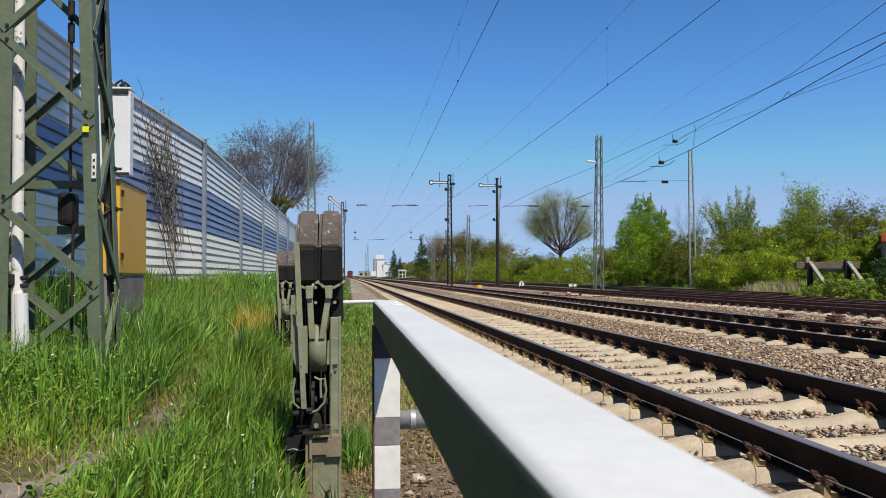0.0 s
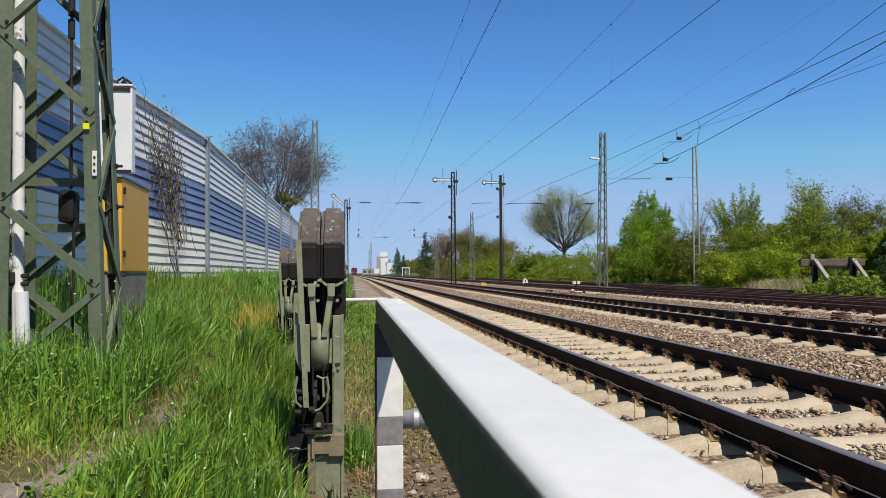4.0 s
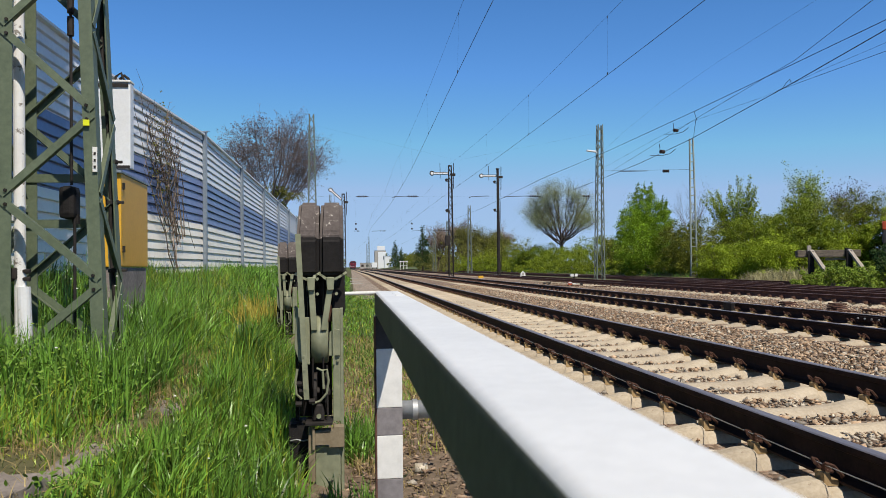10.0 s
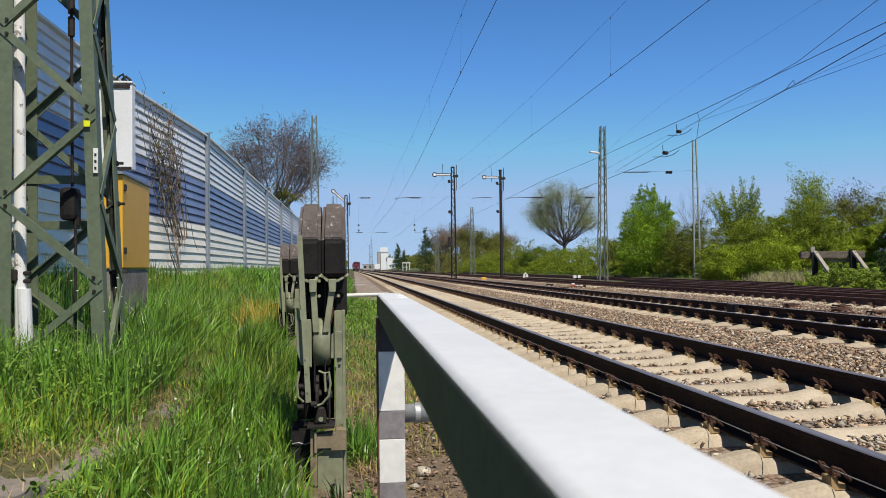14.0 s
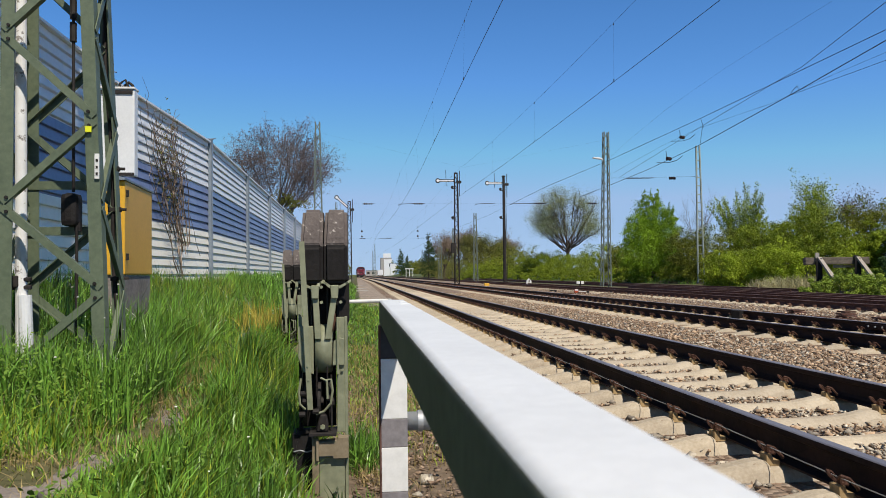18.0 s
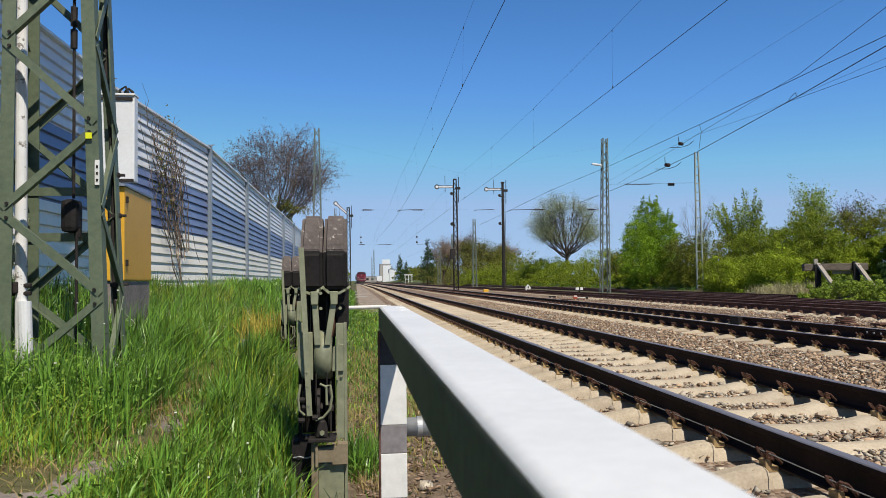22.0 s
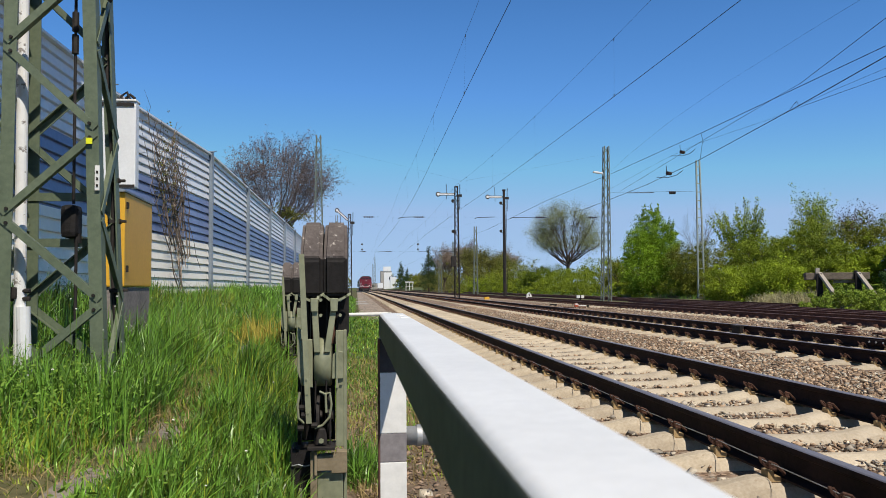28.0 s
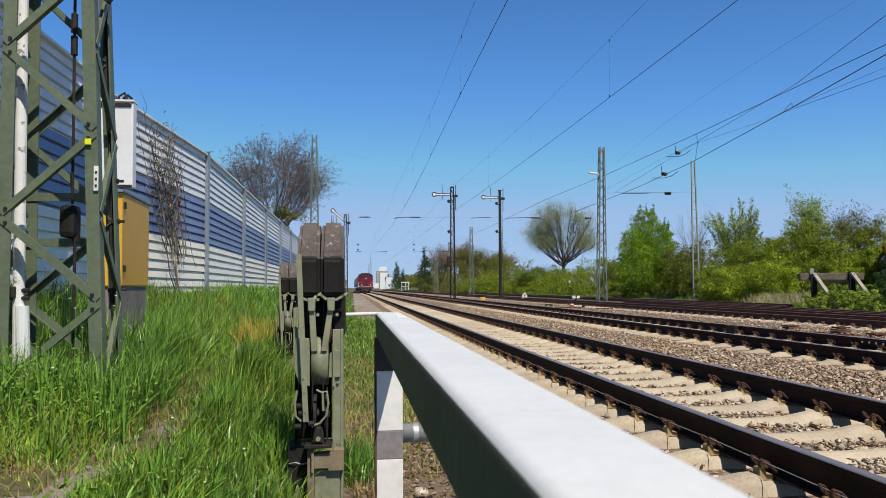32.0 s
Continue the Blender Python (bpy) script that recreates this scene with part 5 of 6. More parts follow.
def limbs(base, height, spread_, levels, first, seed, lean=(0, 0), r0=0.16, sides=5, kids=4, rise=0.55):
    """A tapered trunk with branching limbs. Returns mesh arrays and twig ends."""
    r = random.Random(seed)
    V, F, ends = [], [], []

    def stick(p, d, length, rad, level):
        steps = 4 if level < 2 else 3
        rings, pts = [], []
        for i in range(steps + 1):
            k = len(V)
            rr = rad * (1 - 0.55 * i / steps)
            u = d.orthogonal().normalized()
            w = d.cross(u)
            n = sides if level < 2 else 3
            for j in range(n):
                V.append(p + (u * math.cos(j * math.tau / n) + w * math.sin(j * math.tau / n)) * rr)
            rings.append((k, n))
            pts.append((p.copy(), d.copy(), rr))
            p = p + d * (length / steps)
            d = (d + Vector((r.gauss(0, 0.10), r.gauss(0, 0.10), r.gauss(0.03, 0.07)))).normalized()
        for (k0, n), (k1, _) in zip(rings, rings[1:]):
            for j in range(n):
                F.append((k0 + j, k0 + (j + 1) % n, k1 + (j + 1) % n, k1 + j))
        if level >= levels:
            ends.extend((q[0].x, q[0].y, q[0].z) for q in pts[1:])
            return
        m = first if level == 0 else kids
        for i in range(m):
            q, dd, rr = pts[min(steps, 1 + (steps * (i + 1)) // (m + 1))] if level else pts[min(steps, 2 + i * 2 // max(1, m))]
            ang = r.uniform(0, math.tau)
            out = Vector((math.cos(ang) * spread_, math.sin(ang) * spread_, rise + r.uniform(-0.2, 0.35)))
            nd = (dd * 0.75 + out * 0.8).normalized()
            stick(q, nd, length * r.uniform(0.55, 0.8), rr * 0.72, level + 1)

    stick(Vector(base), Vector((lean[0], lean[1], 1)).normalized(), height, r0, 0)
    return np.array([tuple(v) for v in V]), np.array(F), ends


def tree(label, base, height, spread_, levels, first, seed, leaf=None, n=0, size=0.12, r0=0.16, kids=4, rise=0.55, jitter=0.25, bark="bark", lean=(0, 0)):
    t = thing("tree", label, "tree")
    v, f, ends = limbs(base, height, spread_, levels, first, seed, lean, r0, 5, kids, rise)
    mesh_arrays("trunk", v, f, bark, t)
    if leaf:
        e = np.array(ends)
        pick = e[rng.integers(0, len(e), n)]
        p = pick + rng.normal(size=pick.shape) * jitter
        a = rng.normal(size=p.shape)
        a /= np.linalg.norm(a, axis=1)[:, None]
        q = np.cross(a, rng.normal(size=p.shape))
        q /= np.linalg.norm(q, axis=1)[:, None]
        s = size * rng.uniform(0.5, 1.3, len(p))[:, None]
        vv = np.stack([p - q * s * 0.5, p + np.cross(a, q) * s * 0.3, p + q * s * 0.5, p - np.cross(a, q) * s * 0.3], 1).reshape(-1, 3)
        mesh_arrays("crown", vv, np.arange(len(vv)).reshape(-1, 4), leaf, t)
    return t


def fan_tree(label, base, fork, crown, n1, n2, n3, seed, r0, leaf=None, n=0, size=0.1, jitter=0.2, low=-0.25, twig=0.5, bark="bark", outer=0.0, leaf_from=-9.0):
    """A short trunk whose limbs fan out to the surface of a round crown (x, y, z, rx, ry, rz), then fork twice more."""
    g = random.Random(seed)
    V, F, ends = [], [], []
    c, rad = Vector(crown[:3]), Vector(crown[3:])

    def path(a, b, sag, ra, rb, steps, sides):
        pts = []
        for i in range(steps + 1):
            f = i / steps
            p = a.lerp(b, f) + Vector((0, 0, -sag * 4 * f * (1 - f)))
            if 0 < i < steps:
                p += Vector((g.gauss(0, 1), g.gauss(0, 1), g.gauss(0, 1))) * 0.018 * (b - a).length
            pts.append(p)
        for i, p in enumerate(pts):
            d = (pts[min(i + 1, steps)] - pts[max(0, i - 1)]).normalized()
            u = d.orthogonal().normalized()
            w = d.cross(u)
            rr = ra + (rb - ra) * i / steps
            k = len(V)
            V.extend(p + (u * math.cos(j * math.tau / sides) + w * math.sin(j * math.tau / sides)) * rr for j in range(sides))
            if i:
                F.extend((k - sides + j, k - sides + (j + 1) % sides, k + (j + 1) % sides, k + j) for j in range(sides))
        return pts

    def surface_point(k):
        while True:
            d = Vector((g.gauss(0, 1), g.gauss(0, 1), g.gauss(0, 1))).normalized()
            if d.z > low:
                return c + Vector((d.x * rad.x, d.y * rad.y, d.z * rad.z)) * k

    top = Vector(fork)
    path(Vector(base), top, 0, r0, r0 * 0.8, 5, 7)
    for i in range(n1):
        b1 = surface_point(g.uniform(0.7, 0.93))
        p1 = path(top + Vector((0, 0, g.uniform(-0.7, 0.3) * r0 * 3)), b1, (b1 - top).length * g.uniform(0.02, 0.10), r0 * 0.42, 0.022, 6, 5)
        for j in range(n2):
            s1 = p1[g.randint(2, 5)]
            b2 = b1.lerp(surface_point(g.uniform(0.75, 1.03)), g.uniform(0.25, 0.55))
            b2 = b2 + (b2 - c) * g.uniform(0.0, 0.1)
            p2 = path(s1, b2, (b2 - s1).length * 0.06, r0 * 0.09, 0.010, 4, 3)
            for k in range(n3):
                s2 = p2[g.randint(1, 4)]
                d = (s2 - c).normalized() * 0.8 + Vector((g.gauss(0, 0.6), g.gauss(0, 0.6), g.gauss(0.15, 0.5)))
                b3 = s2 + d.normalized() * twig * g.uniform(0.5, 1.5)
                p3 = path(s2, b3, 0, 0.0075, 0.004, 2, 3)
                ends.extend(tuple(q) for q in p3[1:])
    t = thing("tree", label, "tree")
    mesh_arrays("trunk", np.array([tuple(v) for v in V]), np.array(F), bark, t)
    if leaf:
        e = np.array(ends)
        keep = np.linalg.norm((e - np.array(crown[:3])) / np.array(crown[3:]), axis=1) > outer
        keep &= e[:, 2] > crown[2] + leaf_from * crown[5]
        e = e[keep]
        pick = e[rng.integers(0, len(e), n)]
        p = pick + rng.normal(size=pick.shape) * jitter
        a = rng.normal(size=p.shape)
        a /= np.linalg.norm(a, axis=1)[:, None]
        q = np.cross(a, rng.normal(size=p.shape))
        q /= np.linalg.norm(q, axis=1)[:, None]
        s = size * rng.uniform(0.5, 1.3, len(p))[:, None]
        vv = np.stack([p - q * s * 0.5, p + np.cross(a, q) * s * 0.3, p + q * s * 0.5, p - np.cross(a, q) * s * 0.3], 1).reshape(-1, 3)
        mesh_arrays("crown", vv, np.arange(len(vv)).reshape(-1, 4), leaf, t)
    return t


def shrub(label, blobs, n, size, leaf, name="shrub", group="shrubs of the hedge", per=220):
    t = thing(name, label, "shrub", group=group)
    leaves("foliage", blobs, int(n * 0.8), size * 1.1, leaf, t, per=per)
    for b in blobs[:6]:
        for k in range(3):
            a = rng.uniform(0, math.tau)
            bm = bmesh.new()
            tube(bm, [(b[0], b[1], ground_z(b[0], b[1]) - 0.1), (b[0] + 0.3 * b[3] * math.cos(a), b[1] + 0.3 * b[4] * math.sin(a), b[2]), (b[0] + 0.7 * b[3] * math.cos(a), b[1] + 0.7 * b[4] * math.sin(a), b[2] + 0.6 * b[5])], 0.012 * min(3.0, b[5] + 0.3), 4, 0.006)
            part("stem", bm, "bark", t)
    return t


def row(x0, y0, x1, y1, n, h, seed, r=1.5):
    q = random.Random(seed)
    out = []
    for i in range(n):
        f = (i + q.uniform(0.2, 0.8)) / n
        x, y = x0 + (x1 - x0) * f + q.uniform(-0.5, 0.5), y0 + (y1 - y0) * f
        hh = h * q.uniform(0.65, 1.15)
        out.append((x, y, ground_z(x, y) + hh * 0.45, r * q.uniform(0.8, 1.3), r * q.uniform(0.8, 1.3), hh * 0.55))
    return out


# tree behind the barrier, still in bud
budding = fan_tree("budding broad-crowned tree with fine bare twigs behind the barrier", (-6.0, 56, 0.8), (-5.7, 56, 5.2), (-5.35, 56, 8.6, 4.3, 3.8, 4.0), 22, 12, 13, 3, 0.18, "bud", 24000, 0.09, 0.08, -0.3, 0.75, "twig_bark")
leaves("young_leaves", [(-5.4, 55.5, 6.6, 1.0, 0.9, 0.9), (-4.4, 55.5, 6.0, 1.2, 1.0, 1.0), (-3.5, 55.6, 5.3, 1.0, 0.9, 0.8)], 2600, 0.12, "leaf_olive", budding, 0.2, core=0)

# hedge along the far side
shrub("dense olive-green hawthorn hedge along the siding", row(22.9, 53, 23.6, 44, 10, 3.3, 1, 1.5), 56000, 0.075, "leaf_mid", per=150)
shrub("sunlit bright green shrub at the siding", row(20.9, 43.5, 21.7, 36.8, 10, 2.2, 2, 1.15), 60000, 0.066, "leaf_fresh", per=170)
shrub("dense green shrub behind the sunlit shrub", row(23.3, 44.5, 24.6, 37.6, 9, 3.5, 6, 1.3), 56000, 0.068, "leaf_bright", per=150)
shrub("brownish-green thicket in the hedge", row(25.2, 46, 26.6, 42.5, 6, 3.5, 8, 1.3), 34000, 0.07, "leaf_olive", per=120)
shrub("olive-green hedge behind the buffer stop", row(25.8, 41.5, 30.6, 39.0, 9, 3.9, 7, 1.6), 64000, 0.075, "leaf_mid", per=140)
shrub("leafy green shrubs above the buffer stop", row(25.6, 39.8, 29.6, 37.2, 8, 3.0, 9, 1.2), 46000, 0.07, "leaf_fresh", per=130)
shrub("mixed green shrubs along the siding", row(24.6, 70, 25.2, 54, 11, 2.7, 3, 1.6), 52000, 0.09, "leaf_mid", per=110)
shrub("bright yellow-green shrubs before the hedge", row(22.0, 41.8, 21.9, 36.5, 6, 1.2, 20, 0.9), 15000, 0.07, "leaf_fresh", per=90)
shrub("low sunlit shrubs at the edge of the siding", row(22.4, 62, 22.6, 51.5, 7, 1.3, 19, 1.1) + row(22.9, 53, 23.2, 49, 4, 1.2, 43, 0.9) + row(21.6, 78, 21.6, 54, 12, 1.1, 44, 1.0), 46000, 0.075, "leaf_bright", per=90)
shrub("low bright green hedge along the siding", row(25, 112, 25, 70, 18, 2.8, 4, 2.2), 64000, 0.10, "leaf_bright", per=90)
shrub("green shrubs far along the line", row(24, 215, 25.5, 110, 16, 4.0, 5, 3.2), 46000, 0.15, "leaf_mid", per=60)
shrub("ivy covering the bank round the buffer stop", [(x, y, ground_z(x, y) + 0.42, 0.9, 0.9, 0.42) for x, y in ((17.9, 26.6), (17.7, 27.6), (18.9, 25.6), (19.7, 26.4), (18.6, 27.2), (19.5, 27.9), (20.6, 27.9), (18.4, 28.6), (20.3, 29.4), (21.3, 29.5), (20.6, 30.8), (21.6, 31.2), (22.2, 30.4), (20.4, 27.6), (21.0, 28.4), (20.7, 28.9), (21.2, 29.0))], 52000, 0.06, "leaf_ivy", "ivy_patch", "ivy", per=120)
shrub("dark bush at the edge of the siding", [(20.6, 27.1, 0.9, 0.6, 0.6, 0.8), (21.1, 27.6, 1.1, 0.8, 0.8, 0.9)], 12000, 0.06, "leaf_dark")

young = tree("leafy young tree with dense bright green crown", (22.1, 55.5, 0.4), 2.6, 0.5, 3, 9, 11, "leaf_green", 6000, 0.09, 0.10, 4, 0.9, 0.16)
leaves("crown", [(21.6, 55.5, 2.2, 1.9, 1.7, 1.4), (22.9, 55.5, 2.6, 1.2, 1.3, 1.2), (21.9, 55.5, 3.7, 1.75, 1.6, 1.2), (23.3, 55.5, 4.0, 1.0, 1.0, 0.9), (21.2, 55.5, 4.6, 1.0, 1.0, 0.9), (22.4, 55.5, 5.0, 1.35, 1.2, 1.0), (22.1, 55.5, 6.0, 0.8, 0.8, 0.9), (23.6, 55.5, 5.0, 0.5, 0.5, 0.7), (20.5, 55.5, 3.6, 0.6, 0.6, 0.8)], 58000, 0.082, "leaf_green", young, 0.62, per=52)
leaves("top_shoots", [(21.5 + 0.17 * k, 55.5, 6.5 + 0.35 * math.sin(k * 2.1), 0.10, 0.15, 0.62) for k in range(8)] + [(23.1 + 0.16 * k, 55.5, 5.6 + 0.2 * math.sin(k * 2.6), 0.10, 0.15, 0.5) for k in range(6)], 5600, 0.082, "leaf_green", young, 0.1, per=9, core=0)
fan_tree("pale green willow with a round airy crown", (27.2, 96, 0.5), (27.1, 96, 4.2), (27.1, 96, 8.0, 5.0, 4.6, 4.2), 24, 11, 11, 12, 0.27, "leaf_willow", 96000, 0.064, 0.3, -0.55, 0.9, "bark", 0.55, -0.5)
shoots = thing("tree", "young tree with a fan of upright leafy shoots in the hedge", "tree")
q = random.Random(13)
along = []
bm = bmesh.new()
rod(bm, (28.1, 53, 0.6), (28.1, 53, 2.6), 0.09, 7, 0.07)
for k in range(44):
    a = q.uniform(-1.0, 1.0)
    d = Vector((a * 0.72, q.gauss(0, 0.28), 1.0)).normalized()
    p0 = Vector((28.1 + a * 0.5, 53 + q.gauss(0, 0.2), 2.4 + q.uniform(0, 0.8)))
    n = q.uniform(2.6, 4.4) * (1 - 0.22 * abs(a))
    p1 = p0 + d * n + Vector((0, 0, 0.25))
    tube(bm, [p0, p0.lerp(p1, 0.5) - Vector((0, 0, 0.1)), p1], 0.022, 4, 0.006)
    along += [tuple(p0.lerp(p1, q.uniform(0.12, 1.0))) for _ in range(260)]
part("trunk", bm, "bark", shoots)
e = np.array(along) + rng.normal(size=(len(along), 3)) * 0.10
a = rng.normal(size=e.shape) * 0.8 + np.array((0, -0.3, 0.7))
a /= np.linalg.norm(a, axis=1)[:, None]
v = leaf_quads(e, a, 0.13)
mesh_arrays("crown", v, np.arange(len(v)).reshape(-1, 4), "leaf_fresh", shoots)
tree("bare grey tree in the hedge", (26.0, 56, 0.8), 3.1, 0.7, 4, 6, 14, None, 0, 0.1, 0.06, 4, 0.5, bark="twig_bark")
tree("sparse birch with yellow-green leaves in the hedge", (27.1, 42.5, 0.9), 2.7, 0.5, 3, 8, 15, "leaf_fresh", 5200, 0.10, 0.06, 4, 0.9, 0.12)
tree("reddish-leaved plum tree in the hedge", (29.3, 42, 0.9), 2.2, 0.6, 3, 8, 16, "leaf_red", 4200, 0.085, 0.06, 4, 0.8, 0.10)

# trees further along the line
shrub("low bright green growth on the bank along the line", row(20.9, 132, 20.7, 76, 22, 1.3, 45, 1.4) + row(22.6, 128, 22.6, 80, 18, 1.9, 46, 1.5), 60000, 0.095, "leaf_bright", per=80)
tree("olive-leaved tree at the far end of the hedge", (27.9, 150, 0.5), 3.6, 1.0, 3, 8, 21, "leaf_olive", 22000, 0.17, 0.3, 5, 0.5, 0.5)
tree("bare brown tree at the far end of the hedge", (20.7, 165, 0.5), 4.6, 0.85, 4, 7, 22, "leaf_brown", 15000, 0.12, 0.3, 5, 0.6, 0.22)
tree("brown budding tree far along the line", (18.0, 158, 0.3), 4.0, 0.85, 4, 7, 23, "leaf_brown", 15000, 0.12, 0.3, 5, 0.6, 0.22)
tree("reddish budding tree far along the line", (31.5, 160, 0.5), 3.8, 0.9, 4, 6, 24, "leaf_brown", 11000, 0.13, 0.3, 5, 0.6, 0.22)
for x, y, h in ((13.9, 148, 9.6), (19, 330, 13), (22, 335, 10)):
    t = thing("tree", "dark green conifer far along the line", "tree")
    leaves("crown", [(x, y, h * (0.16 + 0.10 * k), 0.24 * h * (1 - 0.115 * k), 0.24 * h * (1 - 0.115 * k), 0.13 * h) for k in range(8)], 20000, 0.010 * h, "leaf_dark", t, 0.15, 0.1, per=50)
    bm = bmesh.new()
    rod(bm, (x, y, -0.2), (x, y, h * 0.9), 0.2, 6, 0.05)
    part("trunk", bm, "bark", t)
shrub("low green shrubs along the far siding", row(17.5, 128, 22, 118, 7, 2.6, 41, 1.9) + row(21, 138, 27, 124, 7, 3.4, 42, 2.2), 36000, 0.11, "leaf_bright", per=60)
shrub("green undergrowth far along the line", row(17, 140, 24, 260, 14, 5.0, 31, 3.5), 44000, 0.14, "leaf_olive", per=60)
shrub("far green woodland strip on the horizon", row(30, 430, 75, 700, 14, 9, 32, 9), 34000, 0.6, "leaf_mid", "far_trees", "far trees", 30)
shrub("far green woodland strip beyond the barrier", row(-8, 500, -90, 700, 12, 9, 33, 9), 16000, 0.8, "leaf_mid", "far_trees", "far trees", 30)

tree("purple-brown bare tree far along the line", (25.2, 172, 0.5), 5.2, 0.85, 4, 7, 25, "bud", 13000, 0.11, 0.3, 5, 0.6, 0.2)
tree("brown budding broad tree far along the line", (22.6, 150, 0.4), 4.0, 0.95, 4, 7, 26, "leaf_olive", 16000, 0.16, 0.3, 5, 0.5, 0.45)
shrub("olive-brown thicket far along the line", row(19, 142, 31, 152, 8, 6.0, 34, 2.6), 36000, 0.13, "leaf_olive", per=60)

# ---- buildings at the end of the line ----
def block(name, label, at, size, floors, cols, mat="white_paint", roof="wall_post"):
    t = thing(name, label, "building", at)
    bm = bmesh.new()
    bx(bm, (0, 0, size[2] / 2), size, bevel=0.1)
    part("wall", bm, mat, t)
    bm = bmesh.new()
    bx(bm, (0, 0, size[2] + 0.15), (size[0] * 1.03, size[1] * 1.03, 0.3))
    part("roof", bm, roof, t)
    for i in range(floors):
        for j in range(cols):
            bm = bmesh.new()
            bx(bm, (-size[0] / 2 + (j + 0.5) * size[0] / cols, -size[1] / 2, (i + 0.55) * size[2] / floors), (size[0] / cols * 0.5, 0.2, size[2] / floors * 0.4))
            part("window", bm, "dark_iron", t)
    return t


tower = block("tower_building", "pale grey tower block with a white front beyond the trees", (19.7, 520, 0), (7.6, 9, 12), 0, 0, "concrete")
bm = bmesh.new()
bx(bm, (1.3, -4.8, 5.6), (5.6, 0.8, 11.2), bevel=0.05)
part("white_front", bm, "white_paint", tower, "white rendered front")
bm = bmesh.new()
bx(bm, (0.6, -3, 13.6), (5.2, 3, 3.2), bevel=0.1)
part("white_sign_box", bm, "white_paint", tower, "white box on the roof")
for a, b, c, d in ((2.7, 7.2, 1.6, 2.4), (3.4, 3.6, 0.9, 3.4)):
    bm = bmesh.new()
    bx(bm, (a, -5.2, b), (c, 0.1, d), bevel=0.02)
    part("window", bm, "glass", tower)
block("low_building", "low white building beyond the tracks", (23.6, 500, 0), (4, 8, 8), 0, 0)
block("goods_shed", "low grey shed at the end of the line", (13.5, 560, 0), (14, 10, 4), 1, 4, "concrete")
wag = thing("white_van", "white box van parked near the far tracks", "van", (14.2, 470, 0.1))
bm = bmesh.new()
bx(bm, (0, 0, 2.3), (3.2, 6, 3.0), bevel=0.1)
part("box_body", bm, "white_paint", wag)
bm = bmesh.new()
for sx in (-1.2, 1.2):
    rod(bm, (sx - 0.2, -2, 0.45), (sx + 0.2, -2, 0.45), 0.45, 10)
part("wheel", bm, "dark_iron", wag)
frame_ = thing("loading_gauge", "white steel frame beside the far tracks", "steel frame", (18.5, 270, 0))
for x in (-1.2, 0, 1.2):
    bm = bmesh.new()
    bx(bm, (x, 0, 1.5), (0.2, 0.2, 3.0))
    part("post", bm, "white_dirty", frame_)
bm = bmesh.new()
bx(bm, (0, 0, 3.0), (2.9, 0.3, 0.35))
bx(bm, (0, 0, 1.5), (2.4, 0.15, 0.15))
part("beam", bm, "white_dirty", frame_)

# red wagon corner beyond the bushes
wg = thing("railway_wagon", "dark wagon with orange-red upper band standing behind the bushes", "wagon", (27.55, 36.7, 0.5), rz=-37)
bm = bmesh.new()
bx(bm, (1.5, 3, 1.40), (3.0, 8, 1.6), bevel=0.05)
part("body", bm, "loco_grey", wg)
bm = bmesh.new()
bx(bm, (1.5, 3, 2.43), (3.04, 8.04, 0.44), bevel=0.05)
part("roof_band", bm, "wagon_orange", wg, "orange-red upper band")
bm = bmesh.new()
bx(bm, (-0.02, 3, 1.85), (0.05, 7.0, 0.55), bevel=0.01)
part("window_band", bm, "glass", wg)
bm = bmesh.new()
bx(bm, (1.5, 3, 0.35), (2.6, 7.5, 0.5))
part("underframe", bm, "dark_iron", wg)


# ---- grass, weeds and path ----
def blades(name, label, p, h, w, material, lean=0.5, way=None, fine=True):
    """Bent tapering blades at the points p."""
    n = len(p)
    ang = rng.uniform(0, math.tau, n)
    side = np.c_[np.cos(ang), np.sin(ang), np.zeros(n)]
    ld = rng.uniform(0, math.tau, n) if way is None else way
    le = np.abs(rng.normal(0, lean, n)) * h
    bend = np.c_[np.cos(ld) * le, np.sin(ld) * le, np.zeros(n)]
    rows_ = []
    for f, ww in ((0, 0.8), (0.4, 1.0), (0.75, 0.7), (1.0, 0.08)) if fine else ((0, 0.8), (0.5, 1.0), (1.0, 0.08)):
        c = p + np.c_[np.zeros((n, 2)), h * f * (1 - 0.25 * f * np.minimum(1, le / np.maximum(h, 1e-3)))] + bend * f ** 2.6
        rows_ += [c - side * (w * ww / 2)[:, None], c + side * (w * ww / 2)[:, None]]
    v = np.stack(rows_, 1).reshape(-1, 3)
    q = np.array([(0, 1, 3, 2), (2, 3, 5, 4), (4, 5, 7, 6)][:3 if fine else 2])
    f = (q[None] + len(rows_) * np.arange(n)[:, None, None]).reshape(-1, 4)
    return tagged(mesh_arrays(name, v, f, material), label, "grass", kind="stuff")


def on_ground(x, y):
    return np.array([ground_z(a, b) for a, b in zip(x, y)])


def path_x(y):
    """The middle of the worn footpath."""
    return np.interp(y, (2.0, 2.6, 3.1, 3.6, 4.3, 5.4, 8.0, 12.0), (-1.2, -1.12, -1.02, -0.93, -0.97, -1.12, -1.08, -1.05))


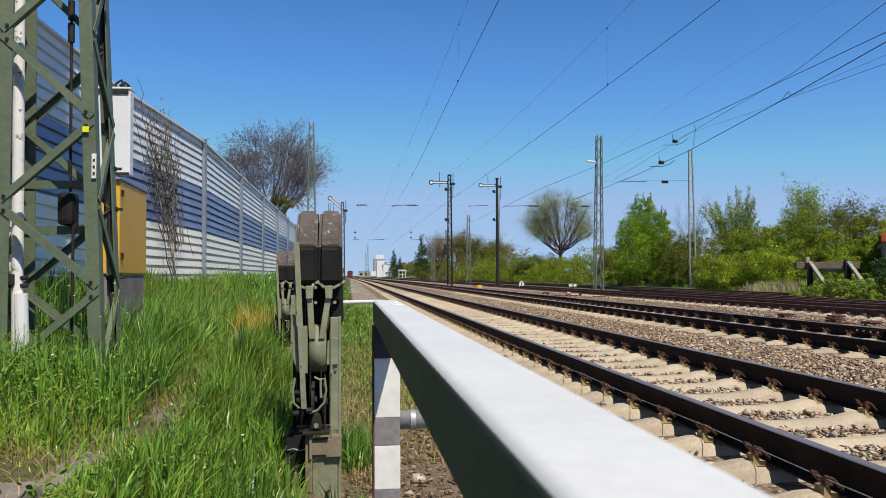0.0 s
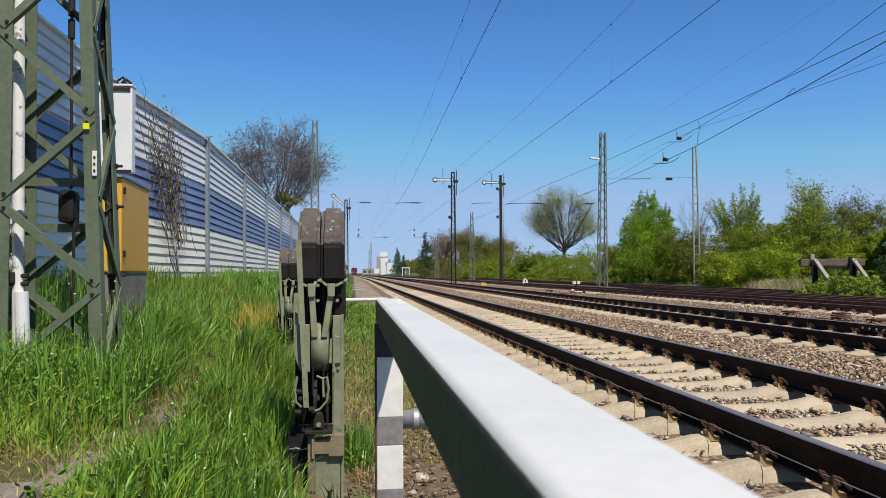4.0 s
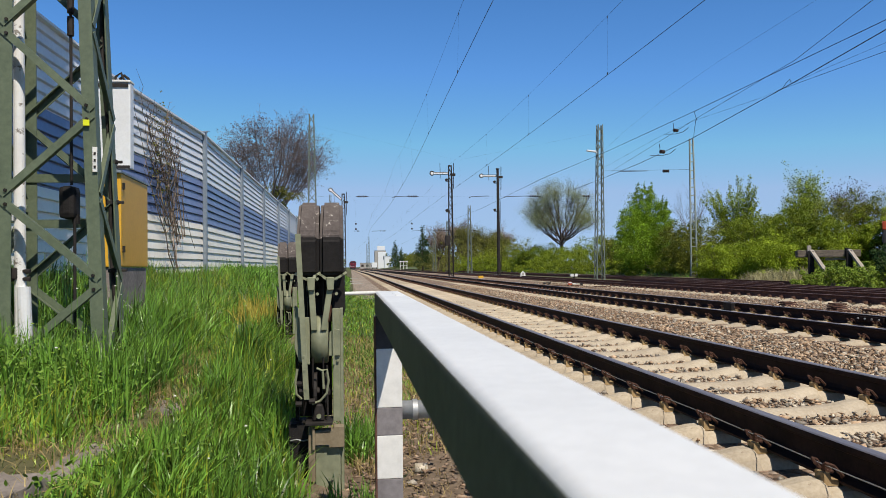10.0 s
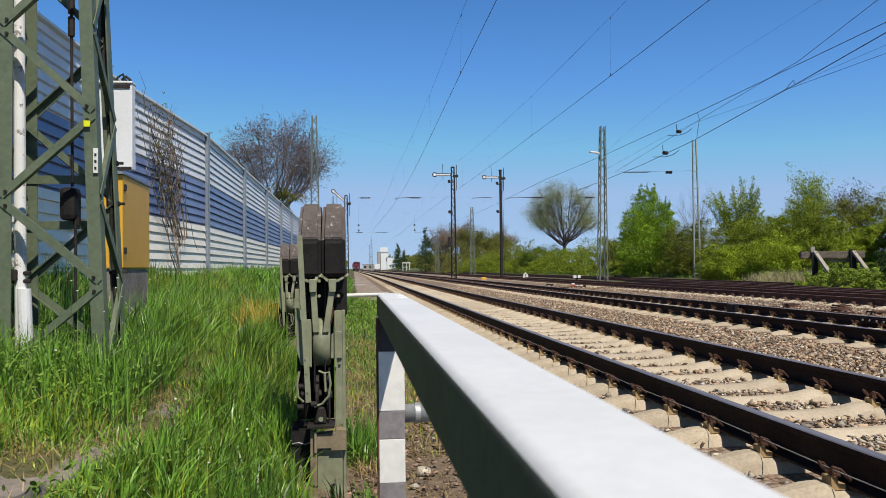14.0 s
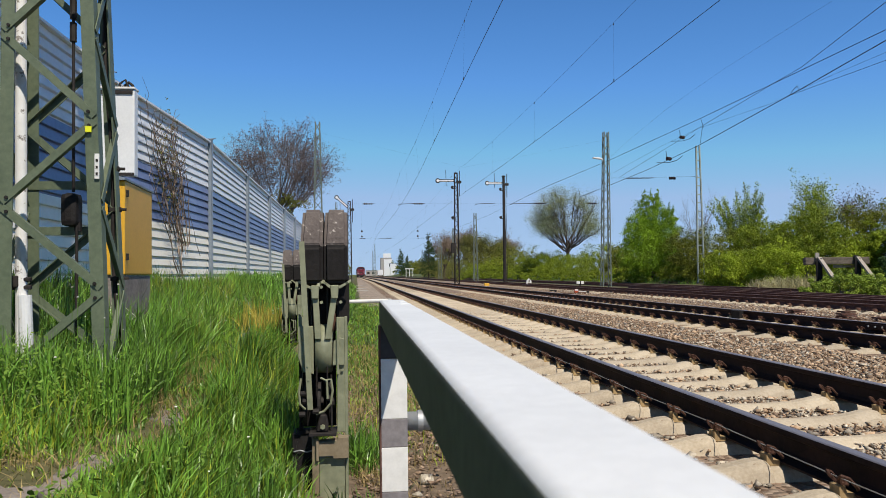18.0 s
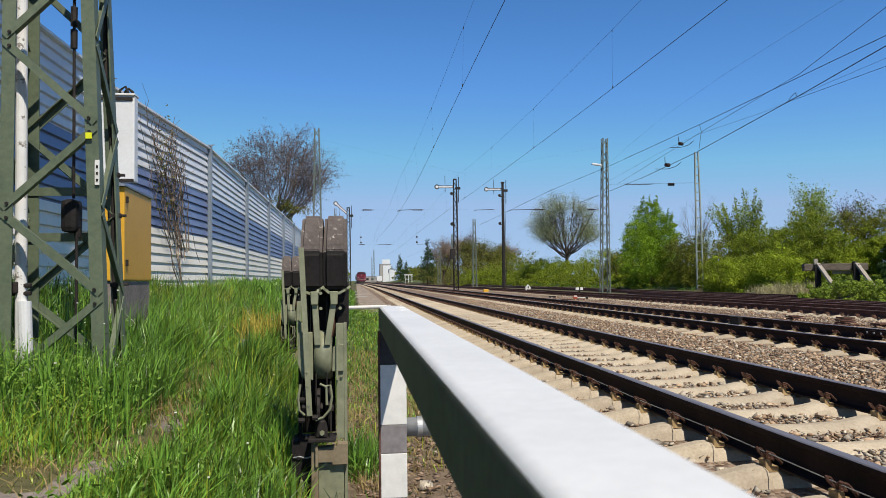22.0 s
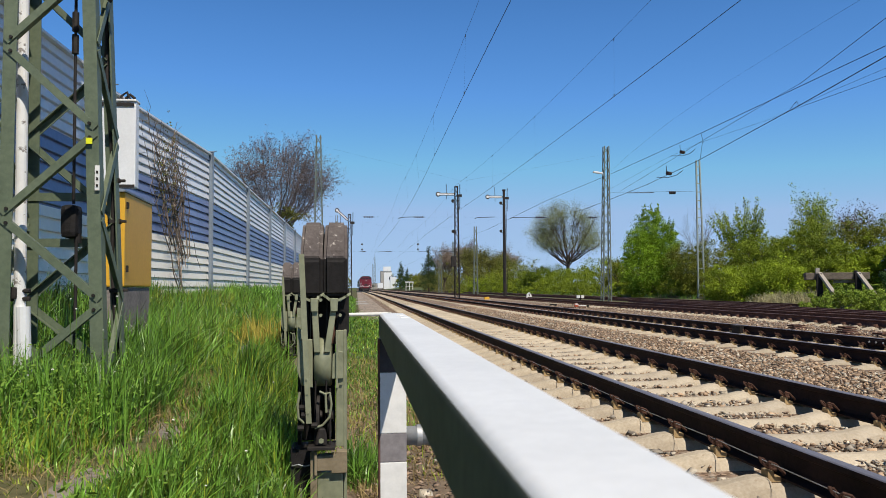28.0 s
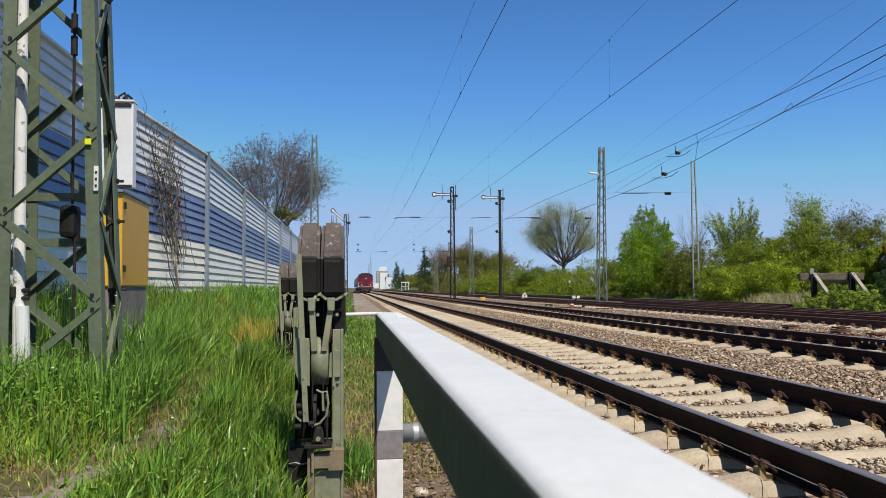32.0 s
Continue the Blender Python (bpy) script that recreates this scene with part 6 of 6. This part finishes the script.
def meadow(n, x0, x1, y0, y1, power):
    y = y0 + (y1 - y0) * rng.random(n) ** power
    x = rng.uniform(x0, x1, n)
    worn = np.abs(x - path_x(y)) < np.where(y < 3.0, 0.145, 0.09) + 0.04 * np.sin(y * 2.3)
    keep = ~(worn & (rng.random(n) < np.where(y < 3.0, 0.86, 0.6 + 0.3 * np.sin(y * 1.9 + 1))))
    clear = (np.abs(x + 0.165) < 0.16) & (np.abs(y - 4.0) < 0.24)
    keep &= ~clear
    x, y = x[keep], y[keep]
    return np.c_[x, y, on_ground(x, y) - 0.02]


def sward(label, n, y0, y1, power, h, w0, w1):
    """Mixed tall grass: broad green blades, yellow-green blades and thin dry stalks."""
    for share, mat, name, hh, ww, lean, lab in ((0.66, "grass", "grass", 1.0, 1.0, 0.45, label), (0.30, "grass_light", "grass", 0.9, 0.8, 0.5, "yellow-green blades among " + label), (0.035, "straw", "dry_grass", 0.85, 0.3, 0.4, "thin dry stalks among " + label)):
        c = meadow(int(n * share / 16), -3.2, -0.24, y0, y1, power)
        off = rng.normal(size=(len(c) * 16, 2)) * np.repeat(rng.uniform(0.014, 0.05, len(c)), 16)[:, None]
        p = np.repeat(c, 16, 0) + np.c_[off, np.zeros(len(off))]
        p = p[:, :3]
        way = np.arctan2(off[:, 1], off[:, 0]) + rng.normal(0, 0.7, len(off))
        size_ = np.repeat(rng.uniform(0.7, 1.25, len(c)), 16)
        tall = np.array([0.78 + 0.55 * noise.noise((a * 1.7, b * 1.2, 4 + hh)) for a, b, _ in p])
        tall *= np.clip((p[:, 1] - 1.2) / 2.2, 0.35, 1) * (1 + 0.45 * np.clip((p[:, 1] - 3.5) / 3.5, 0, 1) * (y1 < 8)) * np.clip(np.abs(p[:, 0] - path_x(p[:, 1])) / 0.26, 0.45, 1)
        blades(name, lab, p, h * hh * tall * size_ * rng.uniform(0.45, 1.25, len(p)), ww * rng.uniform(w0, w1, len(p)), mat, lean, way, y1 < 8)


sward("tall lush green spring grass on the bank", 104000, 1.6, 7, 1.15, 0.27, 0.004, 0.010)
sward("tall green grass along the noise barrier", 46000, 7, 18, 1.3, 0.38, 0.007, 0.016)
p = meadow(9000, -3.3, -0.4, -4, 1.3, 1.0)
blades("grass", "green grass on the bank beside the railing", p, 0.2 * rng.uniform(0.5, 1.25, len(p)), rng.uniform(0.008, 0.016, len(p)), "grass")
p = meadow(14000, -3.0, -0.12, 18, 60, 1.5)
blades("grass", "green grass further along the noise barrier", p, 0.42 * rng.uniform(0.5, 1.25, len(p)), rng.uniform(0.02, 0.04, len(p)), "grass")
p = np.vstack([meadow(6000, -0.35, 0.95, 4.6, 10, 0.8), meadow(14000, -0.35, 1.15, 9, 30, 1.2)])
p = p[((p[:, 0] < 0.6) | (rng.random(len(p)) < 0.5)) & (rng.random(len(p)) < np.clip((p[:, 1] - 3.6) / 3.0, 0.2, 0.8))]
green = rng.random(len(p)) < np.clip((p[:, 1] - 4.5) / 4.0, 0.2, 0.75)
blades("short_grass", "short green grass beside the railing", p[green], 0.09 * rng.uniform(0.4, 1.4, green.sum()), rng.uniform(0.005, 0.009, green.sum()) * np.clip(p[green, 1] / 6, 1, 4), "grass", 0.6)
p = p[~green]
blades("short_grass", "short patchy yellow-green grass beside the railing", p, 0.09 * rng.uniform(0.4, 1.4, len(p)), rng.uniform(0.005, 0.009, len(p)) * np.clip(p[:, 1] / 6, 1, 4), "grass_light", 0.6)
p = meadow(3500, -0.1, 0.8, 4.5, 12, 0.9)
blades("dry_grass", "short dry grass beside the railing", p, 0.10 * rng.uniform(0.4, 1.4, len(p)), rng.uniform(0.005, 0.010, len(p)), "straw", 0.7)
p = np.vstack([meadow(300, -0.12, 0.12, 2.9, 3.6, 1.0), meadow(520, -0.06, 0.14, 4.4, 4.85, 1.0) - np.array((0, 0, 0.0))])
blades("grass_tuft", "green grass tuft at the railing post", p, np.where(p[:, 1] > 4, 0.27, 0.2) * rng.uniform(0.5, 1.2, len(p)), rng.uniform(0.005, 0.010, len(p)), "grass", 0.6)
p = np.vstack([meadow(1500, -1.12, -0.82, 3.0, 4.6, 1.0), meadow(1300, -1.25, -0.95, 4.5, 6.6, 1.0), meadow(500, -1.28, -0.98, 2.3, 3.1, 1.0), meadow(500, -1.12, -0.92, 3.7, 4.4, 1.0), meadow(220, -1.3, -1.0, 2.8, 3.1, 1.0), meadow(350, -1.1, -0.95, 4.7, 8.5, 1.0), meadow(900, -1.4, -0.8, 8.6, 10.5, 1.0), meadow(500, -0.3, 0.5, 2.4, 4.2, 1.0), meadow(500, 0.0, 0.25, 4.2, 4.7, 1.0)])
blades("dry_grass", "dry straw-coloured grass along the worn path", p, 0.095 * rng.uniform(0.4, 1.6, len(p)), rng.uniform(0.002, 0.006, len(p)), "straw", 0.9)

q0 = np.c_[rng.uniform(20.9, 23.6, 7000), rng.uniform(30, 120, 7000)]
q0 = q0[np.array([noise.noise((a * 0.9, b * 0.35, 9)) > -0.12 + 0.5 * (22 - a) / 3 for a, b in q0])]
p = np.c_[q0, on_ground(q0[:, 0], q0[:, 1]) - 0.02]
blades("grass", "rough green grass along the foot of the hedge", p, 0.22 * rng.uniform(0.3, 1.7, len(p)), rng.uniform(0.015, 0.035, len(p)), "grass")

q0 = np.c_[rng.uniform(19.2, 20.9, 2400), rng.uniform(31.5, 36.0, 2400)]
p = np.c_[q0, on_ground(q0[:, 0], q0[:, 1]) - 0.02]
blades("dry_grass", "pale dry grass beside the buffer stop", p, 0.6 * rng.uniform(0.3, 1.3, len(p)), rng.uniform(0.010, 0.022, len(p)), "straw_pale", 0.6)

p = meadow(700, -1.25, -0.72, 8.0, 9.6, 1.0)
blades("dry_grass", "yellow dry grass behind the marker stone", p, 0.36 * rng.uniform(0.5, 1.3, len(p)), rng.uniform(0.006, 0.013, len(p)), "straw_yellow", 0.4)

p = np.vstack([meadow(2600, -2.3, -1.0, 3.55, 4.05, 1.0), meadow(900, -1.35, -1.05, 4.1, 4.8, 1.0)])
blades("grass", "tall grass standing round the mast foot", p, 0.34 * rng.uniform(0.5, 1.3, len(p)), rng.uniform(0.004, 0.009, len(p)), "grass", 0.4)

p = np.vstack([meadow(1100, -2.25, -1.30, 5.0, 5.7, 1.0), meadow(700, -2.6, -1.5, 6.4, 7.6, 1.0)])
blades("grass", "tall grass standing before the yellow cabinet", p, 0.46 * rng.uniform(0.5, 1.25, len(p)), rng.uniform(0.005, 0.011, len(p)), "grass", 0.4)
q0 = rng.uniform(1.9, 2.9, 1500)
q0 = np.c_[path_x(q0) - rng.uniform(0.17, 0.62, 1500), q0]
p = np.c_[q0, on_ground(q0[:, 0], q0[:, 1]) - 0.02]
blades("grass", "ragged grass along the edge of the worn path", p, 0.17 * rng.uniform(0.4, 1.4, len(p)), rng.uniform(0.003, 0.008, len(p)), "grass_light", 0.6)

# broad-leaved weeds with white flower heads
def weeds(name, label, spots, n_leaf, size, wide=0.13):
    s = np.array(spots)
    pick = s[rng.integers(0, len(s), n_leaf)]
    p = pick + rng.normal(size=pick.shape) * np.array((1.0, 1.0, 0.5)) * wide
    a = rng.normal(size=p.shape) * 0.6 + np.array((0, -0.3, 1.0))
    a /= np.linalg.norm(a, axis=1)[:, None]
    t = np.cross(a, rng.normal(size=p.shape))
    t /= np.linalg.norm(t, axis=1)[:, None]
    b = np.cross(a, t)
    k = size * rng.uniform(0.5, 1.3, len(p))[:, None]
    v = np.stack([p - t * k, p - t * k * 0.45 + b * k * 0.5, p + t * k * 0.3 + b * k * 0.45, p + t * k * 1.2, p + t * k * 0.3 - b * k * 0.45, p - t * k * 0.45 - b * k * 0.5], 1).reshape(-1, 3)
    return tagged(mesh_arrays(name, v, np.arange(len(v)).reshape(-1, 6), "leaf_weed"), label, "weeds", kind="stuff")


spots = []
for _ in range(34):
    a, b = rng.uniform(-2.1, -1.02), rng.uniform(3.05, 4.05)
    spots.append((a, b, ground_z(a, b) + rng.uniform(0.12, 0.30)))
spots += [(a, b, ground_z(a, b) + c) for a, b, c in ((-1.3, 3.75, 0.34), (-1.2, 3.85, 0.3), (-1.12, 3.8, 0.24), (-1.42, 3.6, 0.28), (-1.08, 3.5, 0.2))]
weeds("weeds", "broad-leaved green weeds at the mast foot", spots, 1300, 0.0085, 0.10)
spots = [(a, b, ground_z(a, b) + 0.2) for a, b in ((-0.62, 3.1), (-0.8, 3.4), (-0.5, 4.6), (-0.75, 2.7), (-0.45, 3.3))]
weeds("weeds", "small broad-leaved weeds among the grass", spots, 300, 0.008, 0.09)
spots = [(x, y, ground_z(x, y) + 0.10) for x, y in ((-0.94, 2.42), (-0.86, 2.40), (-0.90, 2.52), (-0.82, 2.46))]
weeds("weeds", "large-leaved nettle at the path edge", spots, 46, 0.015, 0.04)
fl = []
for _ in range(38):
    x, y = rng.uniform(-2.4, -0.4), 2.2 + 8 * rng.random() ** 1.5
    fl.append((x, y, ground_z(x, y) + rng.uniform(0.26, 0.42)))
for x, y, _ in [(-1.25, 3.8, 0)] * 9:
    fl.append((x + rng.normal(0, 0.12), y + rng.normal(0, 0.1), ground_z(x, y) + rng.uniform(0.4, 0.62)))
bm = bmesh.new()
for c in fl:
    bmesh.ops.create_icosphere(bm, subdivisions=1, radius=float(rng.uniform(0.003, 0.0075)), matrix=Matrix.Translation(c) @ Matrix.Diagonal((1, 1, 0.5, 1)))
tagged(part("white_flowers", bm, "flower"), "small white flower heads among the grass", "flowers", kind="stuff")

bm = bmesh.new()
for c in fl:
    rod(bm, (c[0], c[1], c[2] - 0.3), c, 0.0015, 3)
tagged(part("flower_stalks", bm, "grass"), "thin green flower stalks in the grass", "flowers", kind="stuff")

# path slabs, plank and marker
for x, y, turn in ((-1.13, 2.40, -13), (-1.01, 2.97, -14), (-0.965, 4.2, 4)):
    t = thing("path_slab", "worn grey concrete slab half hidden in grass", "paving slab", (x, y, ground_z(x, y) - 0.012), "path slabs", rz=turn)
    bm = bmesh.new()
    edge = [(0.108 * c + rng.normal(0, 0.006), 0.28 * s_ + rng.normal(0, 0.01)) for c, s_ in ((-1, -0.95), (-0.3, -1), (0.5, -0.97), (0.95, -0.9), (1, -0.3), (0.93, 0.4), (0.98, 0.92), (0.4, 1), (-0.4, 0.96), (-0.95, 1), (-0.97, 0.3), (-1.04, -0.4))]
    prism(bm, edge, lambda u, v: (u, v, -0.03), lambda u, v: (u * 0.97, v * 0.98, 0.03))
    part("slab", bm, "slab", t)
t = thing("wood_plank", "short weathered plank lying in the grass", "plank", (-1.62, 3.05, 0.66), rz=25)
bm = bmesh.new()
bx(bm, (0, 0, 0), (0.16, 0.035, 0.025), bevel=0.004)
part("board", bm, "wood_old", t)
t = thing("cable_marker", "small pale concrete cable marker stone in dry grass", "marker", (-1.02, 7.4, 0.36))
bm = bmesh.new()
bx(bm, (0, 0, 0.10), (0.085, 0.085, 0.30), bevel=0.015)
part("stone", bm, "concrete", t)

# bare creeper on the barrier
cr = thing("creeper", "bare brown creeper climbing the noise barrier", "climbing plant")
q = random.Random(5)
for i in range(34):
    bm = bmesh.new()
    y = 13.8 + q.gauss(0, 0.07)
    z = 0.8 if i < 7 else q.uniform(1.5, 2.6)
    pts = []
    top = q.uniform(1.7, 2.95) if i < 7 else q.uniform(2.9, 3.8) - z
    drift = q.gauss(-0.42, 0.32)
    y += -0.3 * (z - 0.8) + (q.gauss(-0.1, 0.32) if i >= 7 else 0)
    steps = 9
    for k in range(steps + 1):
        pts.append((-3.30 + (y - 10.5) / 5.05 * 0.4 + 0.075 + 0.02 * q.random(), y, z))
        z += top / steps
        y += drift * top / steps + q.gauss(0, 0.04 + 0.012 * k)
    tube(bm, pts, q.choice((0.013, 0.009, 0.006)), 4, 0.003)
    for k in range(4, steps + 1):
        if q.random() < 0.8:
            a = Vector(pts[k])
            tube(bm, [a, a + Vector((0.05, q.gauss(0, 0.14), q.uniform(0.03, 0.15))), a + Vector((0.06, q.gauss(0, 0.25), q.uniform(0.05, 0.3)))], 0.005, 3, 0.002)
    part("stem", bm, "creeper_bark", cr)
leaves("young_leaves", [(-3.02, 12.8, 3.0, 0.06, 0.7, 0.8)], 640, 0.032, "leaf_olive", cr, per=6, core=0)


# ---- red diesel locomotive coming up the near track ----
loco = thing("diesel_locomotive", "dark red diesel locomotive with central cab and black underframe", "locomotive", (3.03, 560, RAIL_Z))
bm = bmesh.new()
bx(bm, (0, 6.2, 0.98), (2.9, 12.0, 0.42), bevel=0.05)
part("underframe", bm, "loco_grey", loco)
bm = bmesh.new()
hood = [(-1.05, 1.2), (1.05, 1.2), (1.05, 2.75), (0.85, 3.05), (0.4, 3.2), (-0.4, 3.2), (-0.85, 3.05), (-1.05, 2.75)]
prism(bm, hood, lambda u, v: (u, 0.6 - 0.10 * (v > 3), v), lambda u, v: (u, 5.4, v))
prism(bm, hood, lambda u, v: (u, 7.6, v), lambda u, v: (u, 11.8, v))
bmesh.ops.bevel(bm, geom=[e for e in bm.edges if e.calc_length() < 2], offset=0.08, segments=2, affect="EDGES")
part("hood", bm, "loco_red", loco)
bm = bmesh.new()
cabp = [(-1.45, 1.2), (1.45, 1.2), (1.45, 3.3), (1.2, 3.85), (0.6, 4.12), (-0.6, 4.12), (-1.2, 3.85), (-1.45, 3.3)]
prism(bm, cabp, lambda u, v: (u, 5.3, v), lambda u, v: (u, 7.7, v))
part("cab", bm, "loco_red", loco)
bm = bmesh.new()
prism(bm, [(-1.5, 3.42), (-1.22, 3.88), (-0.6, 4.16), (0.6, 4.16), (1.22, 3.88), (1.5, 3.42), (1.3, 3.95), (0.62, 4.25), (-0.62, 4.25), (-1.3, 3.95)], lambda u, v: (u, 5.15, v), lambda u, v: (u, 7.85, v))
part("cab_roof", bm, "loco_grey", loco)
for x in (-0.95, -0.32, 0.32, 0.95):
    bm = bmesh.new()
    bx(bm, (x, 5.28, 3.55), (0.5, 0.06, 0.46), bevel=0.02)
    part("cab_window", bm, "glass", loco)
for sx in (-1, 1):
    bm = bmesh.new()
    rod(bm, (sx * 0.88, 0.0, 1.05), (sx * 0.88, 0.35, 1.05), 0.06, 10)
    rod(bm, (sx * 0.88, -0.28, 1.05), (sx * 0.88, -0.2, 1.05), 0.25, 16)
    rod(bm, (sx * 0.88, -0.2, 1.05), (sx * 0.88, 0.05, 1.05), 0.12, 12)
    part("buffer", bm, "loco_grey", loco)
    bm = bmesh.new()
    rod(bm, (sx * 0.8, 0.12, 1.55), (sx * 0.8, 0.4, 1.55), 0.10, 12)
    part("headlight", bm, "white_paint", loco)
    bm = bmesh.new()
    tube(bm, [(sx * 1.35, 0.05, 1.0), (sx * 1.35, 0.05, 2.1), (sx * 0.9, 0.05, 2.15)], 0.025, 6)
    part("handrail", bm, "white_paint", loco)
    bm = bmesh.new()
    bx(bm, (sx * 1.42, 6.2, 1.3), (0.06, 11.4, 0.12))
    part("running_board", bm, "white_dirty", loco)
bm = bmesh.new()
rod(bm, (0, 0.3, 2.95), (0, 0.56, 2.95), 0.12, 12)
part("headlight", bm, "white_paint", loco)
bm = bmesh.new()
bx(bm, (0, 0.05, 1.0), (2.7, 0.12, 0.42), bevel=0.02)
part("buffer_beam", bm, "loco_red", loco)
bm = bmesh.new()
bx(bm, (0, 0.02, 1.28), (2.75, 0.1, 0.06))
part("front_step", bm, "white_dirty", loco)
bm = bmesh.new()
bx(bm, (0, 0.1, 0.42), (2.2, 0.12, 0.4), bevel=0.03)
part("rail_guard", bm, "loco_grey", loco)
for y in (1.9, 4.1, 8.3, 10.5):
    for sx in (-0.75, 0.75):
        bm = bmesh.new()
        rod(bm, (sx - 0.07, y, 0.475), (sx + 0.07, y, 0.475), 0.475, 20)
        part("wheel", bm, "loco_grey", loco)
for y in (3.0, 9.4):
    bm = bmesh.new()
    bx(bm, (0, y, 0.6), (2.1, 3.4, 0.4), bevel=0.05)
    part("bogie", bm, "loco_grey", loco)
bm = bmesh.new()
bx(bm, (0, 0.52, 1.75), (0.7, 0.04, 0.5), bevel=0.01)
part("grille", bm, "loco_grey", loco)



loco.scale = (1.05, 1.0, 0.9)

# ---- coaches behind the locomotive ----
def coach(label, offset):
    t = thing("railway_coach", label, "railway coach", (3.03, 600 + offset, RAIL_Z), "coaches of the train")
    bm = bmesh.new()
    prism(bm, [(-1.4, 1.0), (1.4, 1.0), (1.42, 2.6), (1.3, 3.35), (0.8, 3.8), (-0.8, 3.8), (-1.3, 3.35), (-1.42, 2.6)], lambda u, v: (u, 0, v), lambda u, v: (u, 26.0, v))
    part("body", bm, "coach_side", t)
    bm = bmesh.new()
    prism(bm, [(-1.3, 3.4), (1.3, 3.4), (0.8, 3.9), (-0.8, 3.9)], lambda u, v: (u, 0.1, v), lambda u, v: (u, 25.9, v))
    part("roof", bm, "loco_grey", t)
    for i in range(11):
        for sx in (-1, 1):
            bm = bmesh.new()
            bx(bm, (sx * 1.41, 2.0 + 2.2 * i, 2.35), (0.06, 1.3, 0.8))
            part("window", bm, "glass", t)
    for y in (3.5, 22.5):
        bm = bmesh.new()
        bx(bm, (0, y, 0.6), (2.1, 3.2, 0.5), bevel=0.05)
        part("bogie", bm, "loco_grey", t)
        for dy in (-1.2, 1.2):
            for sx in (-0.75, 0.75):
                bm = bmesh.new()
                rod(bm, (sx - 0.07, y + dy, 0.46), (sx + 0.07, y + dy, 0.46), 0.46, 14)
                part("wheel", bm, "loco_grey", t)
    return t


train = [(loco, 0.0)] + [(coach("dark grey railway coach coupled behind the locomotive", 12.9 + 26.6 * i), 12.9 + 26.6 * i) for i in range(3)]
DRAW_NEAR = [(0.0, 448.0), (8.0, 379.0), (16.0, 309.0), (24.0, 233.0), (32.0, 150.0)]


def motions():
    """The train draws near along the track at a growing pace."""
    for carriage, back in train:
        walk(carriage, [(t, pose(3.03 + bend(y + back + 6), y + back, RAIL_Z, 0, 0, 0.43)) for t, y in DRAW_NEAR])


motions()
